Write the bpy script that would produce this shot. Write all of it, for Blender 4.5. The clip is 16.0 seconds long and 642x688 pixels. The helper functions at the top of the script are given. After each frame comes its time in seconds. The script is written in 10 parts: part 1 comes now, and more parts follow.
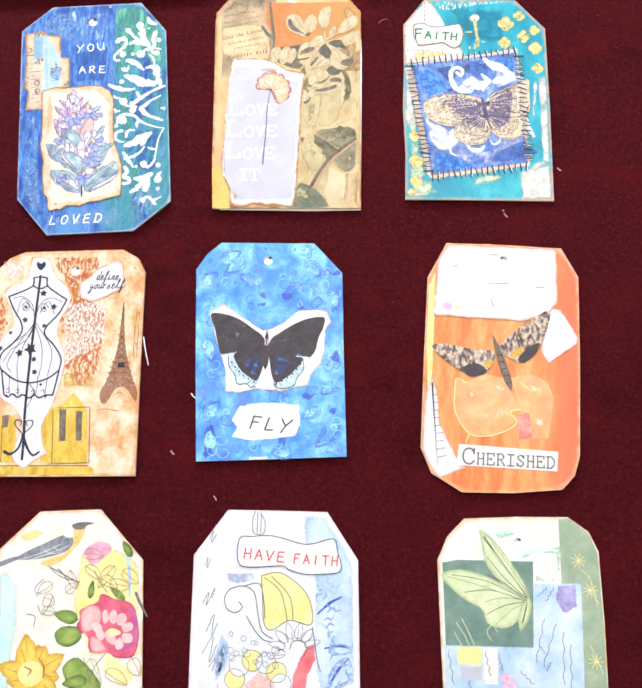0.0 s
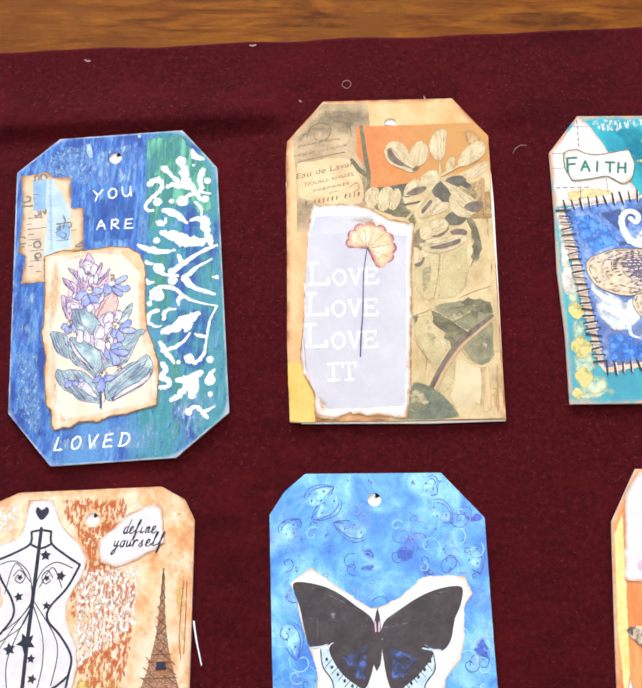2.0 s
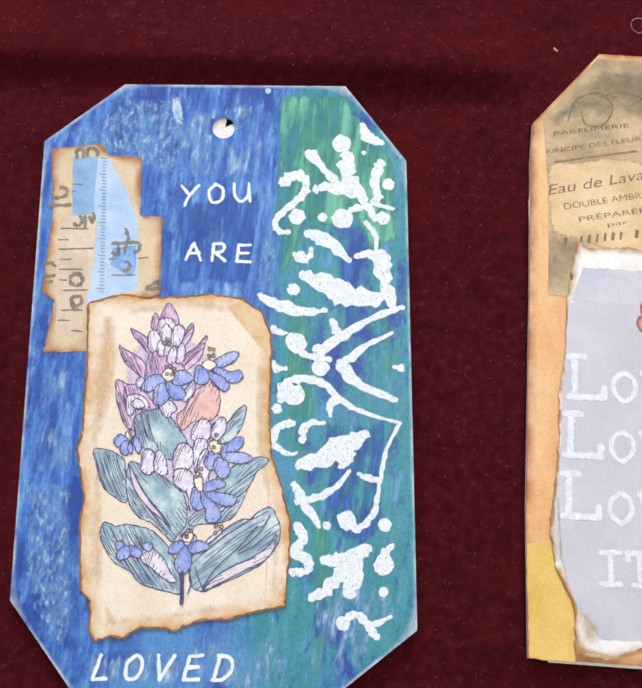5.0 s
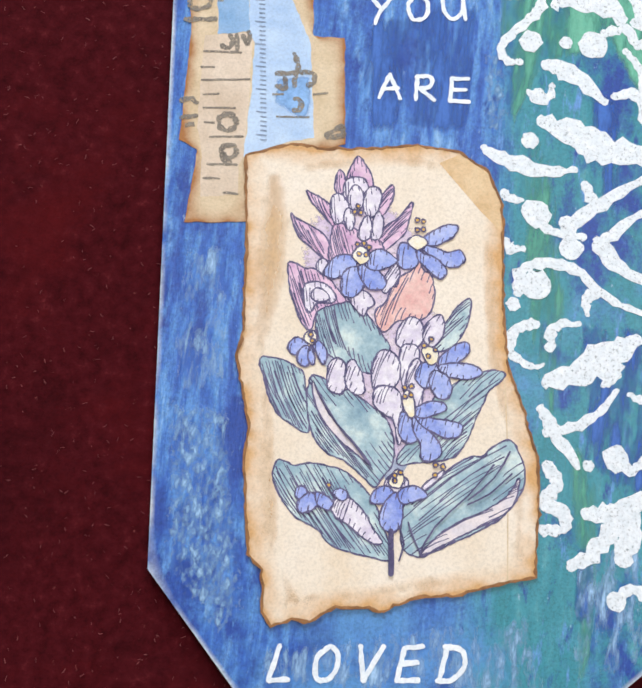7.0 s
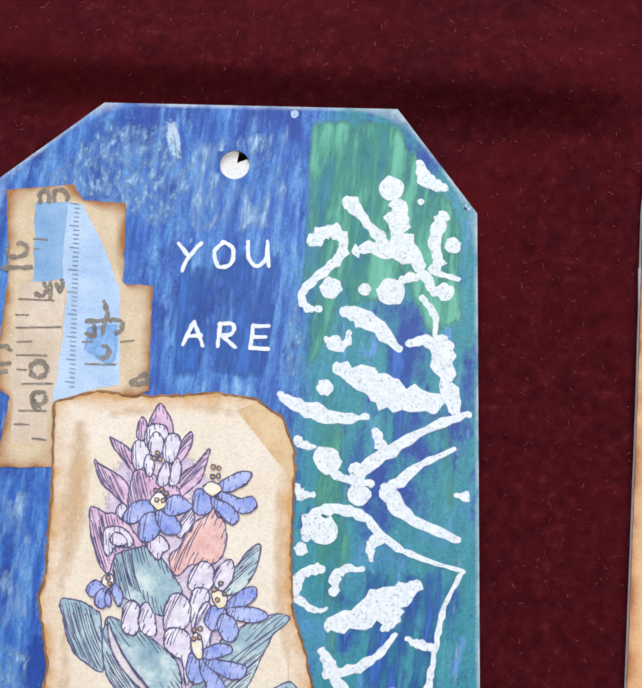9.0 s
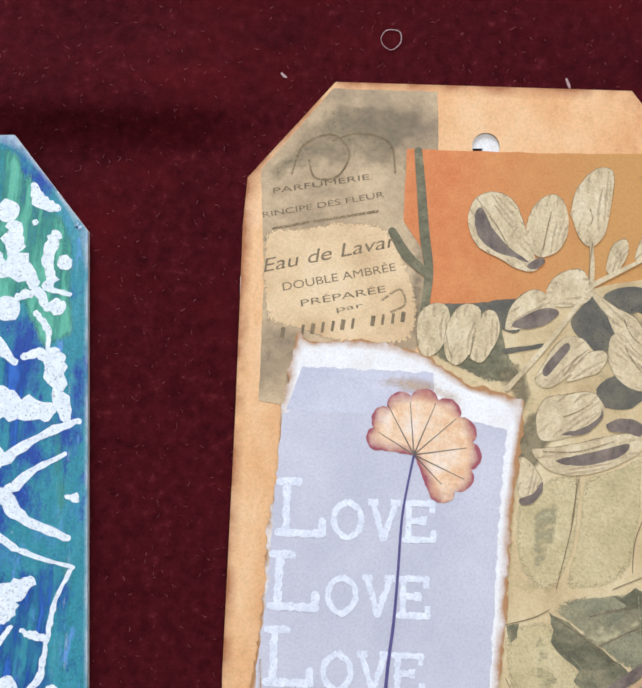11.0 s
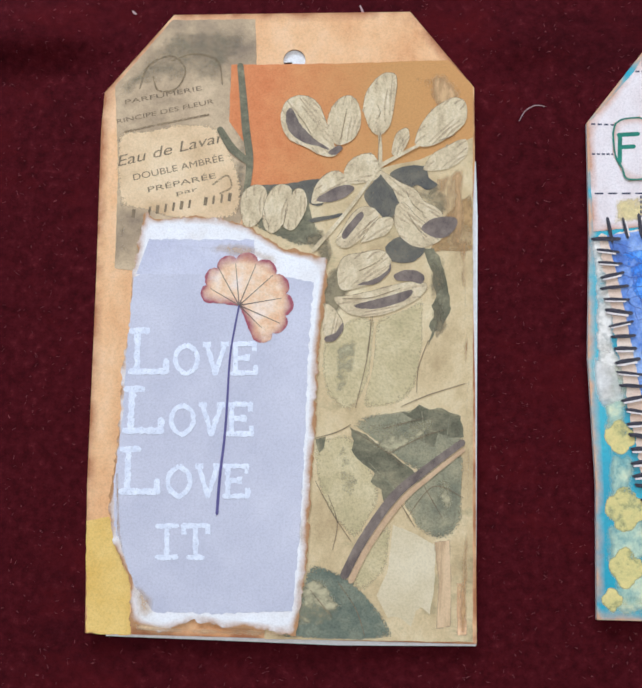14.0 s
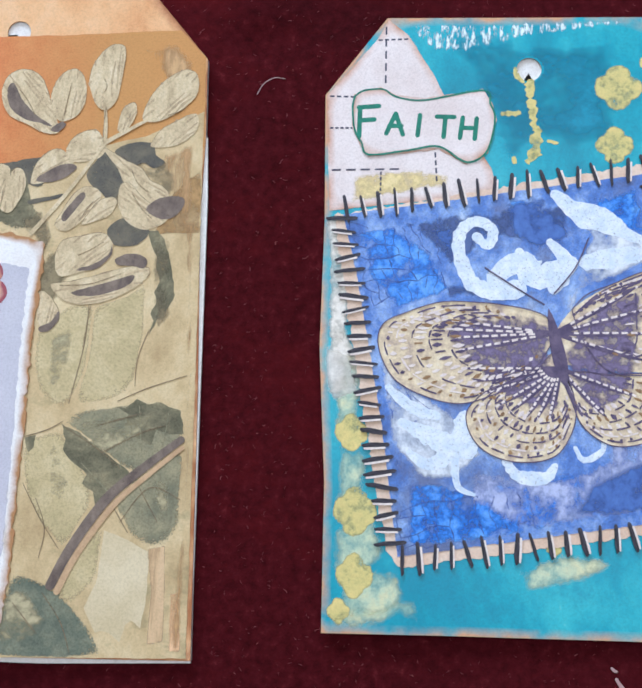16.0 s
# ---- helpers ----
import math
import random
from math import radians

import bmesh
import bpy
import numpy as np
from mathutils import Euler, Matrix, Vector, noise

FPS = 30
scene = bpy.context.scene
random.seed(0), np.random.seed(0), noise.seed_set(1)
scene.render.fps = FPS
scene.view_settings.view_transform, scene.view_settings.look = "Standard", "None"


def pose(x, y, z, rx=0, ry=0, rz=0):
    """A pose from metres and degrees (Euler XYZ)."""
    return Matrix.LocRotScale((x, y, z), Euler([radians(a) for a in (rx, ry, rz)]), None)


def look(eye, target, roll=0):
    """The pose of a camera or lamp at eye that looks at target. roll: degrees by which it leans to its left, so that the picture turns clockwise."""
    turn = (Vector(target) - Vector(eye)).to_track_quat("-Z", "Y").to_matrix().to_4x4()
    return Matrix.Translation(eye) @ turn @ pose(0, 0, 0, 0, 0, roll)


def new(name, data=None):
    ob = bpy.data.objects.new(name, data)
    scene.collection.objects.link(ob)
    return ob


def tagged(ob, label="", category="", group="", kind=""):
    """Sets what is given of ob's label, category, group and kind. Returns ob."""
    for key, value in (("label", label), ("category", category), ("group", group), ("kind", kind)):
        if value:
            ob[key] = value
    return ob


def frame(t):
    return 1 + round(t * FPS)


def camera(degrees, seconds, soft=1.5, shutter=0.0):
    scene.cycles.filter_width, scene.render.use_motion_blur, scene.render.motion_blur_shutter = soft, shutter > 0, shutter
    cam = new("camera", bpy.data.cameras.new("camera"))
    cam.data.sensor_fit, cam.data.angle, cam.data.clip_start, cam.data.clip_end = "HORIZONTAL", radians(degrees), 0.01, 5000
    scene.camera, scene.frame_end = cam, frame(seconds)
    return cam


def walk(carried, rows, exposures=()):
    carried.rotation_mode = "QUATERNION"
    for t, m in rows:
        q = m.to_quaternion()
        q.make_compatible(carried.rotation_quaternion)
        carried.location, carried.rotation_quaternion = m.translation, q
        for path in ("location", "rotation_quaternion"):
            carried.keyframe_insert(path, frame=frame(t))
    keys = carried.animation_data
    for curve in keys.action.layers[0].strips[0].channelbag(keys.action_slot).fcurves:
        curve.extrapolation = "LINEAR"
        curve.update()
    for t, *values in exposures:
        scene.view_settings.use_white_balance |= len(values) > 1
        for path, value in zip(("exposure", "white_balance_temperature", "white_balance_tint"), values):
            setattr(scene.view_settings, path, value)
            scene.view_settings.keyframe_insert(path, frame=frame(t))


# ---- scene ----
cam = camera(33.94, 16.0, soft=2.1)
walk(cam, [
    (0.0, pose(0.0865, -0.2759, 0.6557, 12.866, 1.088, 2.699)),
    (0.5, pose(0.0646, -0.2453, 0.6123, 12.927, 1.475, 2.102)),
    (1.0, pose(0.0458, -0.2113, 0.5604, 15.788, 2.237, 0.851)),
    (1.5, pose(0.0349, -0.1786, 0.5189, 17.449, 2.653, 0.286)),
    (2.0, pose(0.0245, -0.1463, 0.4675, 17.373, 1.957, 1.761)),
    (2.5, pose(0.0220, -0.1229, 0.4231, 17.291, 1.487, 3.342)),
    (3.0, pose(0.0028, -0.0879, 0.3787, 16.001, 1.305, 4.518)),
    (3.5, pose(-0.0238, -0.0593, 0.3419, 14.966, 1.231, 5.934)),
    (3.7, pose(-0.0325, -0.0503, 0.3288, 13.739, 0.879, 6.087)),
    (5.8, pose(-0.0901, -0.0198, 0.2335, 11.785, -1.782, 5.440)),
    (6.0, pose(-0.0996, -0.0206, 0.2212, 11.626, -2.290, 5.410)),
    (6.5, pose(-0.1105, -0.0297, 0.2012, 10.785, -1.821, 5.563)),
    (7.0, pose(-0.1170, -0.0274, 0.1908, 9.876, -2.247, 5.854)),
    (7.5, pose(-0.1169, -0.0085, 0.1943, 8.778, -1.918, 6.099)),
    (8.0, pose(-0.1147, 0.0108, 0.2032, 8.347, -1.293, 6.400)),
    (8.5, pose(-0.1008, 0.0261, 0.2076, 7.437, -0.881, 6.724)),
    (9.0, pose(-0.0746, 0.0319, 0.2118, 7.373, 0.284, 6.781)),
    (9.5, pose(-0.0482, 0.0334, 0.2145, 7.928, -0.406, 5.934)),
    (10.0, pose(-0.0204, 0.0494, 0.2145, 5.133, 0.231, 5.283)),
    (10.2, pose(-0.0109, 0.0513, 0.2139, 4.961, 0.815, 5.112)),
    (12.3, pose(0.0368, 0.0274, 0.2517, 6.397, 3.406, 4.690)),
    (12.5, pose(0.0397, 0.0194, 0.2524, 7.162, 3.464, 4.560)),
    (13.0, pose(0.0405, 0.0065, 0.2520, 7.710, 3.580, 4.373)),
    (13.5, pose(0.0511, -0.0042, 0.2593, 7.987, 3.337, 3.941)),
    (14.0, pose(0.0659, 0.0015, 0.2688, 7.986, 3.699, 3.179)),
    (14.5, pose(0.0790, -0.0003, 0.2780, 8.532, 3.704, 2.921)),
    (15.0, pose(0.0992, 0.0024, 0.2677, 9.103, 4.170, 2.837)),
    (15.5, pose(0.1215, 0.0008, 0.2542, 9.253, 4.010, 2.854)),
    (16.0, pose(0.1334, -0.0019, 0.2415, 9.680, 3.929, 2.822)),
], exposures=[(0.0, 0.68, 5980, 11), (1.5, 0.65, 6050, 10), (2.5, 0.5, 6100, 10), (3.7, 0.37, 5980, 10), (5.8, 0.18, 6100, 10), (8.0, 0.19, 5980, 10), (10.2, 0.18, 5720, 10), (12.3, 0.05, 5480, 10), (16.0, 0.06, 5300, 10)])

# ---- world and lamps: a closed room, lit by two added lamps with unseen sources ----
world = bpy.data.worlds.new("room_air")
scene.world = world
world.use_nodes = True
world.node_tree.nodes["Background"].inputs[0].default_value = (0.5, 0.52, 0.56, 1)
world.node_tree.nodes["Background"].inputs[1].default_value = 0.05


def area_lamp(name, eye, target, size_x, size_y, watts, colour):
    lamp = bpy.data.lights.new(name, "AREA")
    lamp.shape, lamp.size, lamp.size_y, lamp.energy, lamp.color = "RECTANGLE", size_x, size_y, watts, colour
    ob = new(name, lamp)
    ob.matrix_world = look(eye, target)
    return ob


# both lamps are added to light the table; their sources are unseen
area_lamp("added_window_lamp", (-0.5, 2.17, 1.15), (-0.1, 0, 0), 1.4, 1.0, 62, (0.93, 0.97, 1.0))
area_lamp("added_ceiling_lamp", (0.3, 0.3, 1.77), (0.2, 0.0, 0), 0.9, 0.5, 16, (1.0, 0.93, 0.85))


# ---- materials ----
def rgb(r, g, b):
    return tuple((c / 255 / 12.92 if c < 11 else ((c / 255 + 0.055) / 1.055) ** 2.4) for c in (r, g, b)) + (1,)


def paint(name, stops, scale=(60, 60), detail=6, rough=0.6, bump=0.1, wide=None, second=None, shine=0.35, distort=0.0, age=None, side=None, grain=0.3, worn=0.0, fade=False, holes=0.0, soft=0.08):
    """A mottled surface: noise of the given scales through a colour ramp; second = (colour, scale, share[, edge]), or a list of such, lays worn patches over it; wide = (colour, share) adds large soft stains;
    age = (colour, share) stains the rims of a sheet by its "age" attribute; grain darkens fine specks; holes (0 to 1) breaks the layer up along its own brush noise; worn (0 to 1) rubs holes into a thin layer and fade thins it out towards its rim; side = (colour, x0, x1, share) washes a second paint in from x0 to x1 metres."""
    m = bpy.data.materials.new(name)
    m.use_nodes = True
    n, l = m.node_tree.nodes, m.node_tree.links
    bsdf = n["Principled BSDF"]
    co = n.new("ShaderNodeTexCoord")
    mp = n.new("ShaderNodeMapping")
    mp.inputs["Scale"].default_value = (scale[0], scale[1], scale[0])
    l.new(co.outputs["Object"], mp.inputs["Vector"])
    no = n.new("ShaderNodeTexNoise")
    no.inputs["Scale"].default_value, no.inputs["Detail"].default_value, no.inputs["Roughness"].default_value = 1.0, detail, 0.65
    no.inputs["Distortion"].default_value = distort
    l.new(mp.outputs[0], no.inputs["Vector"])
    rp = n.new("ShaderNodeValToRGB")
    while len(rp.color_ramp.elements) < len(stops):
        rp.color_ramp.elements.new(0.5)
    for e, (at, c) in zip(rp.color_ramp.elements, stops):
        e.position, e.color = at, c
    l.new(no.outputs["Fac"], rp.inputs["Fac"])
    out = rp.outputs["Color"]
    if side:
        sx = n.new("ShaderNodeSeparateXYZ")
        l.new(co.outputs["Object"], sx.inputs[0])
        jit = n.new("ShaderNodeMath")
        jit.operation, jit.inputs[1].default_value = "MULTIPLY_ADD", 0.014
        l.new(no.outputs["Fac"], jit.inputs[0])
        l.new(sx.outputs["X"], jit.inputs[2])
        mr = n.new("ShaderNodeMapRange")
        mr.inputs["From Min"].default_value, mr.inputs["From Max"].default_value, mr.inputs["To Max"].default_value = side[1], side[2], side[3]
        l.new(jit.outputs[0], mr.inputs["Value"])
        mix = n.new("ShaderNodeMix")
        mix.data_type = "RGBA"
        l.new(mr.outputs[0], mix.inputs["Factor"])
        l.new(out, mix.inputs["A"])
        mix.inputs["B"].default_value = side[0]
        out = mix.outputs["Result"]
    for extra in (second if isinstance(second, list) else [second] if second else []) + ([(wide[0], (14, 14), wide[1])] if wide else []):
        colour, sc, share, *edge = extra
        m2 = n.new("ShaderNodeMapping")
        m2.inputs["Scale"].default_value = (sc[0], sc[1], sc[0])
        m2.inputs["Location"].default_value = (3.1 + 0.013 * sc[0], 1.7, 0.4)
        l.new(co.outputs["Object"], m2.inputs["Vector"])
        n2 = n.new("ShaderNodeTexNoise")
        n2.inputs["Scale"].default_value, n2.inputs["Detail"].default_value, n2.inputs["Roughness"].default_value = 1.0, 7, 0.7
        l.new(m2.outputs[0], n2.inputs["Vector"])
        r2 = n.new("ShaderNodeValToRGB")
        r2.color_ramp.elements[0].position, r2.color_ramp.elements[1].position = 0.62 - 0.3 * share, (edge[0] if edge else 0.12) + 0.62 - 0.3 * share
        l.new(n2.outputs["Fac"], r2.inputs["Fac"])
        mix = n.new("ShaderNodeMix")
        mix.data_type = "RGBA"
        l.new(r2.outputs["Color"], mix.inputs["Factor"])
        l.new(out, mix.inputs["A"])
        mix.inputs["B"].default_value = colour
        out = mix.outputs["Result"]
    if age:
        at = n.new("ShaderNodeAttribute")
        at.attribute_name = "age"
        n3 = n.new("ShaderNodeTexNoise")
        n3.inputs["Scale"].default_value, n3.inputs["Detail"].default_value = 160, 6
        l.new(co.outputs["Object"], n3.inputs["Vector"])
        ma = n.new("ShaderNodeMath")
        ma.operation, ma.inputs[1].default_value, ma.inputs[2].default_value = "MULTIPLY_ADD", 4.6 * age[1], -1.3 * age[1]
        l.new(n3.outputs["Fac"], ma.inputs[0])
        mb = n.new("ShaderNodeMath")
        mb.operation, mb.use_clamp = "MULTIPLY", True
        l.new(at.outputs["Fac"], mb.inputs[0])
        l.new(ma.outputs[0], mb.inputs[1])
        mix = n.new("ShaderNodeMix")
        mix.data_type = "RGBA"
        l.new(mb.outputs[0], mix.inputs["Factor"])
        l.new(out, mix.inputs["A"])
        mix.inputs["B"].default_value = age[0]
        out = mix.outputs["Result"]
    fine = n.new("ShaderNodeTexNoise")
    fine.inputs["Scale"].default_value, fine.inputs["Detail"].default_value, fine.inputs["Roughness"].default_value = 1900, 5, 0.75
    l.new(co.outputs["Object"], fine.inputs["Vector"])
    if grain:
        rg = n.new("ShaderNodeValToRGB")
        rg.color_ramp.elements[0].position, rg.color_ramp.elements[0].color = 0.36, (0.5, 0.48, 0.46, 1)
        rg.color_ramp.elements[1].position, rg.color_ramp.elements[1].color = 0.56, (1, 1, 1, 1)
        l.new(fine.outputs["Fac"], rg.inputs["Fac"])
        mg = n.new("ShaderNodeMix")
        mg.data_type, mg.blend_type = "RGBA", "MULTIPLY"
        mg.inputs["Factor"].default_value = grain
        l.new(out, mg.inputs["A"])
        l.new(rg.outputs["Color"], mg.inputs["B"])
        out = mg.outputs["Result"]
    if worn or fade or holes:
        at2 = n.new("ShaderNodeAttribute")
        at2.attribute_name = "age"
        thin = n.new("ShaderNodeMath")
        thin.operation, thin.inputs[1].default_value = "MULTIPLY_ADD", -0.5 if fade else 0.0
        l.new(at2.outputs["Fac"], thin.inputs[0])
        l.new((no if holes else fine).outputs["Fac"], thin.inputs[2])
        cover = n.new("ShaderNodeMapRange")
        cover.inputs["From Min"].default_value, cover.inputs["From Max"].default_value = (0.3 + 0.3 * holes, 0.3 + soft + 0.3 * holes) if holes else (0.18 + 0.26 * worn, 0.3 + 0.26 * worn)
        l.new(thin.outputs[0], cover.inputs["Value"])
        l.new(cover.outputs[0], bsdf.inputs["Alpha"])
    l.new(out, bsdf.inputs["Base Color"])
    bsdf.inputs["Roughness"].default_value = rough
    bsdf.inputs["Specular IOR Level"].default_value = shine
    if bump:
        bp = n.new("ShaderNodeBump")
        bp.inputs["Strength"].default_value, bp.inputs["Distance"].default_value = bump, 0.0004
        l.new(no.outputs["Fac"], bp.inputs["Height"])
        l.new(bp.outputs[0], bsdf.inputs["Normal"])
    return m


def two(name, a, b, scale=(300, 300), **more):
    return paint(name, [(0.35, a), (0.65, b)], scale, **more)


def velvet():
    m = paint("burgundy_velvet", [(0.3, rgb(50, 7, 12)), (0.48, rgb(64, 12, 18)), (0.6, rgb(72, 17, 23)), (0.76, rgb(96, 33, 37))], (420, 420), detail=8, rough=0.95, bump=0.5, shine=0.06, second=[(rgb(80, 15, 19), (26, 40), 0.36, 0.26), (rgb(40, 6, 11), (17, 30), 0.3, 0.26), (rgb(136, 72, 70), (780, 620), -0.12, 0.1)], grain=0.4)
    bsdf = m.node_tree.nodes["Principled BSDF"]
    bsdf.inputs["Sheen Weight"].default_value = 0.36
    bsdf.inputs["Sheen Roughness"].default_value = 0.4
    bsdf.inputs["Sheen Tint"].default_value = rgb(180, 80, 98)
    return m


VELVET = velvet()
WOOD = paint("varnished_brown_wood", [(0.28, rgb(70, 33, 4)), (0.46, rgb(112, 60, 8)), (0.6, rgb(132, 78, 14)), (0.78, rgb(156, 102, 28))], (24, 130), detail=12, rough=0.75, bump=0.4, second=(rgb(78, 40, 8), (16, 190), 0.3), wide=(rgb(110, 62, 14), 0.35), shine=0.12, distort=0.8)
WALL = two("plain_wall_paint", rgb(205, 200, 192), rgb(215, 211, 203), (3, 3), rough=0.9, grain=0)
FLOORING = paint("floor_boards", [(0.3, rgb(96, 66, 42)), (0.7, rgb(128, 92, 62))], (2, 20), rough=0.6)


# ---- helpers for thin cut shapes; plan lengths in millimetres ----
def mesh_of(name, bm, material):
    me = bpy.data.meshes.new(name)
    bmesh.ops.recalc_face_normals(bm, faces=bm.faces)
    bm.to_mesh(me)
    bm.free()
    me.materials.append(material)
    return me


def part(name, bm, material, parent, label=""):
    ob = new(name, mesh_of(name, bm, material))
    ob.parent = parent
    return tagged(ob, label)


def structure(name, bm, material, label, category):
    return tagged(new(name, mesh_of(name, bm, material)), label, category, kind="structure")


def box(bm, x0, x1, y0, y1, z0, z1):
    m = Matrix.Translation(((x0 + x1) / 2, (y0 + y1) / 2, (z0 + z1) / 2)) @ Matrix.Diagonal((x1 - x0, y1 - y0, z1 - z0, 1))
    bmesh.ops.create_cube(bm, size=1, matrix=m)


def spline(pts, closed=False, step=6):
    """A smooth line through the given points."""
    n, out = len(pts), []
    for i in range(n if closed else n - 1):
        if closed:
            a, b, c, d = (Vector(pts[(i + k) % n]) for k in (-1, 0, 1, 2))
        else:
            a, b, c, d = (Vector(pts[min(max(i + k, 0), n - 1)]) for k in (-1, 0, 1, 2))
        for s in range(step):
            t = s / step
            out.append(0.5 * (2 * b + (c - a) * t + (2 * a - 5 * b + 4 * c - d) * t * t + (3 * b - a - 3 * c + d) * t ** 3))
    if not closed:
        out.append(Vector(pts[-1]))
    return [(v.x, v.y) for v in out]


def torn(pts, rough=0.5, step=1.2, seed=1):
    """The same outline with an uneven, torn edge."""
    rnd, out, n = random.Random(seed), [], len(pts)
    for i in range(n):
        a, b = Vector(pts[i]), Vector(pts[(i + 1) % n])
        k = max(1, int((b - a).length / step))
        side = Vector((-(b - a).y, (b - a).x)).normalized()
        for s in range(k):
            off = (noise.noise(Vector((i * 7.3 + s * 0.45, seed * 3.1, 0))) + 0.35 * rnd.uniform(-1, 1)) * rough
            v = a.lerp(b, s / k) + side * (off if s else off * 0.5)
            out.append((v.x, v.y))
    return out


def inset(pts, d, reach=4):
    """The outline pts moved inwards by d."""
    n = len(pts)
    area = sum(pts[i][0] * pts[(i + 1) % n][1] - pts[(i + 1) % n][0] * pts[i][1] for i in range(n))
    s, out = (1 if area > 0 else -1), []
    for i in range(n):
        a, b = Vector(pts[(i - reach) % n]), Vector(pts[(i + reach) % n])
        t = (b - a).normalized()
        out.append((pts[i][0] - t.y * d * s, pts[i][1] + t.x * d * s))
    return out


def dense(pts, step=1.5):
    out = []
    for i, p in enumerate(pts):
        a, b = Vector(p), Vector(pts[(i + 1) % len(pts)])
        k = max(1, int((b - a).length / step))
        out += [tuple(a.lerp(b, j / k)) for j in range(k)]
    return out


def slab(bm, pts, z, thick, origin, hole=None, rim=0.0):
    """A flat piece with the outline pts, its top at z and thick deep; hole = (x, y, radius) is cut through it; a rim of that width carries the "age" attribute."""
    ox, oy = origin
    age = bm.verts.layers.float.get("age") or bm.verts.layers.float.new("age")

    def ring(pl, value=0.0):
        vs = [bm.verts.new(((x - ox) / 1000, (y - oy) / 1000, z / 1000)) for x, y in pl]
        for v in vs:
            v[age] = value
        return vs

    rims = [ring(pts, 1.0 if rim else 0.0)]
    inner = rims[0]
    if rim:
        for share, value, reach in ((0.3, 0.6, 3), (1.0, 0.0, 7)):
            soft = [tuple(sum((Vector(pts[(i + k) % len(pts)]) for k in range(-reach + 1, reach)), Vector((0, 0))) / (2 * reach - 1)) for i in range(len(pts))]
            nxt = ring(inset(soft, rim * share, reach), value)
            for v in nxt:
                v.co.z += 0.00001 * share
            for i in range(len(nxt)):
                j = (i + 1) % len(nxt)
                bm.faces.new((inner[i], inner[j], nxt[j], nxt[i]))
            inner = nxt
    if hole:
        rims.append(ring([(hole[0] + hole[2] * math.cos(a * math.tau / 28), hole[1] + hole[2] * math.sin(a * math.tau / 28)) for a in range(28)]))
        edges = []
        for vs in (inner, rims[1]):
            for i in range(len(vs)):
                pair = (vs[i], vs[(i + 1) % len(vs)])
                edges.append(bm.edges.get(pair) or bm.edges.new(pair))
        bmesh.ops.triangle_fill(bm, use_beauty=True, use_dissolve=False, edges=edges)
    else:
        top = bm.faces.new(inner)
        if len(pts) > 4:
            bmesh.ops.triangulate(bm, faces=[top])
    if thick:
        for vs in rims:
            low = [bm.verts.new(v.co - Vector((0, 0, thick / 1000))) for v in vs]
            for v in low:
                v[age] = 1.0 if rim else 0.0
            for i in range(len(vs)):
                j = (i + 1) % len(vs)
                bm.faces.new((vs[i], vs[j], low[j], low[i]))


def dense_line(pts, step=0.8):
    out = []
    for a, b in zip(pts, pts[1:]):
        a, b = Vector(a), Vector(b)
        k = max(1, min(12, int((b - a).length / step)))
        out += [tuple(a.lerp(b, j / k)) for j in range(k)]
    return out + [tuple(pts[-1])]


def ribbon(bm, pts, width, z, origin, thick=0.06, ragged=0.0, seed=0, rise=0.0012):
    """A raised line along pts; width is a number or a (start, middle, end) taper; ragged shakes its edges."""
    closed = len(pts) > 3 and (Vector(pts[0]) - Vector(pts[-1])).length < 0.02
    if len(pts) > 3 and not closed:
        first, last = Vector(pts[0]), Vector(pts[-1])
        w0, w1 = (width[0], width[2]) if isinstance(width, tuple) else (width, width)
        d0, d1 = (first - Vector(pts[1])).normalized(), (last - Vector(pts[-2])).normalized()
        pts = [tuple(first + d0 * w0 * 0.45), tuple(first + d0 * w0 * 0.3)] + list(pts) + [tuple(last + d1 * w1 * 0.3), tuple(last + d1 * w1 * 0.45)]
        ends = {0: 0.3, 1: 0.72, len(pts) - 2: 0.72, len(pts) - 1: 0.3}
    else:
        ends = {}
    w = width if isinstance(width, tuple) else (width,) * 3
    n, left, right = len(pts), [], []
    ox, oy = origin
    for i, q in enumerate(pts):
        a, b = Vector(pts[max(i - 1, 0)]), Vector(pts[min(i + 1, n - 1)])
        d = (b - a).normalized() if (b - a).length > 1e-6 else Vector((1, 0))
        t = i / max(n - 1, 1)
        h = (w[0] + (w[1] - w[0]) * t * 2 if t < 0.5 else w[1] + (w[2] - w[1]) * (t * 2 - 1)) / 2
        h *= ends.get(i, 1.0)
        h0 = h
        for side, s in ((left, 1), (right, -1)):
            h = h0 * (1 + ragged * (noise.noise(Vector((q[0] * 1.1, q[1] * 1.1, s * 7 + seed))) + 0.7 * noise.noise(Vector((q[0] * 3.1, q[1] * 3.1, s * 9 + seed)))))
            side.append(bm.verts.new(((q[0] - d.y * h * s - ox) / 1000, (q[1] + d.x * h * s - oy) / 1000, (z + rise * i) / 1000)))
    low = [[bm.verts.new(v.co - Vector((0, 0, thick / 1000))) for v in side] for side in (left, right)]
    for i in range(n - 1):
        bm.faces.new((left[i], right[i], right[i + 1], left[i + 1]))
        bm.faces.new((left[i], left[i + 1], low[0][i + 1], low[0][i]))
        bm.faces.new((right[i + 1], right[i], low[1][i], low[1][i + 1]))
    bm.faces.new((left[0], low[0][0], low[1][0], right[0]))
    bm.faces.new((left[-1], right[-1], low[1][-1], low[0][-1]))


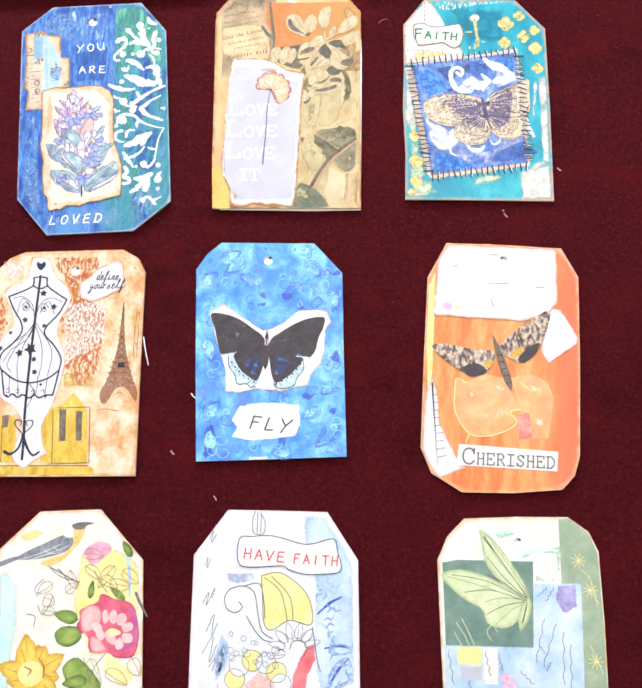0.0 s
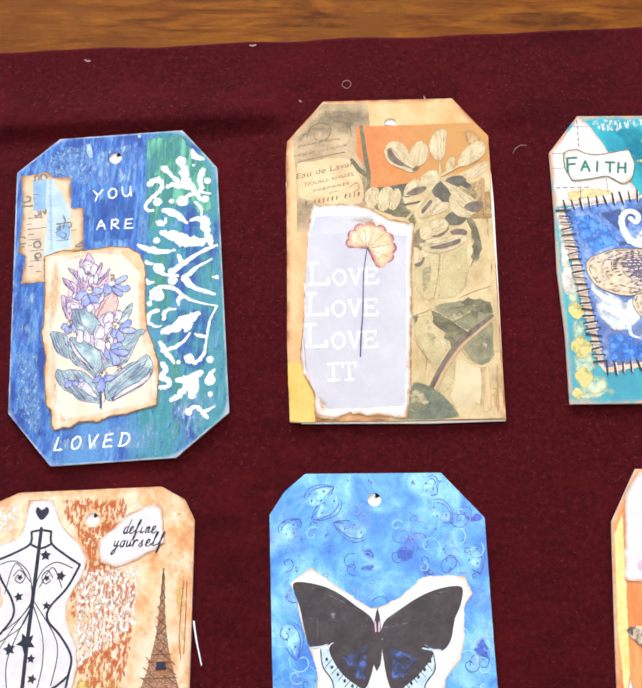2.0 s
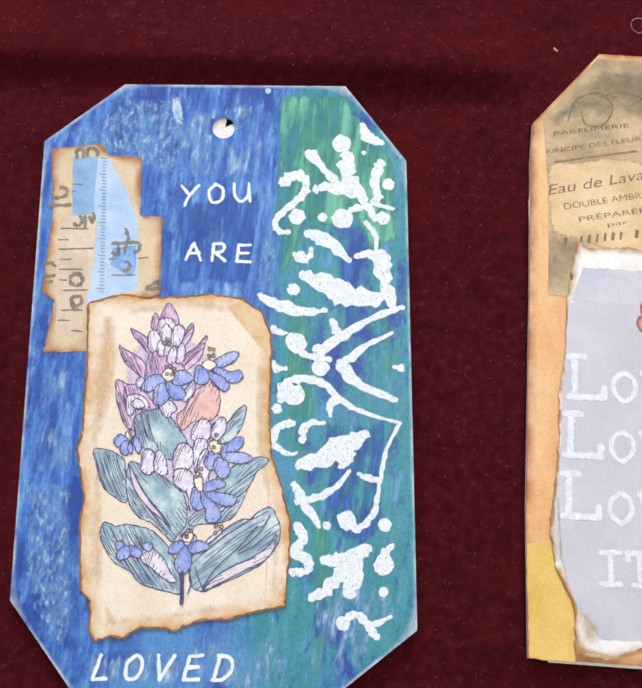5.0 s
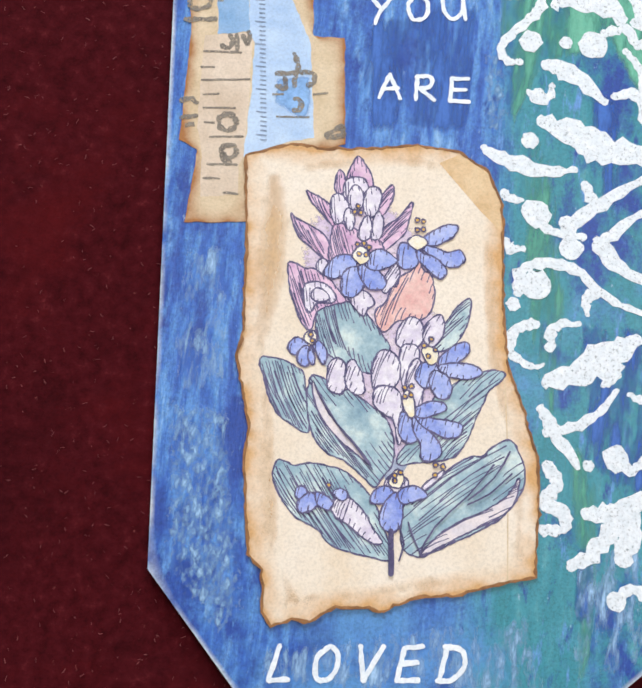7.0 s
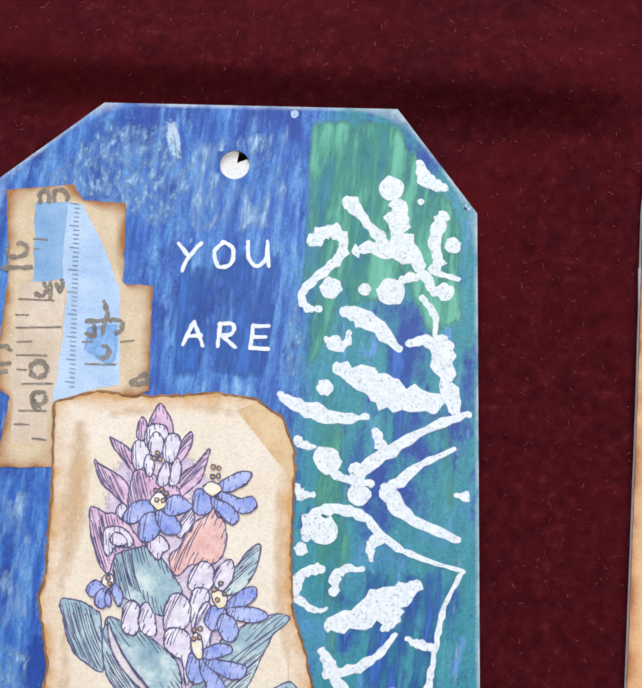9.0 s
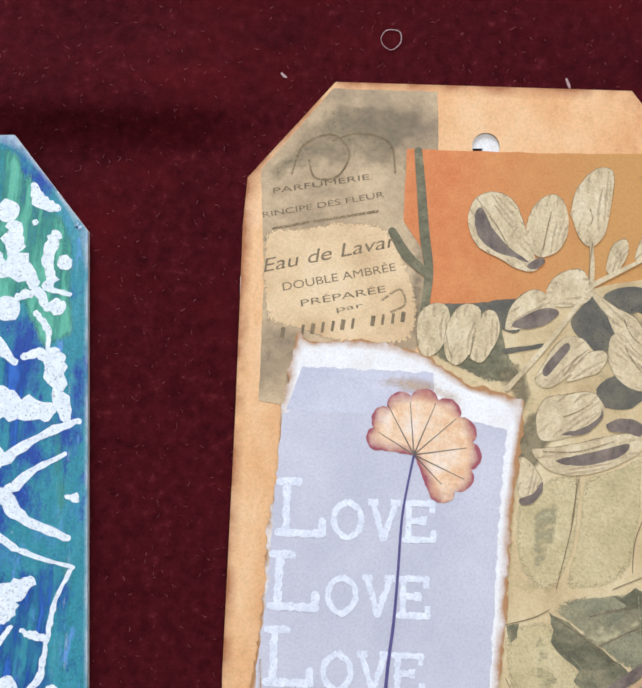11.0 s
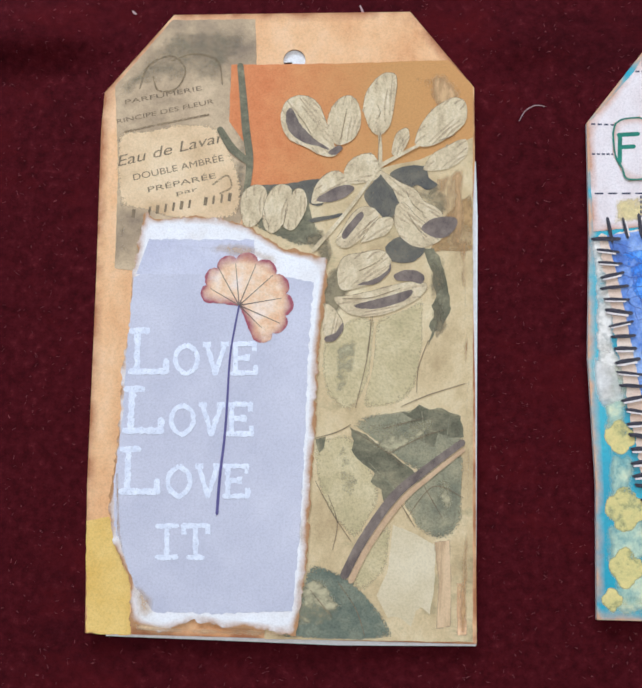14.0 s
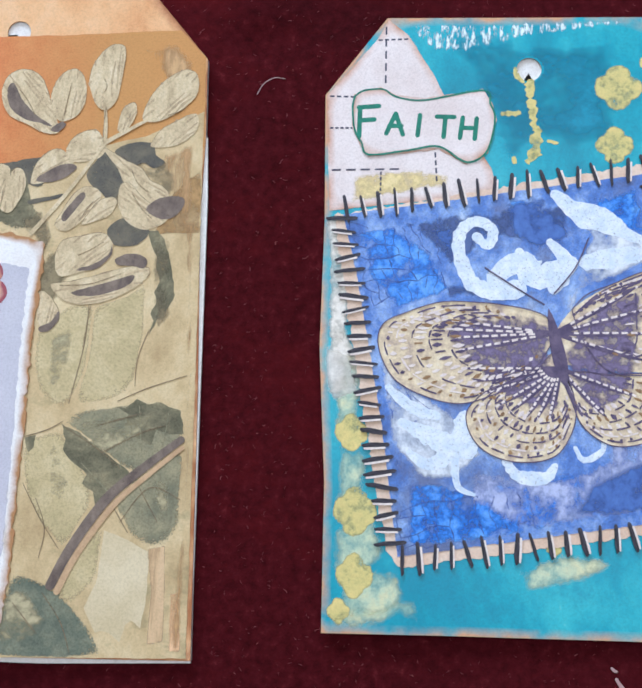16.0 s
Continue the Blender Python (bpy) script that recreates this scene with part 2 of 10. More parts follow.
HANDWRITTEN = {
    "Y": [[(0, 1), (0.4, 0.5)], [(0.95, 1), (0.4, 0.4), (0.15, -0.1)]],
    "O": [[(0.45, 1), (0.05, 0.65), (0.2, 0.05), (0.7, 0.1), (0.85, 0.65), (0.5, 1), (0.35, 0.95)]],
    "U": [[(0, 1), (0.02, 0.35), (0.35, 0), (0.75, 0.3), (0.82, 1)], [(0.82, 0.7), (0.85, 0)]],
    "A": [[(0, 0), (0.4, 1)], [(0.4, 1), (0.85, 0)], [(0.12, 0.38), (0.75, 0.42)]],
    "R": [[(0.05, 0), (0.1, 1)], [(0.05, 0.95), (0.6, 1), (0.65, 0.6), (0.1, 0.45)], [(0.2, 0.48), (0.8, 0)]],
    "E": [[(0.75, 1), (0.08, 0.95)], [(0.08, 0.95), (0.02, 0)], [(0.02, 0), (0.8, 0.02)], [(0.05, 0.5), (0.65, 0.52)]],
    "L": [[(0.15, 1), (0, 0)], [(0, 0), (0.7, 0.03)]],
    "V": [[(0, 1), (0.35, 0)], [(0.35, 0), (0.85, 1)]],
    "D": [[(0.1, 1), (0.02, 0)], [(0, 1), (0.65, 0.9), (0.85, 0.45), (0.5, 0.05), (-0.05, 0)]],
    "F": [[(0.1, 1), (0, 0)], [(0.05, 1), (0.8, 1)], [(0.05, 0.55), (0.6, 0.55)]],
    "I": [[(0.4, 1), (0.35, 0)]],
    "T": [[(0.45, 1), (0.42, 0)], [(0, 0.97), (0.9, 1)]],
    "H": [[(0.08, 1), (0, 0)], [(0.78, 1), (0.75, 0)], [(0.02, 0.5), (0.78, 0.52)]],
}
SLAB = {
    "L": [[(0.15, 1), (0.15, 0)], [(0, 1), (0.4, 1)], [(0, 0), (0.9, 0)], [(0.88, 0), (0.88, 0.25)]],
    "O": [[(0.45, 1), (0.1, 0.75), (0.08, 0.3), (0.45, 0), (0.82, 0.3), (0.8, 0.75), (0.45, 1)]],
    "V": [[(0.12, 1), (0.45, 0)], [(0.45, 0), (0.8, 1)], [(-0.02, 1), (0.28, 1)], [(0.64, 1), (0.94, 1)]],
    "E": [[(0.12, 1), (0.12, 0)], [(0, 1), (0.82, 1)], [(0, 0), (0.86, 0)], [(0.12, 0.52), (0.55, 0.52)], [(0.8, 1), (0.8, 0.75)], [(0.84, 0), (0.84, 0.28)], [(0.55, 0.65), (0.55, 0.4)]],
    "I": [[(0.45, 1), (0.45, 0)], [(0.1, 1), (0.8, 1)], [(0.1, 0), (0.8, 0)]],
    "T": [[(0.45, 1), (0.45, 0)], [(0, 1), (0.9, 1)], [(0.2, 0), (0.7, 0)], [(0.02, 1), (0.02, 0.72)], [(0.88, 1), (0.88, 0.72)]],
    "C": [[(0.85, 0.75), (0.6, 1), (0.2, 0.9), (0.05, 0.5), (0.2, 0.1), (0.6, 0), (0.88, 0.2)], [(0.86, 1), (0.86, 0.68)]],
    "H": [[(0.15, 1), (0.15, 0)], [(0.75, 1), (0.75, 0)], [(0.15, 0.5), (0.75, 0.5)], [(0, 1), (0.3, 1)], [(0.6, 1), (0.9, 1)], [(0, 0), (0.3, 0)], [(0.6, 0), (0.9, 0)]],
    "R": [[(0.15, 1), (0.15, 0)], [(0, 1), (0.55, 1), (0.78, 0.77), (0.55, 0.52), (0.15, 0.5)], [(0.45, 0.5), (0.85, 0)], [(0, 0), (0.32, 0)], [(0.75, 0), (0.98, 0)]],
    "S": [[(0.78, 0.78), (0.5, 1), (0.12, 0.8), (0.4, 0.53), (0.78, 0.28), (0.45, 0), (0.08, 0.22)], [(0.8, 1), (0.8, 0.72)], [(0.06, 0), (0.06, 0.3)]],
    "D": [[(0.15, 1), (0.15, 0)], [(0, 1), (0.5, 1), (0.85, 0.65), (0.85, 0.35), (0.5, 0), (0, 0)]],
}


def lettered(font, word, start, end, height, gap=0.25, slant=0.0):
    """Pen strokes of a word along a baseline from start to end, in millimetres."""
    a, b = Vector(start), Vector(end)
    along = (b - a).normalized()
    up = Vector((-along.y, along.x))
    cell = (b - a).length / (len(word) - gap)
    out = []
    for i, ch in enumerate(word):
        for stroke in font.get(ch, ()):
            pts = [a + along * (cell * (i + (1 - gap) * x) + slant * height * y) + up * (height * y) for x, y in stroke]
            out.append([(p.x, p.y) for p in pts])
    return out


def leaf(a, b, width, bend=0.0, tooth=0.0, steps=10):
    """The outline of a leaf or petal from its foot a to its tip b."""
    a, b = Vector(a), Vector(b)
    d = b - a
    side = Vector((-d.y, d.x)).normalized()
    out = []
    for s in (1, -1):
        for k in range(steps):
            t = k / steps if s > 0 else 1 - k / steps
            w = width / 2 * (math.sin(math.pi * t ** 0.72)) ** 0.7 * (1 + tooth * (1 if k % 2 else -1))
            v = a + d * t + side * (s * w + bend * math.sin(math.pi * t))
            out.append((v.x, v.y))
    return out


def round_blob(c, r, wobble=0.12, seed=0, steps=14, squash=1.0):
    return [(c[0] + r * math.cos(k * math.tau / steps) * (1 + wobble * noise.noise(Vector((k * 0.9, seed * 2.7, 0)))),
             c[1] + squash * r * math.sin(k * math.tau / steps) * (1 + wobble * noise.noise(Vector((k * 0.9, seed * 2.7, 5))))) for k in range(steps)]


def closed_line(pts):
    return list(pts) + [pts[0]]


def between(a, b, t, off=0.0):
    a, b = Vector(a), Vector(b)
    side = Vector((-(b - a).y, (b - a).x)).normalized()
    v = a.lerp(b, t) + side * off
    return (v.x, v.y)


def print_text(tag, text, start, end, height, material, z=0.2, parent=None, lean=0.0):
    """Printed type along a baseline, with the built-in font, as a thin mesh."""
    curve = bpy.data.curves.new("type", "FONT")
    curve.body, curve.size, curve.extrude = text, 1.0, 0.0
    ob = new("type", curve)
    bpy.context.view_layer.update()
    me = bpy.data.meshes.new_from_object(ob.evaluated_get(bpy.context.evaluated_depsgraph_get()))
    bpy.data.objects.remove(ob)
    xs = [v.co.x for v in me.vertices]
    a, b = Vector(start), Vector(end)
    along = (b - a).normalized()
    up = Vector((-along.y, along.x))
    sx, sy = (b - a).length / (max(xs) - min(xs)), height / 0.72
    x0 = min(xs)
    for v in me.vertices:
        q = a + along * ((v.co.x - x0) * sx + lean * v.co.y * sy) + up * (v.co.y * sy)
        v.co = Vector(((q.x - tag.origin[0]) / 1000, (q.y - tag.origin[1]) / 1000, (tag.up + z) / 1000))
    me.materials.clear()
    me.materials.append(material)
    out = new("printed_text", me)
    out.parent = parent or tag.ob
    return tagged(out, "printed words " + text)


SEPARATE = {"wing_vein", "stem_print", "grass_print", "pen_mark", "printed_twig", "vein_print", "pen_line", "gold_emboss", "heart_mark", "stand_print", "body_band", "wing_edge", "leaf_edge", "dashed_line", "crystal_print", "petal_print", "printed_stem", "printed_feeler"}


class Tag:
    """One collage tag: an Empty at its base that parents the card and all that is glued on it."""

    def __init__(self, label, outline, hole=None, material=None, edge=None, thick=1.6, rim=0.0, gap=60):
        self.origin = (sum(p[0] for p in outline) / len(outline), sum(p[1] for p in outline) / len(outline))
        self.ob = tagged(new("collage_tag"), label, "paper tag", group="tags on the cloth")
        self.ob.location = (self.origin[0] / 1000, self.origin[1] / 1000, -0.0024)
        self.up, self.hole = 2.4, hole
        bm = bmesh.new()
        outline = dense(outline) if rim else outline
        slab(bm, outline, self.up, 0.5, self.origin, hole, rim)
        self.card = part("face_sheet", bm, material, self.ob)
        bm = bmesh.new()
        slab(bm, outline, self.up - 0.52, thick - 0.5, self.origin, hole)
        part("card", bm, edge, self.ob)
        if hole:
            x, y, r = hole
            bm = bmesh.new()
            disc = [(x + 1.2 * r * math.cos(radians(gap + k)), y + 1.2 * r * math.sin(radians(gap + k))) for k in range(22, 339, 12)]
            slab(bm, disc + [(x + 0.2 * r * math.cos(radians(gap)), y + 0.2 * r * math.sin(radians(gap)))], self.up - 0.7, 0.1, self.origin)
            part("hole_backing", bm, WHITE_CARD, self.ob, "white paper showing in the punched hole")

    def flat(self, name, pts, material, z=0.15, thick=0.15, label="", parent=None, hole=None, rim=0.0):
        bm = bmesh.new()
        pts = dense(pts, 0.9) if rim else pts
        slab(bm, pts, self.up + z, thick, self.origin, hole, rim)
        return part(name, bm, material, parent or self.ob, label)

    def wash(self, name, pts, material, z, label="", parent=None, soft=4.0, step=1.2):
        """A film of paint inside the outline pts that thins out over soft millimetres towards its border; the punched hole stays open."""
        bm = bmesh.new()
        age = bm.verts.layers.float.new("age")
        xs, ys = [p[0] for p in pts], [p[1] for p in pts]
        sides = [(Vector(pts[i]), Vector(pts[(i + 1) % len(pts)])) for i in range(len(pts))]
        nx, ny = int((max(xs) - min(xs)) / step) + 1, int((max(ys) - min(ys)) / step) + 1
        rows = []
        for j in range(ny + 1):
            row = []
            for i in range(nx + 1):
                x, y = min(xs) + i * step, min(ys) + j * step
                q, inside, near = Vector((x, y)), False, 1e9
                for a, b in sides:
                    if (a.y > y) != (b.y > y) and x < (b.x - a.x) * (y - a.y) / (b.y - a.y) + a.x:
                        inside = not inside
                    d = b - a
                    t = min(1, max(0, (q - a).dot(d) / max(d.dot(d), 1e-9)))
                    near = min(near, (q - a - d * t).length)
                if self.hole and (q - Vector(self.hole[:2])).length < self.hole[2] + 0.15:
                    inside = False
                v = bm.verts.new(((x - self.origin[0]) / 1000, (y - self.origin[1]) / 1000, (self.up + z) / 1000)) if inside else None
                if v:
                    v[age] = 1 - min(1, near / soft)
                row.append(v)
            rows.append(row)
        for j in range(ny):
            for i in range(nx):
                four = (rows[j][i], rows[j][i + 1], rows[j + 1][i + 1], rows[j + 1][i])
                if all(four):
                    bm.faces.new(four)
        bmesh.ops.delete(bm, geom=[v for v in bm.verts if not v.link_faces], context="VERTS")
        return part(name, bm, material, parent or self.ob, label)

    def lines(self, name, many, width, material, z=0.2, label="", parent=None, smooth=True, thick=0.06, ragged=0.0, each=False, rise=0.0012):
        if each or (len(many) > 1 and name in SEPARATE and rise > 0.001):
            for k, pts in enumerate(many):
                self.lines(name, [pts], width, material, z + 0.0021 * (k % 23), label, parent, smooth, thick, ragged)
            return None
        bm = bmesh.new()
        for k, pts in enumerate(many):
            ribbon(bm, spline(pts) if smooth and len(pts) > 2 else dense_line(pts), width, self.up + z + 1.75 * rise * (k % 23), self.origin, thick, ragged, k, rise)
        return part(name, bm, material, parent or self.ob, label)


WHITE_CARD = two("white_card", rgb(226, 222, 216), rgb(238, 236, 232), (500, 500), rough=0.8)

# ---- the room ----
bm = bmesh.new()
box(bm, -2.2, 2.2, -2.2, 2.2, -0.82, -0.76)
structure("floor", bm, FLOORING, "brown boarded floor under the table", "floor")
# wall_north is left open where the added window lamp stands
for nm, pieces in (("wall_north", ((-2.3, -1.25, 2.2, 2.3, -0.82, 1.84), (0.25, 2.3, 2.2, 2.3, -0.82, 1.84), (-1.25, 0.25, 2.2, 2.3, -0.82, 0.6), (-1.25, 0.25, 2.2, 2.3, 1.7, 1.84))),
                   ("wall_south", ((-2.3, 2.3, -2.3, -2.2, -0.82, 1.84),)), ("wall_east", ((2.2, 2.3, -2.2, 2.2, -0.82, 1.84),)), ("wall_west", ((-2.3, -2.2, -2.2, 2.2, -0.82, 1.84),))):
    bm = bmesh.new()
    for b in pieces:
        box(bm, *b)
    structure(nm, bm, WALL, "plain pale painted wall", "wall")
# unseen window, added only as a surround for the area lamp
window = tagged(new("unseen_window_1"), "unseen white framed window, added around the window lamp", "window", kind="structure")
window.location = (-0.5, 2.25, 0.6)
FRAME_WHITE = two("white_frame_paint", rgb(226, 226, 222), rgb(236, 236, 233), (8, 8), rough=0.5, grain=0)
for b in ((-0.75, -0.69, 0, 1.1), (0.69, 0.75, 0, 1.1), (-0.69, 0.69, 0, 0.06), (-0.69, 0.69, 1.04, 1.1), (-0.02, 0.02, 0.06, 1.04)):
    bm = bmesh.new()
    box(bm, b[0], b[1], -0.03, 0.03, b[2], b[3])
    part("unseen_window_frame", bm, FRAME_WHITE, window)
# unseen fixture, added so that the overhead area lamp has a body
fixture = tagged(new("unseen_ceiling_light"), "unseen flat white ceiling light, added for the lamp over the table", "ceiling light")
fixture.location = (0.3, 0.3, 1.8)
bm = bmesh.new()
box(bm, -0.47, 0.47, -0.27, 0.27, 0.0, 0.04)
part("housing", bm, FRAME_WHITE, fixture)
bm = bmesh.new()
box(bm, -2.3, 2.3, -2.3, 2.3, 1.84, 1.9)
structure("ceiling", bm, WALL, "plain pale painted ceiling", "ceiling")

# ---- the table ----
table = tagged(new("wooden_table"), "varnished brown wooden table with a worn top", "table")
table.location = (0.02, -0.1, -0.76)
bm = bmesh.new()
box(bm, -0.75, 0.75, -0.5, 0.46, 0.728, 0.7555)
bmesh.ops.bevel(bm, geom=bm.edges[:], offset=0.004, segments=2, affect="EDGES")
part("tabletop", bm, WOOD, table)
for x in (-0.69, 0.69):
    for y in (-0.44, 0.4):
        bm = bmesh.new()
        box(bm, x - 0.03, x + 0.03, y - 0.03, y + 0.03, 0, 0.728)
        part("leg", bm, WOOD, table)


def cloth_height(x, y):
    """Height in metres over the cloth's flat: a low fold along its far side and soft swells."""
    line = 0.1215 + 0.06 * min(0.0, x) + 0.012 * max(0.0, x)
    clear = 1.0 / (1.0 + math.exp((x + 0.022) / 0.003)) + 0.45 * math.exp(-(((x - 0.095) / 0.008) ** 2))
    fold = (0.0042 * math.exp(-(((y - line) / (0.005 if y < line else 0.015)) ** 2)) - 0.0007 * math.exp(-(((y - line + 0.009) / 0.004) ** 2))) * clear
    swell = 0.5 + 0.5 * noise.noise(Vector((x * 16 + 3, y * 11, 0.3))) + 0.25 * noise.noise(Vector((x * 40, y * 26, 2)))
    return fold - 0.0022 * max(0.0, swell)


bm = bmesh.new()
nx, ny = 160, 420
grid = []
for j in range(ny + 1):
    row = []
    for i in range(nx + 1):
        x = -0.5 + i / nx
        top = 0.1645 + 0.053 * x + 0.0012 * noise.noise(Vector((x * 30, 0, 0)))
        y = -0.56 + (top + 0.56) * (j / ny)
        row.append(bm.verts.new((x, y, -0.00175 + cloth_height(x, y))))
    grid.append(row)
for j in range(ny):
    for i in range(nx):
        bm.faces.new((grid[j][i], grid[j][i + 1], grid[j + 1][i + 1], grid[j + 1][i]))
rim = [e for e in bm.edges if e.is_boundary]
low = bmesh.ops.extrude_edge_only(bm, edges=rim)
for v in low["geom"]:
    if isinstance(v, bmesh.types.BMVert):
        v.co.z = -0.0046
for f in bm.faces:
    f.smooth = True
cloth = tagged(new("velvet_cloth", mesh_of("velvet_cloth", bm, VELVET)), "burgundy velvet cloth spread flat on the wooden table", "cloth")


# ---- materials of the tags ----
WHITE_PAINT = two("white_stencil_paint", rgb(222, 228, 233), rgb(240, 243, 246), (700, 700), rough=0.6, bump=0.6, worn=0.46)
WHITE_INK = two("white_gel_ink", rgb(226, 232, 238), rgb(244, 247, 250), (600, 600), rough=0.45)
AGED_CREAM = paint("aged_cream_paper", [(0.3, rgb(232, 214, 190)), (0.7, rgb(241, 229, 213))], (60, 60), rough=0.75, bump=0.1, second=(rgb(222, 190, 146), (26, 20), 0.12, 0.3), age=(rgb(212, 166, 112), 1.0))
KRAFT = paint("aged_ruler_paper", [(0.3, rgb(206, 182, 146)), (0.7, rgb(226, 206, 176))], (150, 150), rough=0.75, age=(rgb(166, 112, 64), 0.9))
MID_BLUE = two("grey_blue_wash", rgb(126, 164, 206), rgb(152, 184, 218), (160, 160), rough=0.6)
RULER_BLUE = two("pale_blue_wash", rgb(166, 192, 226), rgb(194, 214, 238), (120, 160), rough=0.6)
INK = two("dark_print_ink", rgb(58, 56, 74), rgb(78, 78, 96), (400, 400), rough=0.7)
VIOLET_INK = two("violet_grey_ink", rgb(70, 66, 102), rgb(112, 104, 138), (400, 400), rough=0.7, worn=0.4)
FADED_INK = two("faded_print_ink", rgb(116, 108, 100), rgb(152, 142, 128), (400, 400), rough=0.7, worn=0.8)
GREY_INK = two("grey_print_ink", rgb(96, 92, 96), rgb(132, 126, 122), (400, 400), rough=0.7)
LEAF_TEAL = paint("teal_pencil_print", [(0.32, rgb(128, 158, 176)), (0.5, rgb(168, 192, 200)), (0.64, rgb(214, 226, 222))], (170, 170), detail=7, rough=0.75)
PETAL_BLUE = two("periwinkle_print", rgb(128, 146, 218), rgb(190, 198, 236), (260, 260), rough=0.75)
PETAL_PINK = two("pink_lilac_print", rgb(206, 164, 198), rgb(236, 206, 222), (400, 400), rough=0.75)
BUD_WHITE = two("white_bud_print", rgb(212, 200, 220), rgb(242, 236, 240), (400, 400), rough=0.75)
BUD_CORAL = two("coral_bud_print", rgb(226, 172, 166), rgb(240, 206, 196), (400, 400), rough=0.75)
OCHRE = two("ochre_print", rgb(196, 152, 60), rgb(226, 186, 96), (400, 400), rough=0.7)

# ---- tag with the flower print and the stencilled scrolls ----
BLUE_GREEN = paint("brushed_blue_and_green_paint", [(0.3, rgb(38, 72, 154)), (0.46, rgb(58, 102, 186)), (0.58, rgb(90, 142, 208)), (0.74, rgb(158, 196, 230))],
                   (420, 70), detail=12, rough=0.4, bump=0.8, second=[(rgb(40, 74, 158), (70, 40), 0.36, 0.1), (rgb(104, 152, 214), (420, 90), 0.14, 0.1), (rgb(38, 70, 152), (300, 110), 0.16, 0.1), (rgb(176, 202, 230), (700, 300), -0.1, 0.08)], wide=(rgb(92, 146, 204), 0.3), grain=0.6, side=(rgb(62, 150, 142), 0.0155, 0.0225, 0.74), age=(rgb(196, 204, 214), 0.75))
t1 = Tag("blue and green painted tag with clipped corners and a flower print", [(-129.9, 104.3), (-68.8, 110.0), (-50.1, 89.7), (-37.1, -34.1), (-60.2, -55.7), (-117.1, -61.0), (-139.3, -37.0), (-149.6, 85.3)], (*[(-101.1, 94.2)][0], 3.1), BLUE_GREEN, WHITE_CARD, 1.6, 0.9)
PALE_WORN = two("pale_worn_paint", rgb(150, 188, 226), rgb(196, 210, 226), (500, 200), rough=0.5, worn=0.55, fade=True)
for k, pts in enumerate(([(-117.8, 102.7), (-114.1, 103.4), (-111.9, 95.3), (-111.0, 92.9), (-114.8, 92.9), (-116.5, 98.3)], [(-91.9, 107.4), (-88.5, 107.6), (-90.0, 104.4)], [(-54.6, 92.3), (-50.2, 90.2), (-50.4, 88.7)])):
    t1.flat("paint_dab", torn(pts, 0.6, 0.8, k), PALE_WORN, 0.03, 0.03, rim=0.8)
PALE_STREAK = paint("pale_blue_dry_brush", [(0.35, rgb(112, 160, 216)), (0.65, rgb(166, 200, 234))], (420, 110), detail=10, rough=0.45, bump=0.4, fade=True, holes=0.56, soft=0.2)
PALE_MOTTLE = paint("pale_blue_sponged_paint", [(0.35, rgb(96, 146, 206)), (0.65, rgb(160, 196, 230))], (900, 420), detail=12, rough=0.45, bump=0.5, fade=True, holes=0.36, soft=0.3)
SEA_GREEN = paint("sea_green_brush", [(0.35, rgb(62, 146, 128)), (0.65, rgb(112, 184, 156))], (240, 40), detail=10, rough=0.45, bump=0.4, fade=True, holes=0.12, soft=0.24)
DEEP_BLUE = paint("deep_blue_brush", [(0.35, rgb(36, 72, 156)), (0.65, rgb(58, 106, 188))], (280, 50), detail=10, rough=0.45, bump=0.4, fade=True, holes=0.42, soft=0.2)
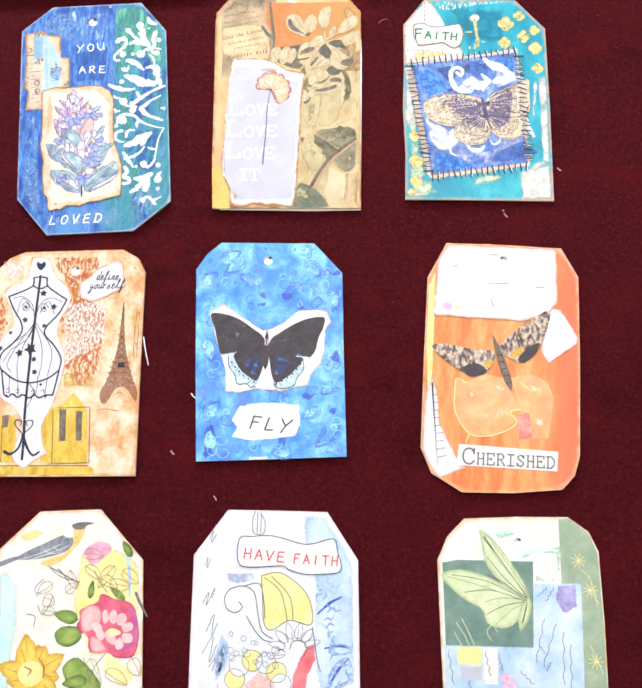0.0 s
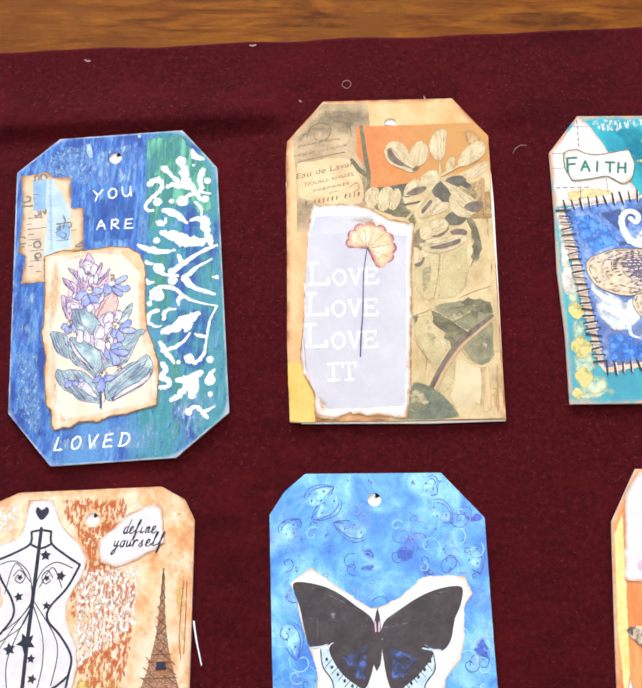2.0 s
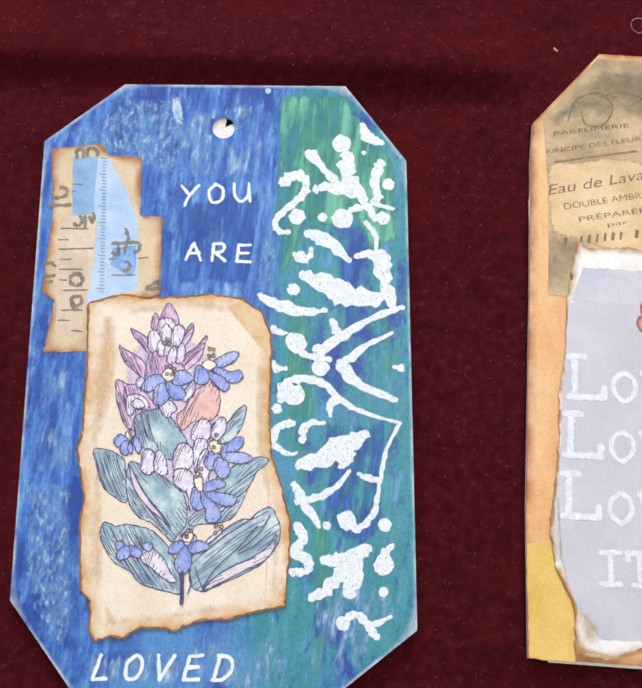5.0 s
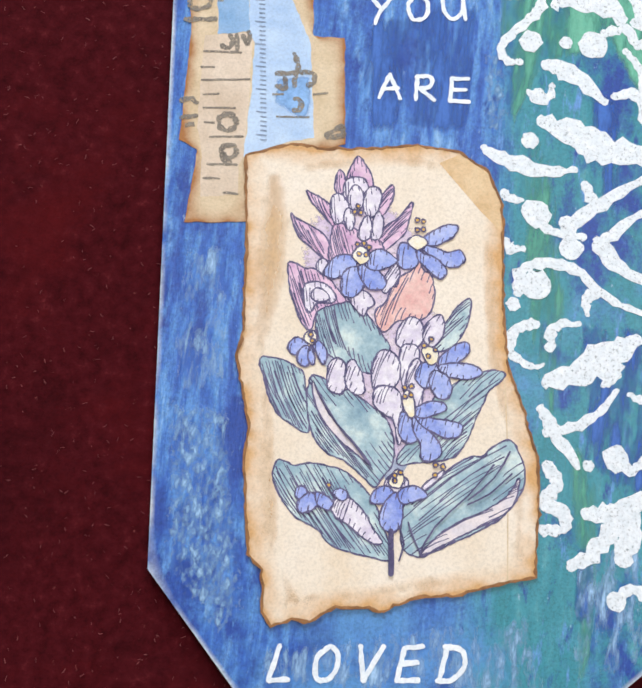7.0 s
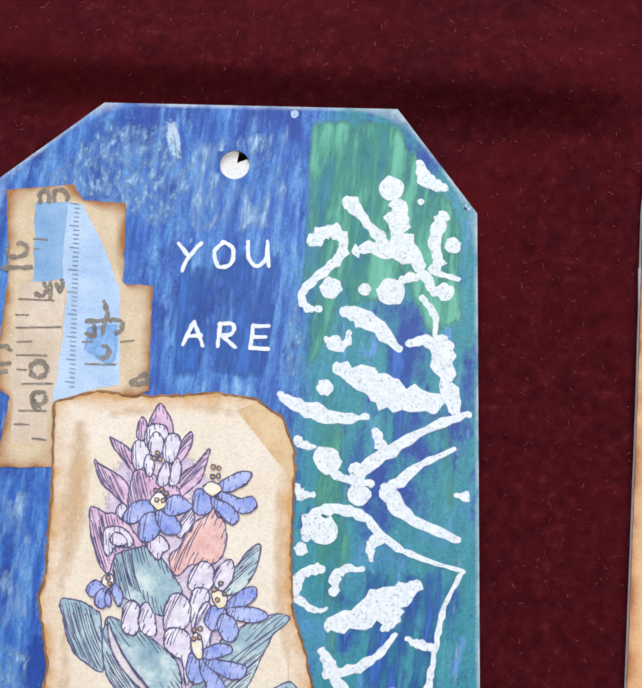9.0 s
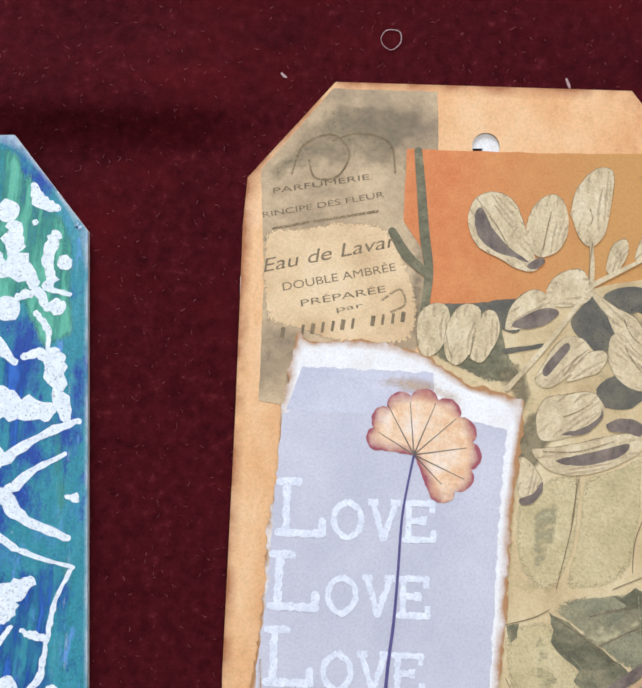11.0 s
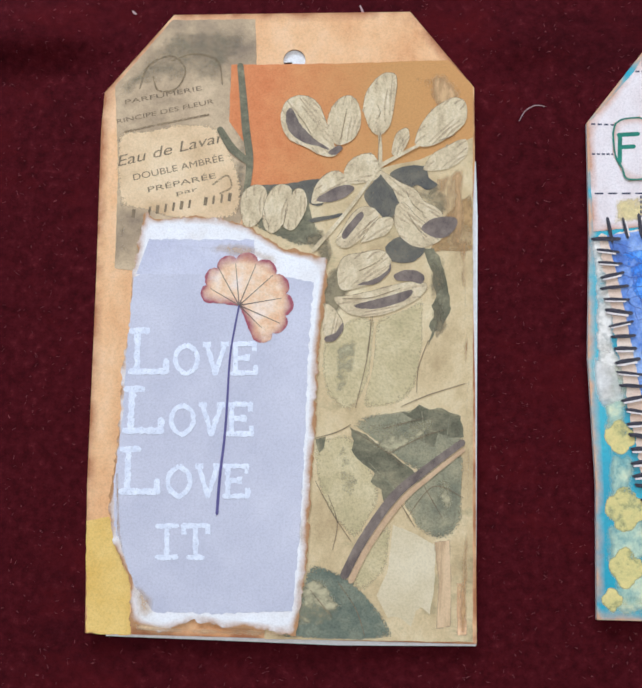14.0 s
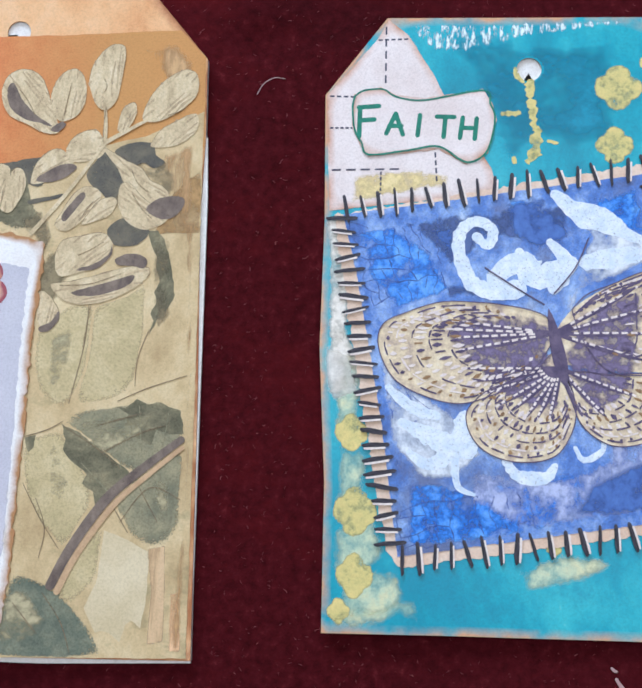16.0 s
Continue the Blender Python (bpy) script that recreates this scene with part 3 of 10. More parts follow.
for k, (pts, mat_, soft_) in enumerate((
        ([(-88.7, 107.1), (-69.1, 109.6), (-51.5, 89.7), (-49.2, 66.5), (-56.7, 60.3), (-63.6, 70.4), (-73.4, 63.9), (-82.1, 44.9), (-86.4, 70.1)], SEA_GREEN, 3), ([(-81.8, 53.3), (-70.3, 56.7), (-64.9, 19.9), (-64.8, -7.5), (-72.0, -13.9), (-79.7, 18.4)], SEA_GREEN, 5), ([(-69.6, -8.0), (-57.7, 2.8), (-55.0, -49.0), (-64.8, -55.2)], SEA_GREEN, 6), ([(-58.0, 49.5), (-47.4, 52.7), (-42.9, 11.1), (-39.8, -33.2), (-43.4, -39.0), (-50.4, 11.4)], SEA_GREEN, 5),
        ([(-70.4, 64.2), (-55.9, 64.7), (-55.0, 35.2), (-66.0, 34.0)], DEEP_BLUE, 5), ([(-70.8, 19.3), (-46.1, 21.8), (-43.1, -13.0), (-53.1, -21.5), (-66.2, -13.4)], DEEP_BLUE, 6), ([(-115.9, 74.7), (-85.5, 83.5), (-82.2, 46.9), (-112.3, 43.8)], DEEP_BLUE, 6), ([(-68.5, -21.1), (-57.0, -21.0), (-55.5, -41.9), (-66.7, -42.9)], DEEP_BLUE, 5),
        ([(-131.9, 103.2), (-113.0, 104.9), (-102.8, 88.4), (-113.7, 73.8), (-137.5, 81.2), (-146.8, 84.4)], PALE_MOTTLE, 5), ([(-144.8, 24.0), (-129.5, 28.6), (-125.2, -7.6), (-142.3, -9.3)], PALE_STREAK, 5), ([(-143.5, -3.6), (-125.7, -3.8), (-118.1, -44.1), (-125.4, -51.9), (-139.2, -37.9)], PALE_MOTTLE, 5), ([(-120.9, -44.3), (-67.6, -32.1), (-60.9, -56.6), (-124.5, -58.8)], PALE_STREAK, 6), ([(-115.8, 101.8), (-87.6, 107.3), (-85.0, 78.0), (-112.7, 73.9)], PALE_STREAK, 5),
        ([(-68.5, -21.1), (-40.6, -19.4), (-39.8, -33.2), (-51.1, -50.4), (-65.8, -53.5)], PALE_STREAK, 5), ([(-56.3, 86.7), (-50.2, 86.2), (-41.7, -7.2), (-46.6, -19.0)], PALE_STREAK, 3), ([(-90.5, 69.7), (-81.4, 72.9), (-78.4, 49.5), (-88.4, 47.4)], PALE_MOTTLE, 4))):
    t1.wash("brushwork", pts, mat_, 0.012 + 0.002 * k, "brush strokes of paint", soft=soft_)
ruler = t1.flat("ruler_paper", torn([(-147.3, 83.3), (-133.9, 86.1), (-131.2, 83.0), (-122.3, 83.4), (-120.6, 66.5), (-114.5, 66.9), (-112.3, 45.4), (-117.3, 43.3), (-130.5, 39.8), (-128.9, 28.1), (-140.7, 26.6), (-140.0, 41.1), (-143.7, 42.6), (-143.9, 53.2), (-144.2, 66.1)], 0.25, 1.0, 11), KRAFT, 0.16, 0.16, "torn ruler print on aged paper", rim=2.2)
t1.flat("pale_strip", torn([(-141.4, 64.2), (-132.3, 65.8), (-131.6, 52.9), (-131.2, 40.6), (-132.0, 38.7), (-131.5, 33.1), (-138.4, 31.9), (-139.2, 40.7), (-140.6, 45.4), (-141.1, 56.0)], 0.2, 1.0, 13), two("pale_grey_tan_paper", rgb(206, 184, 160), rgb(228, 210, 190), (120, 90), rough=0.7, detail=8), 0.185, 0.02, "pale ruler strip", ruler)
t1.flat("blue_wash", torn([(-134.2, 82.3), (-131.0, 82.0), (-124.9, 72.7), (-120.9, 65.0), (-118.3, 45.9), (-123.3, 44.5), (-131.2, 40.6), (-131.2, 52.9), (-131.7, 63.7), (-133.1, 65.7), (-133.9, 73.9)], 0.3, 1.2, 12), RULER_BLUE, 0.19, 0.03, "pale blue wash", ruler)
t1.flat("blue_wash", torn([(-141.1, 81.2), (-134.2, 82.4), (-133.9, 73.9), (-133.0, 66.0), (-139.1, 64.7), (-139.9, 73.1)], 0.25, 1.2, 14), MID_BLUE, 0.195, 0.03, "grey blue wash", ruler)
t1.wash("blue_wash", [(-128.0, 57.9), (-119.6, 59.4), (-118.9, 51.7), (-119.6, 48.9), (-123.9, 49.5), (-127.2, 52.1)], two("stronger_blue_wash", rgb(118, 164, 222), rgb(150, 188, 232), (160, 160), rough=0.6, fade=True, holes=-0.2, soft=0.3), 0.2, "stronger blue wash", ruler, soft=1.5, step=0.5)
PALE_TICK = two("faint_blue_grey_ink", rgb(124, 140, 168), rgb(156, 168, 190), (400, 400), rough=0.7, worn=0.6)
ticks = []
for k in range(42):
    at = between((-131.8, 82.0), (-127.2, 44.4), k / 41)
    ticks.append([at, (at[0] - (2.0 if k % 5 == 0 else 1.2), at[1])])
t1.lines("ruler_scale", ticks, 0.26, PALE_TICK, 0.235, parent=ruler, smooth=False)
for ends in ([(-141.2, 60.9), (-134.1, 61.5)], [(-141.3, 57.6), (-138.9, 57.9)], [(-140.9, 55.0), (-131.8, 56.2)], [(-140.2, 52.1), (-137.4, 52.6)], [(-139.9, 49.5), (-133.9, 50.1)], [(-139.5, 46.6), (-137.4, 46.7)], [(-138.0, 43.8), (-131.8, 44.6)], [(-137.8, 38.4), (-132.3, 38.9)], [(-138.2, 35.6), (-135.3, 35.8)], [(-134.1, 33.2), (-131.5, 33.2)], [(-140.1, 73.7), (-137.4, 73.8)], [(-139.8, 71.6), (-138.7, 71.7)], [(-125.8, 49.3), (-119.7, 49.9)], [(-127.2, 53.7), (-125.0, 54.0)], [(-119.3, 54.6), (-116.7, 55.2)]):
    t1.lines("ruler_scale", [ends], 0.42, FADED_INK, 0.232, parent=ruler, smooth=False, ragged=0.6)
for stroke in ([(-145.1, 71.5), (-145.2, 70.3), (-144.3, 69.4), (-142.7, 69.6), (-141.4, 70.4), (-141.2, 71.7), (-142.2, 72.4), (-143.1, 72.3)], [(-145.5, 66.9), (-142.7, 67.4), (-139.8, 67.8)], [(-140.0, 81.4), (-140.3, 83.2), (-139.4, 84.0), (-138.4, 83.3), (-138.3, 81.8)], [(-137.2, 82.2), (-137.4, 84.1), (-136.1, 84.6), (-134.8, 84.0), (-134.5, 82.6)], [(-144.3, 50.4), (-142.7, 51.0), (-141.3, 50.4)], [(-143.8, 47.0), (-141.1, 47.7)], [(-143.0, 45.5), (-141.2, 46.0)],
               [(-133.3, 47.3), (-133.7, 46.1), (-134.8, 45.5), (-136.1, 45.8), (-136.7, 46.9), (-136.4, 48.1), (-135.2, 48.7), (-134.0, 48.4), (-133.3, 47.3)], [(-132.7, 41.5), (-133.0, 40.6), (-133.9, 40.1), (-134.9, 40.4), (-135.4, 41.2), (-135.2, 42.1), (-134.2, 42.6), (-133.2, 42.4), (-132.7, 41.5)], [(-135.2, 40.7), (-134.7, 39.4), (-133.7, 39.3)], [(-137.9, 62.5), (-136.5, 62.1), (-135.9, 63.6), (-136.6, 64.7)], [(-135.3, 64.9), (-134.9, 61.7)], [(-134.1, 64.9), (-133.0, 63.3), (-133.0, 65.8)],
               [(-126.8, 58.0), (-123.0, 58.8), (-123.2, 61.2), (-123.9, 62.3)], [(-123.0, 58.8), (-123.3, 55.9)], [(-122.1, 58.8), (-119.8, 58.9), (-119.5, 56.9), (-120.6, 56.4)], [(-126.5, 55.5), (-124.9, 55.2), (-125.2, 57.3)], [(-122.8, 53.3), (-121.6, 53.0), (-121.5, 51.4), (-122.7, 51.0)], [(-116.1, 46.7), (-114.7, 47.8), (-113.2, 48.9)], [(-115.8, 46.4), (-113.0, 47.0), (-113.2, 48.6)]):
    t1.lines("figure_print", [stroke], 0.95, FADED_INK, 0.24, "faded ruler figure", ruler, ragged=0.7)
FLOWER_SHEET = [(-130.9, 41.0), (-122.5, 44.3), (-115.4, 44.0), (-106.4, 45.3), (-98.5, 46.8), (-90.3, 46.3), (-84.4, 43.0), (-81.3, 36.6), (-79.9, 18.4), (-78.4, 6.7), (-75.1, -0.8), (-71.3, -11.0), (-70.8, -18.5), (-70.5, -31.5), (-77.0, -33.5), (-84.3, -36.2), (-91.7, -37.3), (-97.0, -40.1), (-105.5, -40.2), (-109.8, -43.3), (-113.1, -42.9), (-116.6, -44.8), (-118.5, -42.3), (-119.3, -35.1), (-122.2, -32.7), (-124.9, -15.2), (-124.4, -10.4), (-128.2, 2.7), (-127.5, 5.7), (-128.8, 23.6)]
sheet = t1.flat("flower_paper", torn(FLOWER_SHEET, 0.32, 0.9, 21),
                AGED_CREAM, 0.36, 0.3, "aged cream paper with torn browned edges", rim=4.2)
BURNT = two("burnt_brown_edge", rgb(118, 80, 48), rgb(164, 118, 76), (300, 300), rough=0.8, worn=0.4)
rim_line = torn(FLOWER_SHEET, 0.32, 0.9, 21)
t1.lines("burnt_edge", [closed_line(inset(rim_line, 0.12, 1))], 0.5, BURNT, 0.366, "thin burnt edge of the paper", sheet, smooth=False, thick=0.02, ragged=1.2)
TAN_STAIN = two("tan_paper_stain", rgb(206, 160, 106), rgb(226, 190, 142), (90, 60), detail=8, rough=0.75, fade=True, holes=-0.3, soft=0.5)
for pts in ([(-130, 41), (-121, 41), (-119.5, 22), (-120, 4), (-117, -14), (-115, -30), (-108, -42), (-116, -43), (-121, -30), (-124, -12), (-128, 6), (-128, 24)], [(-82, 36), (-86, 30), (-84, 10), (-80, -6), (-77, -22), (-76, -33), (-71, -31), (-72, -12), (-79, 8)], [(-117, -43), (-116, -37), (-100, -35), (-84, -31), (-72, -27), (-71, -31), (-84, -35.5), (-97, -39), (-110, -42)], [(-130, 41), (-112, 44), (-98, 46), (-87, 45), (-90, 40), (-104, 41), (-120, 37)]):
    t1.wash("tan_stain", pts, TAN_STAIN, 0.372 + 0.0005 * len(pts), "tan tea stain along the paper's border", sheet, soft=4.5, step=0.8)
t1.flat("folded_corner", [(-94.1, 43.6), (-90.1, 45.9), (-84.7, 42.7), (-81.7, 37.1), (-81.3, 31.5), (-85.2, 34.7)], two("folded_brown_paper", rgb(214, 178, 132), rgb(228, 200, 160), (200, 200), rough=0.75), 0.39, 0.03, "browned folded corner", sheet)
t1.lines("paper_crease", [[(-78.8, 4.7), (-77.1, -10.6), (-75.5, -32.9)]], 0.25, KRAFT, 0.39, parent=sheet)
t1.flat("printed_shade", torn([(-110.1, 42.0), (-102.4, 36.5), (-96.7, 29.9), (-90.5, 27.5), (-93.4, 17.1), (-87.0, 11.7), (-88.9, 1.7), (-88.1, -6.9), (-93.9, -16.0), (-99.7, -15.6), (-109.0, -2.2), (-116.1, 8.8), (-119.4, 19.5), (-119.5, 28.6), (-114.3, 35.3)], 0.8, 0.9, 4), two("lilac_pencil_shade", rgb(196, 176, 206), rgb(232, 216, 222), (330, 330), rough=0.75, worn=0.5, fade=True), 0.395, 0.02, "lilac pencil shading", sheet, rim=3.0)
inked, shading = [], []
LEAF_FOLD = two("pale_pink_leaf_fold_print", rgb(214, 206, 214), rgb(236, 224, 222), (300, 300), rough=0.75)
THROAT = two("cream_yellow_throat_print", rgb(238, 222, 178), rgb(246, 240, 230), (420, 420), rough=0.75)


def hatch(pts, angle, gap, share, seed):
    """Pencil strokes inside the outline pts, at angle degrees and gap apart, from its one side (or, where share is negative, from the other)."""
    rnd, out = random.Random(seed), []
    ca, sa = math.cos(radians(angle)), math.sin(radians(angle))
    turned = [(x * ca + y * sa, -x * sa + y * ca) for x, y in pts]
    v, top = min(q[1] for q in turned) + gap * 0.6, max(q[1] for q in turned)
    low, step = v, 0
    while v < top:
        cuts = []
        for (u0, v0), (u1, v1) in zip(turned, turned[1:] + turned[:1]):
            if (v0 > v) != (v1 > v):
                cuts.append(u0 + (u1 - u0) * (v - v0) / (v1 - v0))
        cuts.sort()
        part_way = (v - low) / max(top - low, 1e-6)
        full = part_way > 1 - abs(share) if share > 0 else part_way < abs(share)
        for u0, u1 in zip(cuts[::2], cuts[1::2]):
            reach = (u1 - u0) * (rnd.uniform(0.55, 0.95) if full else rnd.uniform(0.12, 0.34))
            at = u0 + (u1 - u0 - reach) * (rnd.random() if full else step % 2)
            ends = [(at, v), (at + reach * 0.5, v + rnd.uniform(0.0, 0.06) * reach), (at + reach, v + rnd.uniform(-0.3, 0.3) * gap)]
            if reach > 0.4:
                out.append([(u * ca - w * sa, u * sa + w * ca) for u, w in ends])
        v += gap * rnd.uniform(0.75, 1.25)
        step += 1
    return out


def sketch(name, material, pts, strokes=None):
    """One tinted, ink-outlined piece of the flower print, each a hair above the one before."""
    k = len(inked)
    z = 0.41 + 0.003 * k
    if material is PETAL_BLUE:
        cx, cy = sum(q[0] for q in pts) / len(pts), sum(q[1] for q in pts) / len(pts)
        pts = [(cx + 1.16 * (x - cx), cy + 1.16 * (y - cy)) for x, y in pts]
    out = torn(spline(pts, True, 4), 0.1, 0.6, k)
    t1.flat(name, out, material, z, 0.02, parent=sheet)
    inked.append((closed_line(out), z + 0.0012))
    if strokes:
        angle, gap, share = strokes
        for line in hatch(out, angle, 0.72 * gap, share, k):
            shading.append((line, z + 0.001))


t1.flat("printed_shade", torn(spline([(-113.7, 4.9), (-108.4, 8.0), (-101.0, 8.0), (-94.7, 10.3), (-90.4, 7.5), (-90.5, -0.7), (-91.5, -8.9), (-95.0, -14.0), (-97.8, -18.3), (-100.6, -13.8), (-106.5, -2.4)], True, 3), 0.4, 0.9, 5), two("slate_pencil_shade", rgb(140, 152, 180), rgb(196, 200, 214), (330, 330), rough=0.75, worn=0.4), 0.402, 0.02, "slate pencil shading", sheet)
sketch("printed_leaf", LEAF_TEAL, [(-114.0, 15.2), (-112.1, 15.0), (-109.6, 14.8), (-107.5, 14.7), (-105.4, 13.2), (-103.6, 11.3), (-101.7, 9.1), (-100.3, 7.2), (-100.4, 3.8), (-102.3, 2.0), (-105.1, 2.1), (-108.0, 3.0), (-111.0, 4.3), (-113.0, 5.8), (-114.2, 8.9), (-114.3, 12.2)], (112, 0.45, 0.4))
sketch("printed_leaf", LEAF_TEAL, [(-86.2, 17.9), (-86.0, 14.5), (-87.0, 11.1), (-88.8, 8.4), (-91.2, 7.3), (-92.5, 8.4), (-90.8, 11.9), (-88.6, 15.9)], (50, 0.5, 0.6))
sketch("printed_leaf", LEAF_TEAL, [(-123.4, 2.9), (-121.8, 2.9), (-119.5, 2.7), (-117.4, 1.9), (-115.6, 0.6), (-115.0, -1.7), (-114.3, -4.9), (-113.6, -10.0), (-117.0, -8.8), (-119.6, -7.1), (-121.6, -4.1), (-122.7, -0.9), (-123.7, 1.4)], (118, 0.5, 0.85))
sketch("printed_leaf", LEAF_TEAL, [(-78.7, 4.6), (-79.4, 2.9), (-81.3, 1.1), (-82.3, -1.5), (-83.3, -4.0), (-84.6, -8.2), (-86.7, -11.6), (-90.2, -12.9), (-93.8, -13.5), (-96.5, -14.2), (-97.1, -12.7), (-95.0, -9.3), (-92.9, -5.0), (-91.2, -1.2), (-88.6, 1.1), (-85.5, 3.1), (-81.5, 4.8)], (48, 0.55, -0.5))
sketch("printed_leaf", LEAF_TEAL, [(-118.6, -15.6), (-117.0, -15.7), (-115.5, -16.2), (-112.7, -15.5), (-109.5, -15.7), (-106.7, -16.2), (-104.6, -17.4), (-102.0, -19.5), (-99.8, -22.4), (-98.2, -26.1), (-96.7, -29.5), (-97.0, -31.3), (-100.1, -31.0), (-104.1, -30.5), (-107.8, -29.4), (-110.4, -27.0), (-114.1, -25.4), (-116.7, -23.0), (-118.4, -20.4), (-119.2, -18.2)], (128, 0.55, 0.8))
sketch("printed_leaf", LEAF_TEAL, [(-77.5, -7.7), (-76.1, -8.1), (-74.8, -10.3), (-73.8, -12.6), (-73.8, -15.8), (-75.4, -19.1), (-77.9, -22.1), (-81.3, -24.4), (-85.5, -26.8), (-89.7, -29.3), (-91.2, -30.1), (-93.6, -29.7), (-95.0, -28.1), (-95.4, -24.7), (-95.1, -21.2), (-93.3, -19.0), (-90.0, -16.3), (-86.6, -13.2), (-83.6, -11.3), (-81.9, -11.2), (-80.1, -9.3)], (40, 0.8, 0.45))
sketch("leaf_fold", LEAF_FOLD, [(-91.6, -30.0), (-88.7, -26.1), (-85.0, -23.2), (-80.8, -20.9), (-76.7, -17.7), (-74.7, -14.3), (-75.4, -19.1), (-78.7, -22.2), (-83.3, -25.0), (-87.8, -27.8)], (30, 0.5, 0.7))
sketch("printed_leaf", LEAF_TEAL, [(-113.8, 0.4), (-111.9, 0.1), (-109.2, -1.1), (-106.9, -1.7), (-104.4, -3.0), (-101.0, -5.1), (-99.2, -6.9), (-97.9, -10.4), (-97.9, -14.3), (-99.3, -16.5), (-100.7, -18.6), (-103.1, -16.9), (-106.5, -14.5), (-109.4, -13.6), (-112.0, -11.5), (-113.7, -8.0), (-114.5, -4.1), (-114.4, -0.9)], (132, 0.55, 0.45))
sketch("leaf_fold", LEAF_FOLD, [(-113.8, -0.6), (-112.3, -3.1), (-109.8, -6.7), (-107.1, -9.3), (-103.6, -12.6), (-101.7, -14.9), (-104.5, -13.1), (-108.1, -10.6), (-111.3, -7.4), (-113.3, -3.6)], None)
sketch("printed_bud", PETAL_PINK, [(-109.6, 43.2), (-108.4, 42.1), (-106.8, 40.0), (-106.1, 37.4), (-105.9, 36.1), (-108.4, 36.7), (-110.4, 35.6), (-111.5, 36.8), (-111.2, 39.4), (-110.6, 41.5)], (100, 0.5, 0.35))
sketch("printed_bud", PETAL_PINK, [(-112.9, 40.1), (-113.4, 38.3), (-113.4, 36.1), (-112.2, 35.4), (-111.0, 36.9), (-111.7, 38.9)], (100, 0.45, 0.6))
sketch("printed_bud", PETAL_PINK, [(-118.7, 35.3), (-117.4, 34.8), (-116.1, 34.4), (-114.5, 33.4), (-113.4, 32.2), (-112.8, 30.6), (-112.4, 28.5), (-113.8, 29.6), (-115.6, 31.4), (-117.1, 32.7), (-118.0, 33.9)], (122, 0.45, 0.75))
sketch("printed_bud", PETAL_PINK, [(-121.1, 30.5), (-119.9, 29.7), (-118.0, 28.9), (-116.1, 28.1), (-114.4, 27.0), (-113.1, 25.0), (-112.5, 21.8), (-114.5, 22.7), (-116.7, 24.4), (-119.0, 26.0), (-120.2, 28.0)], (125, 0.45, 0.7))
sketch("printed_bud", PETAL_PINK, [(-102.6, 38.3), (-102.2, 36.6), (-102.6, 34.4), (-103.8, 32.1), (-105.0, 31.1), (-105.2, 33.6), (-104.2, 36.3)], (55, 0.4, 0.6))
sketch("printed_bud", PETAL_PINK, [(-98.5, 35.3), (-98.8, 31.8), (-99.4, 29.1), (-100.9, 27.2), (-103.2, 24.8), (-104.7, 23.4), (-104.7, 27.7), (-103.2, 30.0), (-100.9, 32.0)], (50, 0.45, 0.75))
sketch("printed_bud", PETAL_PINK, [(-112.7, 29.3), (-109.8, 29.2), (-106.3, 27.9), (-103.8, 26.9), (-102.9, 24.5), (-105.2, 24.6), (-108.4, 23.8), (-109.9, 22.0), (-112.8, 22.1), (-113.3, 25.0)], (110, 0.5, 0.4))
sketch("printed_bud", PETAL_PINK, [(-120.6, 20.8), (-119.3, 21.1), (-117.5, 20.3), (-115.9, 20.4), (-114.2, 19.8), (-112.5, 18.7), (-111.1, 17.2), (-109.2, 14.9), (-112.0, 13.7), (-114.3, 12.2), (-115.1, 8.8), (-116.9, 9.9), (-118.1, 12.2), (-119.4, 15.0), (-120.2, 17.9)], (115, 0.45, 0.6))
sketch("printed_bud", BUD_WHITE, [(-102.9, 19.0), (-100.9, 23.0), (-99.6, 21.4), (-100.6, 18.8), (-102.2, 17.1)], (60, 0.5, 0.5))
sketch("printed_bud", BUD_CORAL, [(-96.1, 23.9), (-95.3, 22.3), (-94.1, 21.9), (-93.3, 20.4), (-92.8, 17.1), (-93.6, 14.1), (-96.3, 12.2), (-99.1, 12.3), (-101.5, 9.9), (-103.2, 11.4), (-103.5, 13.8), (-102.0, 15.3), (-100.9, 18.3), (-100.0, 18.7), (-99.5, 20.6), (-97.5, 22.1)], (72, 0.7, 0.35))
sketch("printed_bud", BUD_WHITE, [(-111.7, 35.5), (-111.6, 37.7), (-110.3, 38.9), (-108.2, 38.9), (-107.1, 37.3), (-107.0, 35.1), (-109.3, 33.1), (-110.9, 33.4)], (100, 0.7, 0.3))
sketch("printed_bud", BUD_WHITE, [(-110.9, 34.7), (-109.8, 37.4), (-108.1, 36.3), (-107.6, 34.2), (-108.8, 32.3), (-110.3, 32.6)], (100, 0.7, 0.3))
sketch("printed_bud", BUD_WHITE, [(-113.9, 32.6), (-113.8, 34.5), (-112.5, 35.4), (-110.9, 34.3), (-110.2, 32.2), (-110.9, 30.4), (-112.5, 29.3), (-113.4, 30.5)], (100, 0.7, 0.3))
sketch("printed_bud", BUD_WHITE, [(-107.8, 34.6), (-107.2, 36.9), (-105.6, 37.5), (-104.4, 35.9), (-104.8, 33.2), (-106.0, 31.4), (-107.5, 32.5)], (100, 0.7, 0.3))
sketch("printed_bud", BUD_WHITE, [(-111.1, 30.4), (-110.8, 32.6), (-109.5, 32.3), (-109.0, 29.7), (-109.9, 28.4)], (100, 0.7, 0.3))
sketch("printed_bud", BUD_WHITE, [(-105.7, 27.6), (-105.6, 31.0), (-104.7, 32.8), (-103.6, 30.8), (-103.7, 28.2), (-104.6, 27.2)], (100, 0.7, 0.3))
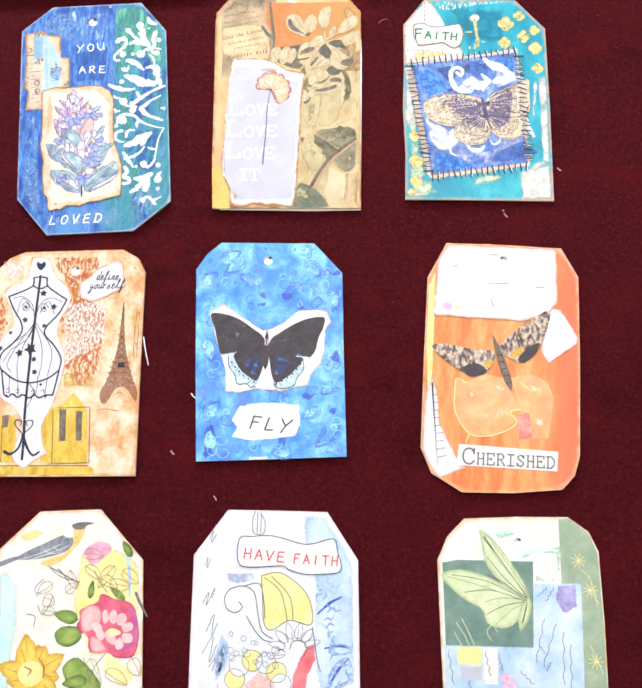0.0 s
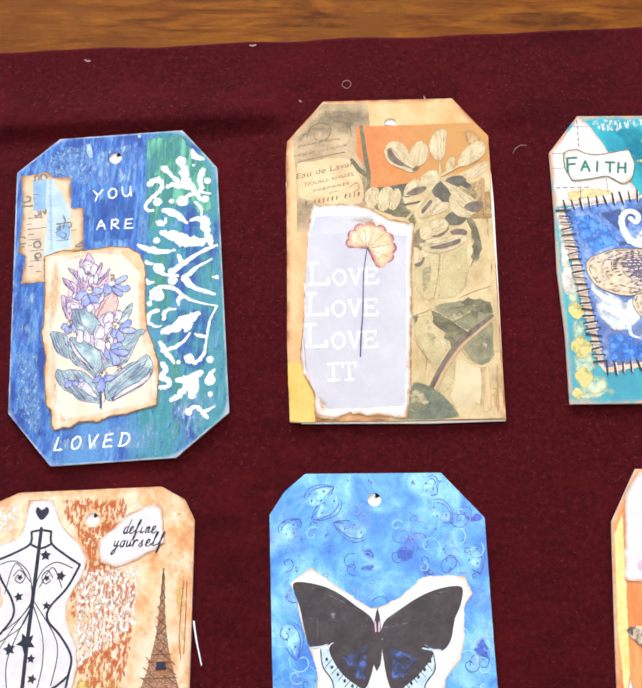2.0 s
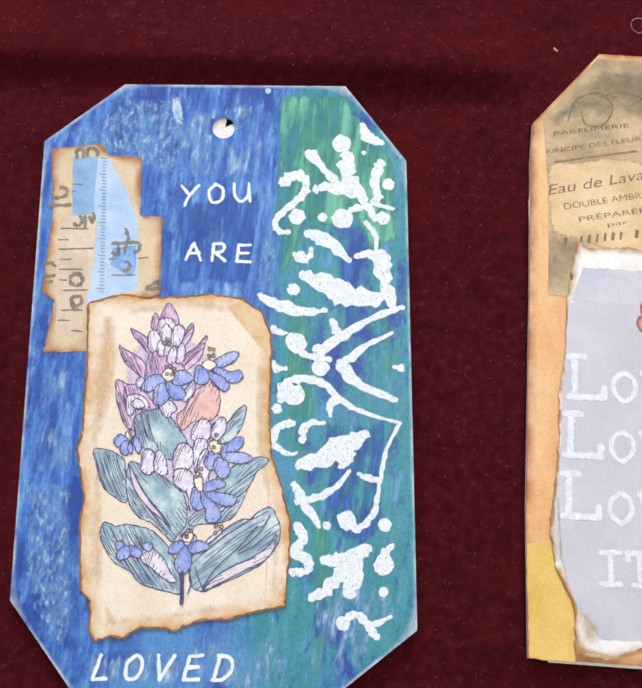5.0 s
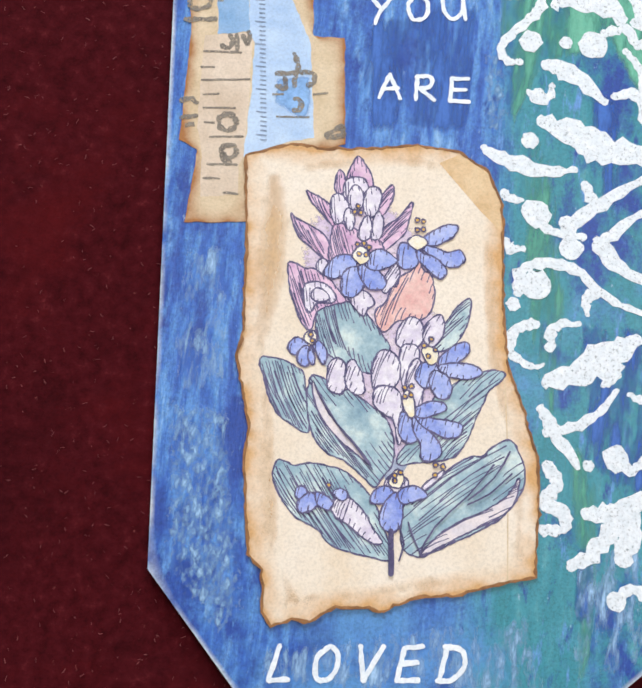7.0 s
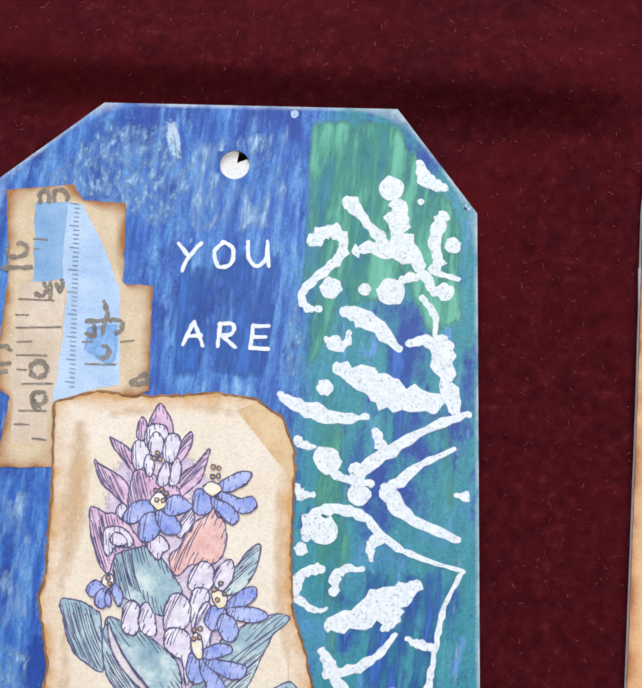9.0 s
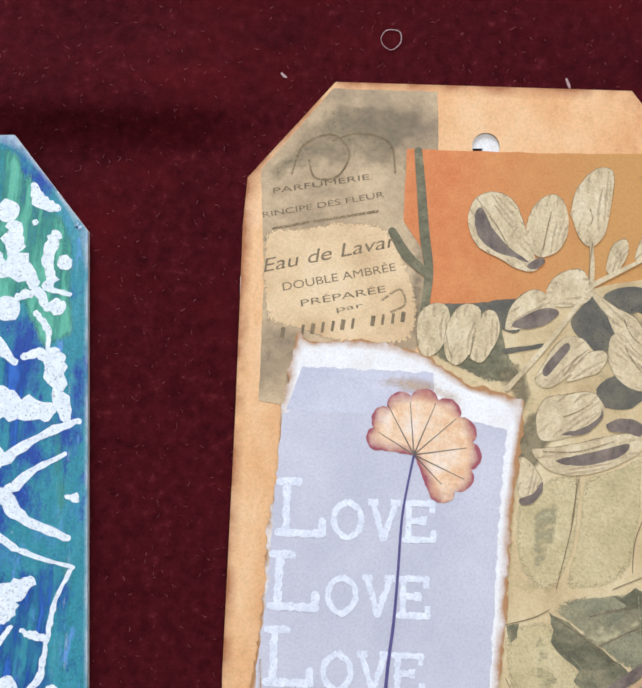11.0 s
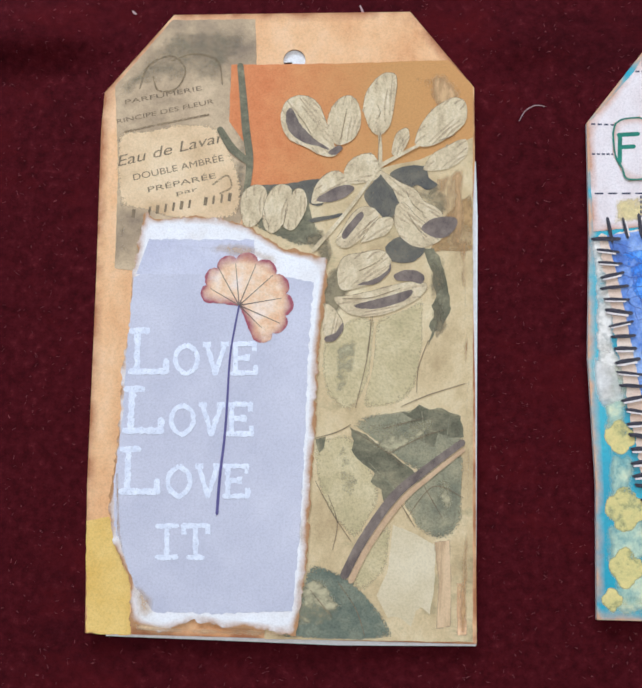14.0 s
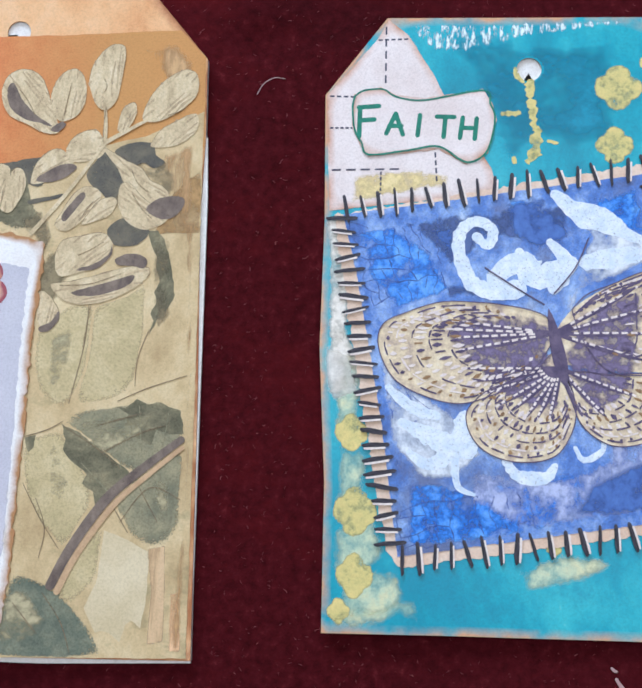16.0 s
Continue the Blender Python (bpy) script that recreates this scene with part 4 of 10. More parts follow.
sketch("printed_bud", BUD_WHITE, [(-108.2, 27.7), (-107.5, 30.8), (-106.5, 31.7), (-105.7, 29.7), (-105.9, 27.5), (-107.1, 26.7)], (100, 0.7, 0.3))
sketch("printed_bud", BUD_WHITE, [(-113.7, 22.4), (-115.0, 22.1), (-115.3, 20.5), (-113.8, 19.4), (-112.2, 20.0)], (100, 0.7, 0.3))
sketch("printed_bud", BUD_WHITE, [(-117.3, 15.7), (-116.8, 17.4), (-114.8, 18.0), (-112.7, 17.4), (-111.1, 15.5), (-111.8, 14.2), (-114.4, 13.9), (-115.5, 12.1), (-116.8, 13.2)], (100, 0.7, 0.3))
sketch("printed_bud", BUD_WHITE, [(-115.8, 15.2), (-114.8, 16.8), (-113.0, 16.2), (-112.3, 14.8), (-114.4, 14.2)], (100, 0.7, 0.3))
sketch("printed_bud", BUD_WHITE, [(-108.9, 15.8), (-107.8, 17.1), (-105.3, 17.0), (-103.9, 15.1), (-105.0, 13.7), (-105.7, 12.4), (-107.5, 13.8)], (100, 0.7, 0.3))
sketch("printed_bud", BUD_WHITE, [(-99.2, 8.1), (-99.0, 11.0), (-97.2, 13.1), (-95.1, 12.7), (-94.1, 10.3), (-95.1, 7.7), (-97.5, 7.1)], (70, 0.8, 0.3))
sketch("printed_bud", BUD_WHITE, [(-94.4, 9.5), (-93.8, 12.4), (-91.5, 14.3), (-90.5, 12.0), (-91.1, 9.4), (-92.6, 8.0)], (70, 0.8, 0.3))
sketch("printed_bud", BUD_WHITE, [(-98.0, 2.6), (-98.4, 6.6), (-97.3, 8.0), (-95.2, 7.8), (-94.7, 5.8), (-95.9, 2.0), (-96.9, -0.6)], (75, 0.8, 0.35))
sketch("printed_bud", BUD_WHITE, [(-102.8, -0.4), (-103.2, 3.6), (-102.0, 6.2), (-100.0, 6.4), (-98.2, 4.6), (-98.0, 1.7), (-99.0, -0.4), (-101.1, -1.5)], (75, 0.8, 0.35))
sketch("printed_bud", BUD_WHITE, [(-111.0, -1.3), (-111.2, 2.4), (-109.9, 4.1), (-108.2, 3.1), (-107.5, -0.1), (-108.1, -2.2), (-109.7, -2.4)], (75, 0.8, 0.35))
sketch("printed_bud", BUD_WHITE, [(-107.9, -0.1), (-107.8, 3.1), (-106.7, 4.1), (-105.0, 1.8), (-104.1, -1.4), (-105.3, -2.3), (-106.9, -1.7)], (75, 0.8, 0.35))
sketch("printed_bud", BUD_WHITE, [(-102.3, -3.6), (-102.2, -0.7), (-99.8, -0.1), (-97.7, -1.1), (-96.8, -4.6), (-96.6, -9.4), (-97.3, -10.3), (-98.4, -6.4), (-100.1, -5.4)], (75, 0.8, 0.35))
sketch("printed_bud", BUD_WHITE, [(-96.9, -1.4), (-96.2, 4.4), (-94.6, 5.4), (-93.5, 2.2), (-93.5, -2.7), (-94.3, -7.6), (-95.8, -8.5)], (75, 0.8, 0.35))
sketch("printed_bud", BUD_WHITE, [(-108.5, -22.5), (-107.4, -21.3), (-105.5, -20.8), (-103.8, -21.7), (-102.0, -23.4), (-100.2, -26.0), (-98.4, -28.1), (-99.6, -28.6), (-102.0, -27.7), (-105.0, -25.7), (-107.2, -24.6)], (75, 0.8, 0.35))
sketch("printed_bud", BUD_WHITE, [(-92.9, -19.4), (-91.9, -17.3), (-90.0, -15.5), (-88.5, -14.2), (-88.8, -15.4), (-90.7, -17.5)], (75, 0.8, 0.35))
sketch("printed_bud", BUD_WHITE, [(-99.1, -18.6), (-98.3, -16.4), (-96.4, -15.8), (-94.7, -17.2), (-95.3, -19.6), (-97.6, -20.2)], (75, 0.8, 0.35))
sketch("printed_petal", PETAL_BLUE, [(-108.4, 23.0), (-110.5, 23.4), (-112.0, 22.6), (-113.1, 21.2), (-113.4, 19.7), (-111.7, 19.2), (-110.1, 20.1), (-108.6, 21.1)], (90, 0.9, 0.3))
sketch("printed_petal", PETAL_BLUE, [(-108.6, 21.1), (-109.7, 20.3), (-110.2, 18.6), (-109.8, 16.5), (-108.1, 16.1), (-106.6, 17.7), (-106.4, 19.4), (-107.3, 21.0)], (90, 0.9, 0.3))
sketch("printed_petal", PETAL_BLUE, [(-107.2, 21.3), (-106.2, 19.0), (-105.0, 17.9), (-103.0, 18.1), (-102.4, 19.4), (-103.6, 21.0), (-105.1, 22.1)], (90, 0.9, 0.3))
sketch("printed_petal", PETAL_BLUE, [(-106.0, 22.4), (-105.2, 24.4), (-103.5, 25.2), (-101.5, 24.2), (-100.8, 23.4), (-102.5, 22.1), (-104.5, 21.6)], (90, 0.9, 0.3))
sketch("printed_petal", PETAL_BLUE, [(-96.0, 28.2), (-93.7, 30.2), (-91.7, 31.3), (-90.0, 31.2), (-90.7, 29.3), (-93.1, 27.7), (-94.7, 27.5)], (90, 0.9, 0.3))
sketch("printed_petal", PETAL_BLUE, [(-96.3, 26.9), (-93.4, 26.8), (-91.3, 26.2), (-89.3, 26.8), (-88.3, 25.2), (-89.8, 23.8), (-91.9, 24.0), (-94.1, 25.4)], (90, 0.9, 0.3))
sketch("printed_petal", PETAL_BLUE, [(-100.0, 26.5), (-98.4, 26.8), (-96.7, 26.4), (-96.5, 24.3), (-97.2, 23.0), (-98.8, 22.5), (-100.0, 23.5)], (90, 0.9, 0.3))
sketch("printed_petal", PETAL_BLUE, [(-96.6, 26.0), (-95.3, 25.3), (-93.2, 24.7), (-91.4, 22.8), (-92.5, 21.4), (-94.7, 22.8), (-96.3, 24.4)], (90, 0.9, 0.3))
sketch("printed_petal", PETAL_BLUE, [(-115.6, 5.9), (-117.5, 6.9), (-118.7, 5.6), (-118.3, 4.4), (-116.7, 4.1)], (90, 0.9, 0.3))
sketch("printed_petal", PETAL_BLUE, [(-114.4, 6.0), (-113.7, 4.9), (-113.0, 3.7), (-112.1, 3.0), (-111.9, 5.1), (-113.3, 6.6)], (90, 0.9, 0.3))
sketch("printed_petal", PETAL_BLUE, [(-115.6, 5.5), (-116.9, 4.1), (-116.5, 2.5), (-115.2, 2.2), (-114.6, 3.9)], (90, 0.9, 0.3))
sketch("printed_petal", PETAL_BLUE, [(-114.8, 5.6), (-113.9, 3.6), (-114.1, 2.5), (-115.0, 3.5)], (90, 0.9, 0.3))
sketch("printed_petal", PETAL_BLUE, [(-90.6, 6.2), (-88.4, 8.5), (-86.4, 9.2), (-86.0, 7.6), (-87.7, 5.7), (-90.1, 4.6)], (80, 0.9, 0.3))
sketch("printed_petal", PETAL_BLUE, [(-90.5, 4.6), (-87.7, 5.3), (-84.8, 5.2), (-83.5, 4.1), (-85.5, 2.9), (-88.3, 2.9), (-90.8, 3.3)], (80, 0.9, 0.3))
sketch("printed_petal", PETAL_BLUE, [(-93.7, 4.7), (-91.7, 4.5), (-91.1, 2.5), (-93.0, 0.6), (-94.7, 1.7), (-94.8, 3.3)], (80, 0.9, 0.3))
sketch("printed_petal", PETAL_BLUE, [(-91.6, 3.3), (-89.5, 2.7), (-88.5, 0.7), (-89.2, -1.0), (-90.9, -0.8), (-92.3, 1.5)], (80, 0.9, 0.3))
sketch("printed_petal", PETAL_BLUE, [(-96.9, -5.0), (-95.7, -5.3), (-94.5, -7.2), (-94.2, -9.2), (-95.7, -9.7), (-97.1, -8.3), (-97.2, -6.3)], (80, 0.9, 0.3))
sketch("printed_petal", PETAL_BLUE, [(-94.7, -5.2), (-93.2, -6.7), (-90.6, -8.8), (-89.6, -11.1), (-91.1, -12.4), (-92.7, -12.2), (-93.1, -9.9), (-94.3, -8.0)], (80, 0.9, 0.3))
sketch("printed_petal", PETAL_BLUE, [(-94.2, -4.7), (-91.3, -5.3), (-88.5, -5.4), (-86.4, -5.9), (-86.7, -7.6), (-88.6, -8.2), (-90.7, -7.6), (-92.8, -6.6)], (80, 0.9, 0.3))
sketch("printed_petal", PETAL_BLUE, [(-94.6, -4.0), (-92.3, -2.4), (-89.9, -2.3), (-89.4, -3.4), (-91.4, -4.5), (-93.3, -5.1)], (80, 0.9, 0.3))
sketch("printed_petal", PETAL_BLUE, [(-98.5, -18.4), (-100.1, -18.9), (-101.0, -20.2), (-100.7, -21.3), (-98.7, -21.1), (-97.2, -19.8)], (80, 0.9, 0.3))
sketch("printed_petal", PETAL_BLUE, [(-97.2, -19.8), (-98.5, -21.5), (-99.1, -23.9), (-98.3, -25.4), (-96.7, -25.8), (-95.6, -24.3), (-95.6, -21.6), (-96.4, -20.1)], (80, 0.9, 0.3))
sketch("printed_petal", PETAL_BLUE, [(-96.1, -19.3), (-94.6, -18.0), (-92.6, -18.1), (-91.5, -19.2), (-92.8, -20.0), (-95.1, -20.8)], (80, 0.9, 0.3))
sketch("printed_petal", PETAL_BLUE, [(-113.0, -20.3), (-114.3, -20.0), (-114.6, -21.6), (-112.8, -22.2)], (80, 0.9, 0.3))
sketch("printed_petal", PETAL_BLUE, [(-112.2, -21.0), (-114.0, -22.7), (-113.4, -24.2), (-111.5, -23.6), (-110.5, -22.0)], (80, 0.9, 0.3))
sketch("printed_petal", PETAL_BLUE, [(-111.0, -20.8), (-109.4, -21.1), (-108.1, -22.1), (-108.8, -23.3), (-110.4, -22.7)], (80, 0.9, 0.3))
sketch("printed_petal", PETAL_BLUE, [(-107.9, -20.5), (-106.8, -19.6), (-105.5, -20.3), (-106.2, -21.5)], (80, 0.9, 0.3))
sketch("printed_throat", THROAT, [(-108.8, 23.4), (-108.5, 24.7), (-107.6, 25.6), (-106.2, 25.1), (-105.7, 23.3), (-107.0, 22.1)], None)
sketch("printed_throat", THROAT, [(-98.8, 27.5), (-97.3, 28.9), (-95.2, 28.1), (-95.5, 26.8), (-97.1, 26.1)], None)
sketch("printed_throat", THROAT, [(-116.1, 6.7), (-115.9, 8.1), (-114.6, 8.7), (-113.8, 7.5), (-114.4, 6.0)], None)
sketch("printed_throat", THROAT, [(-94.4, 7.1), (-93.4, 8.0), (-91.4, 7.4), (-91.4, 5.3), (-92.9, 4.7)], None)
sketch("printed_throat", THROAT, [(-97.2, -2.6), (-96.5, -0.5), (-95.2, -1.6), (-94.6, -4.8), (-95.7, -5.3)], None)
sketch("printed_throat", THROAT, [(-98.2, -17.9), (-97.7, -15.8), (-96.7, -15.0), (-95.6, -16.3), (-96.2, -18.3)], None)
for at in [(-108.7, 33.3), (-108.1, 32.1), (-109.2, 32.1), (-108.1, 25.9), (-106.9, 26.2), (-105.9, 25.6), (-107.6, 24.1), (-106.3, 24.1), (-97.3, 31.9), (-96.1, 31.7), (-97.2, 29.9), (-96.0, 30.2), (-115.0, 7.9), (-114.5, 6.8), (-94.0, 8.1), (-92.8, 9.4), (-93.1, 6.2), (-91.9, 7.5), (-96.9, -0.1), (-95.7, 0.3), (-96.7, -1.7), (-95.6, -1.3), (-97.3, -16.2), (-96.3, -15.5), (-97.2, -17.1), (-90.0, -13.5), (-88.7, -13.6), (-90.0, -15.3), (-109.0, -19.1)]:
    sketch("printed_stamen", OCHRE, round_blob(at, 0.42, 0.4, len(inked), 8))
for vein in [[(-113.2, -1.5), (-108.7, -7.9), (-105.2, -11.1), (-101.4, -15.5)], [(-95.6, -25.1), (-94.6, -28.1), (-95.2, -31.1)], [(-94.1, -24.2), (-93.0, -26.8), (-91.2, -29.9)], [(-79.5, -12.4), (-83.8, -18.4), (-89.3, -24.5), (-91.6, -29.5)], [(-76.8, -9.7), (-79.3, -14.8), (-83.7, -19.2)], [(-76.1, -13.7), (-79.9, -17.6), (-83.7, -20.0)]]:
    inked.append((vein, 0.41 + 0.003 * len(inked)))
for nm, group, w in (("ink_outline", inked, 0.32), ("ink_shading", shading, 0.2)):
    bm = bmesh.new()
    for pts, z in group:
        ribbon(bm, spline(pts, step=2), w, t1.up + z, t1.origin, 0.006, 0.9, rise=0.00001)
    part(nm, bm, VIOLET_INK, sheet, "fine violet grey ink lines")
t1.lines("printed_stem", [[(-97.1, -26.0), (-96.8, -29.1), (-96.5, -31.8), (-96.4, -33.5)]], (0.9, 1.1, 1.0), VIOLET_INK, 0.74, parent=sheet)
t1.lines("lettering", lettered(HANDWRITTEN, "YOU", *[(-109.7, 71.1), (-90.7, 73.8)], 5.2, 0.32), 0.8, WHITE_INK, 0.12, "white hand-lettered YOU", ragged=0.5)
t1.lines("lettering", lettered(HANDWRITTEN, "ARE", *[(-106.7, 55.6), (-88.4, 56.7)], 4.8, 0.3), 0.8, WHITE_INK, 0.12, "white hand-lettered ARE", ragged=0.5)
t1.lines("lettering", lettered(HANDWRITTEN, "LOVED", *[(-116.0, -53.7), (-81.6, -50.5)], 5.8, 0.36, 0.2), 0.9, WHITE_INK, 0.12, "white hand-lettered LOVED", ragged=0.5)
swirls = [
    ([(-63.3, 99.3), (-61.0, 95.5), (-57.0, 94.1)], (0.6, 2.6, 0.8)), ([(-76.3, 88.8), (-72.9, 85.8), (-68.3, 81.1)], (3.2, 1.6, 2.0)), ([(-66.4, 89.4), (-65.6, 83.4), (-60.3, 76.9)], (2.6, 4.0, 0.8)), ([(-73.8, 79.0), (-69.5, 80.1), (-63.1, 78.1)], (2.0, 2.6, 1.0)),
    ([(-57.1, 88.2), (-58.2, 82.9), (-56.7, 78.6), (-58.0, 76.7), (-52.3, 75.6)], (2.2, 1.8, 0.5)), ([(-82.9, 80.2), (-80.0, 82.3), (-76.9, 81.3), (-77.4, 77.0), (-81.6, 72.4), (-84.1, 68.2), (-82.3, 66.0), (-80.0, 66.2)], (2.6, 1.6, 1.0)), ([(-63.9, 74.1), (-59.8, 75.4), (-57.1, 72.2)], (1.4, 1.6, 1.4)),
    ([(-59.3, 70.8), (-56.5, 67.2), (-56.1, 63.4)], (1.4, 1.0, 0.6)), ([(-75.3, 66.3), (-70.4, 65.1), (-62.8, 59.6)], (1.2, 3.0, 0.7)), ([(-78.1, 60.4), (-76.5, 58.6), (-73.9, 59.5), (-73.5, 62.2)], (0.6, 1.6, 0.8)), ([(-61.5, 61.1), (-57.9, 62.3), (-53.3, 61.7)], (0.8, 1.6, 2.4)),
    ([(-54.9, 61.7), (-53.1, 55.3), (-50.2, 48.0)], (3.6, 3.8, 1.0)), ([(-75.6, 54.8), (-68.4, 52.6), (-62.2, 50.5), (-54.0, 50.1)], (0.8, 5.4, 2.0)), ([(-86.2, 48.0), (-82.2, 46.1), (-74.9, 44.3), (-67.7, 45.5)], (0.5, 2.8, 0.5)), ([(-47.5, 48.4), (-55.8, 44.2), (-65.2, 37.0), (-69.2, 33.3)], (0.8, 1.8, 2.0)),
    ([(-65.8, 42.6), (-64.2, 39.2), (-65.0, 36.4)], (1.6, 2.0, 1.0)), ([(-74.8, 36.0), (-71.7, 32.6), (-65.7, 32.4)], (1.8, 1.4, 1.4)), ([(-49.7, 41.1), (-57.1, 36.4), (-62.4, 31.1)], (0.5, 1.4, 2.8)), ([(-62.4, 31.3), (-56.8, 26.2), (-47.0, 23.1)], (2.8, 2.4, 0.4)),
    ([(-77.1, 20.5), (-76.7, 24.6), (-72.4, 26.4), (-66.4, 25.6), (-61.1, 21.5), (-53.9, 18.8), (-45.9, 17.4)], (2.0, 1.6, 0.5)), ([(-62.9, 22.1), (-64.3, 20.0), (-63.9, 17.4)], (2.2, 1.6, 0.8)), ([(-45.7, 17.4), (-48.3, 11.4), (-49.3, 5.2), (-49.8, -1.3), (-50.5, -6.5), (-53.9, -10.5), (-57.5, -9.3)], (0.7, 1.0, 2.0)),
    ([(-73.6, 14.5), (-77.4, 12.9), (-77.6, 8.7), (-73.7, 6.5), (-71.6, 7.1)], (1.6, 1.4, 0.5)), ([(-70.5, 10.4), (-70.2, 14.2), (-65.2, 15.5)], (1.6, 1.6, 0.5)), ([(-54.0, 14.0), (-58.3, 10.6), (-64.9, 6.4), (-71.3, 3.6)], (0.8, 5.4, 0.8)), ([(-59.3, 10.5), (-58.6, 6.6), (-60.4, 4.3)], (3.0, 2.4, 0.6)),
    ([(-57.6, 3.8), (-60.6, -0.6), (-65.1, -3.9), (-70.0, -5.3)], (0.6, 1.4, 1.8)), ([(-71.5, -1.2), (-68.6, -5.2), (-63.9, -11.4)], (1.4, 2.0, 0.5)), ([(-55.4, 3.2), (-52.6, 2.2), (-49.7, 2.1)], (0.6, 1.6, 0.6)), ([(-69.7, -11.4), (-67.7, -14.5), (-69.7, -17.9), (-65.9, -19.6), (-66.3, -22.4), (-69.7, -23.1)], (1.6, 2.0, 1.6)),
    ([(-62.3, -19.2), (-57.1, -19.1), (-51.4, -15.4)], (1.4, 3.4, 2.2)), ([(-54.3, -17.9), (-54.2, -22.6), (-54.7, -26.9)], (3.0, 4.2, 2.4)), ([(-57.0, -21.5), (-60.4, -26.5), (-64.4, -29.1)], (3.0, 2.4, 1.2)), ([(-45.1, -14.0), (-47.3, -16.8), (-48.4, -20.1)], (1.0, 1.6, 1.6)),
    ([(-55.9, -34.1), (-52.4, -31.8), (-49.0, -34.1), (-43.9, -31.4)], (1.4, 1.6, 0.6)), ([(-49.0, -34.1), (-47.8, -35.8), (-46.6, -37.1)], (1.6, 1.8, 0.6)), ([(-81.1, 39.1), (-79.4, 38.2), (-77.6, 38.2)], (1.8, 1.2, 0.5)), ([(-80.4, 30.3), (-79.4, 28.6), (-76.6, 28.7)], (0.6, 1.8, 0.5)), ([(-48.8, 32.1), (-47.1, 31.9), (-46.4, 32.8)], (0.5, 1.4, 0.5))]
for k, (pts, w) in enumerate(swirls):
    t1.lines("stencil_scroll", [pts], tuple(1.25 * v for v in w), WHITE_PAINT, 0.06 + 0.0007 * k, ragged=0.7)
for k, (c, r) in enumerate(zip([(-68.2, 92.9), (-61.9, 90.8), (-78.3, 70.6), (-71.3, 71.2), (-66.0, 71.4), (-55.0, 72.6), (-54.4, 82.4), (-77.0, 50.3), (-74.8, 36.0), (-67.7, 29.8), (-74.0, 22.0), (-78.0, 17.9), (-57.1, -8.9), (-62.1, -10.7), (-47.4, -9.1), (-46.7, -19.2), (-46.3, -25.7), (-55.7, -34.3), (-76.2, 59.8), (-69.1, 34.8)],
                               (2.6, 0.7, 2.2, 1.3, 2.9, 1.9, 1.7, 1.7, 2.8, 2.2, 2.9, 1.3, 2.4, 1.1, 1.7, 2.6, 1.2, 1.8, 1.3, 1.4))):
    t1.flat("stencil_dot", torn(round_blob(c, r, 0.3, k, 16), 0.18, 0.6, k), WHITE_PAINT, 0.1 + 0.0007 * k, 0.06)

# ---- brown botanical tag with the torn verse paper ----
PEACH = paint("peach_stained_card", [(0.3, rgb(214, 150, 92)), (0.5, rgb(232, 184, 132)), (0.75, rgb(240, 208, 168))], (40, 26), rough=0.7, age=(rgb(172, 112, 70), 0.8))
OLIVE_PAPER = paint("olive_botanical_paper", [(0.3, rgb(176, 150, 106)), (0.5, rgb(208, 184, 138)), (0.72, rgb(226, 208, 166))], (90, 60), detail=9, rough=0.75, second=(rgb(162, 148, 108), (40, 60), 0.3))
SCRIPT_PAPER = paint("dark_script_paper", [(0.3, rgb(136, 118, 96)), (0.48, rgb(180, 156, 122)), (0.66, rgb(210, 184, 146))], (60, 70), detail=9, rough=0.75)
ORANGE_PAPER = paint("terracotta_paper", [(0.3, rgb(202, 118, 66)), (0.7, rgb(218, 142, 86))], (200, 200), rough=0.75, side=(rgb(196, 148, 84), -0.002, 0.03, 0.85))
PALE_PETAL = paint("pale_petal_print", [(0.3, rgb(180, 158, 122)), (0.5, rgb(214, 194, 154)), (0.75, rgb(232, 216, 182))], (300, 130), detail=9, rough=0.75, fade=True, grain=0.5)
DARK_LEAF = paint("dark_olive_leaf_print", [(0.3, rgb(88, 86, 66)), (0.5, rgb(122, 116, 90)), (0.75, rgb(176, 164, 126))], (150, 220), detail=9, rough=0.75, fade=True, grain=0.6)
SLATE_LEAF = paint("slate_green_leaf_print", [(0.3, rgb(112, 112, 92)), (0.5, rgb(148, 142, 112)), (0.75, rgb(186, 174, 136))], (150, 150), detail=9, rough=0.75, fade=True, grain=0.6)
GHOST_LEAF = paint("pale_olive_ghost_leaf_print", [(0.3, rgb(174, 160, 116)), (0.5, rgb(200, 182, 136)), (0.75, rgb(218, 202, 158))], (120, 120), detail=9, rough=0.75, fade=True, grain=0.5)
DEEP_LEAF = paint("deep_grey_green_leaf_print", [(0.3, rgb(88, 96, 84)), (0.5, rgb(112, 118, 100)), (0.75, rgb(146, 146, 120))], (170, 170), detail=9, rough=0.75, fade=True, grain=0.6)
MAUVE = two("mauve_petal_print", rgb(96, 83, 76), rgb(140, 124, 110), (300, 200), rough=0.75, fade=True, worn=0.3)
PETAL_SHADE = two("brown_petal_shade_print", rgb(176, 154, 120), rgb(204, 182, 144), (260, 160), rough=0.75, worn=0.6)
SCRIPT_INK = two("faded_brown_script_ink", rgb(110, 94, 74), rgb(142, 122, 92), (300, 300), rough=0.75, worn=0.6)
BROWN_INK = two("brown_print_ink", rgb(84, 68, 48), rgb(108, 90, 62), (300, 300), rough=0.75)
SEPIA = two("worn_sepia_ink", rgb(122, 102, 74), rgb(160, 138, 102), (300, 300), rough=0.75, worn=0.95)
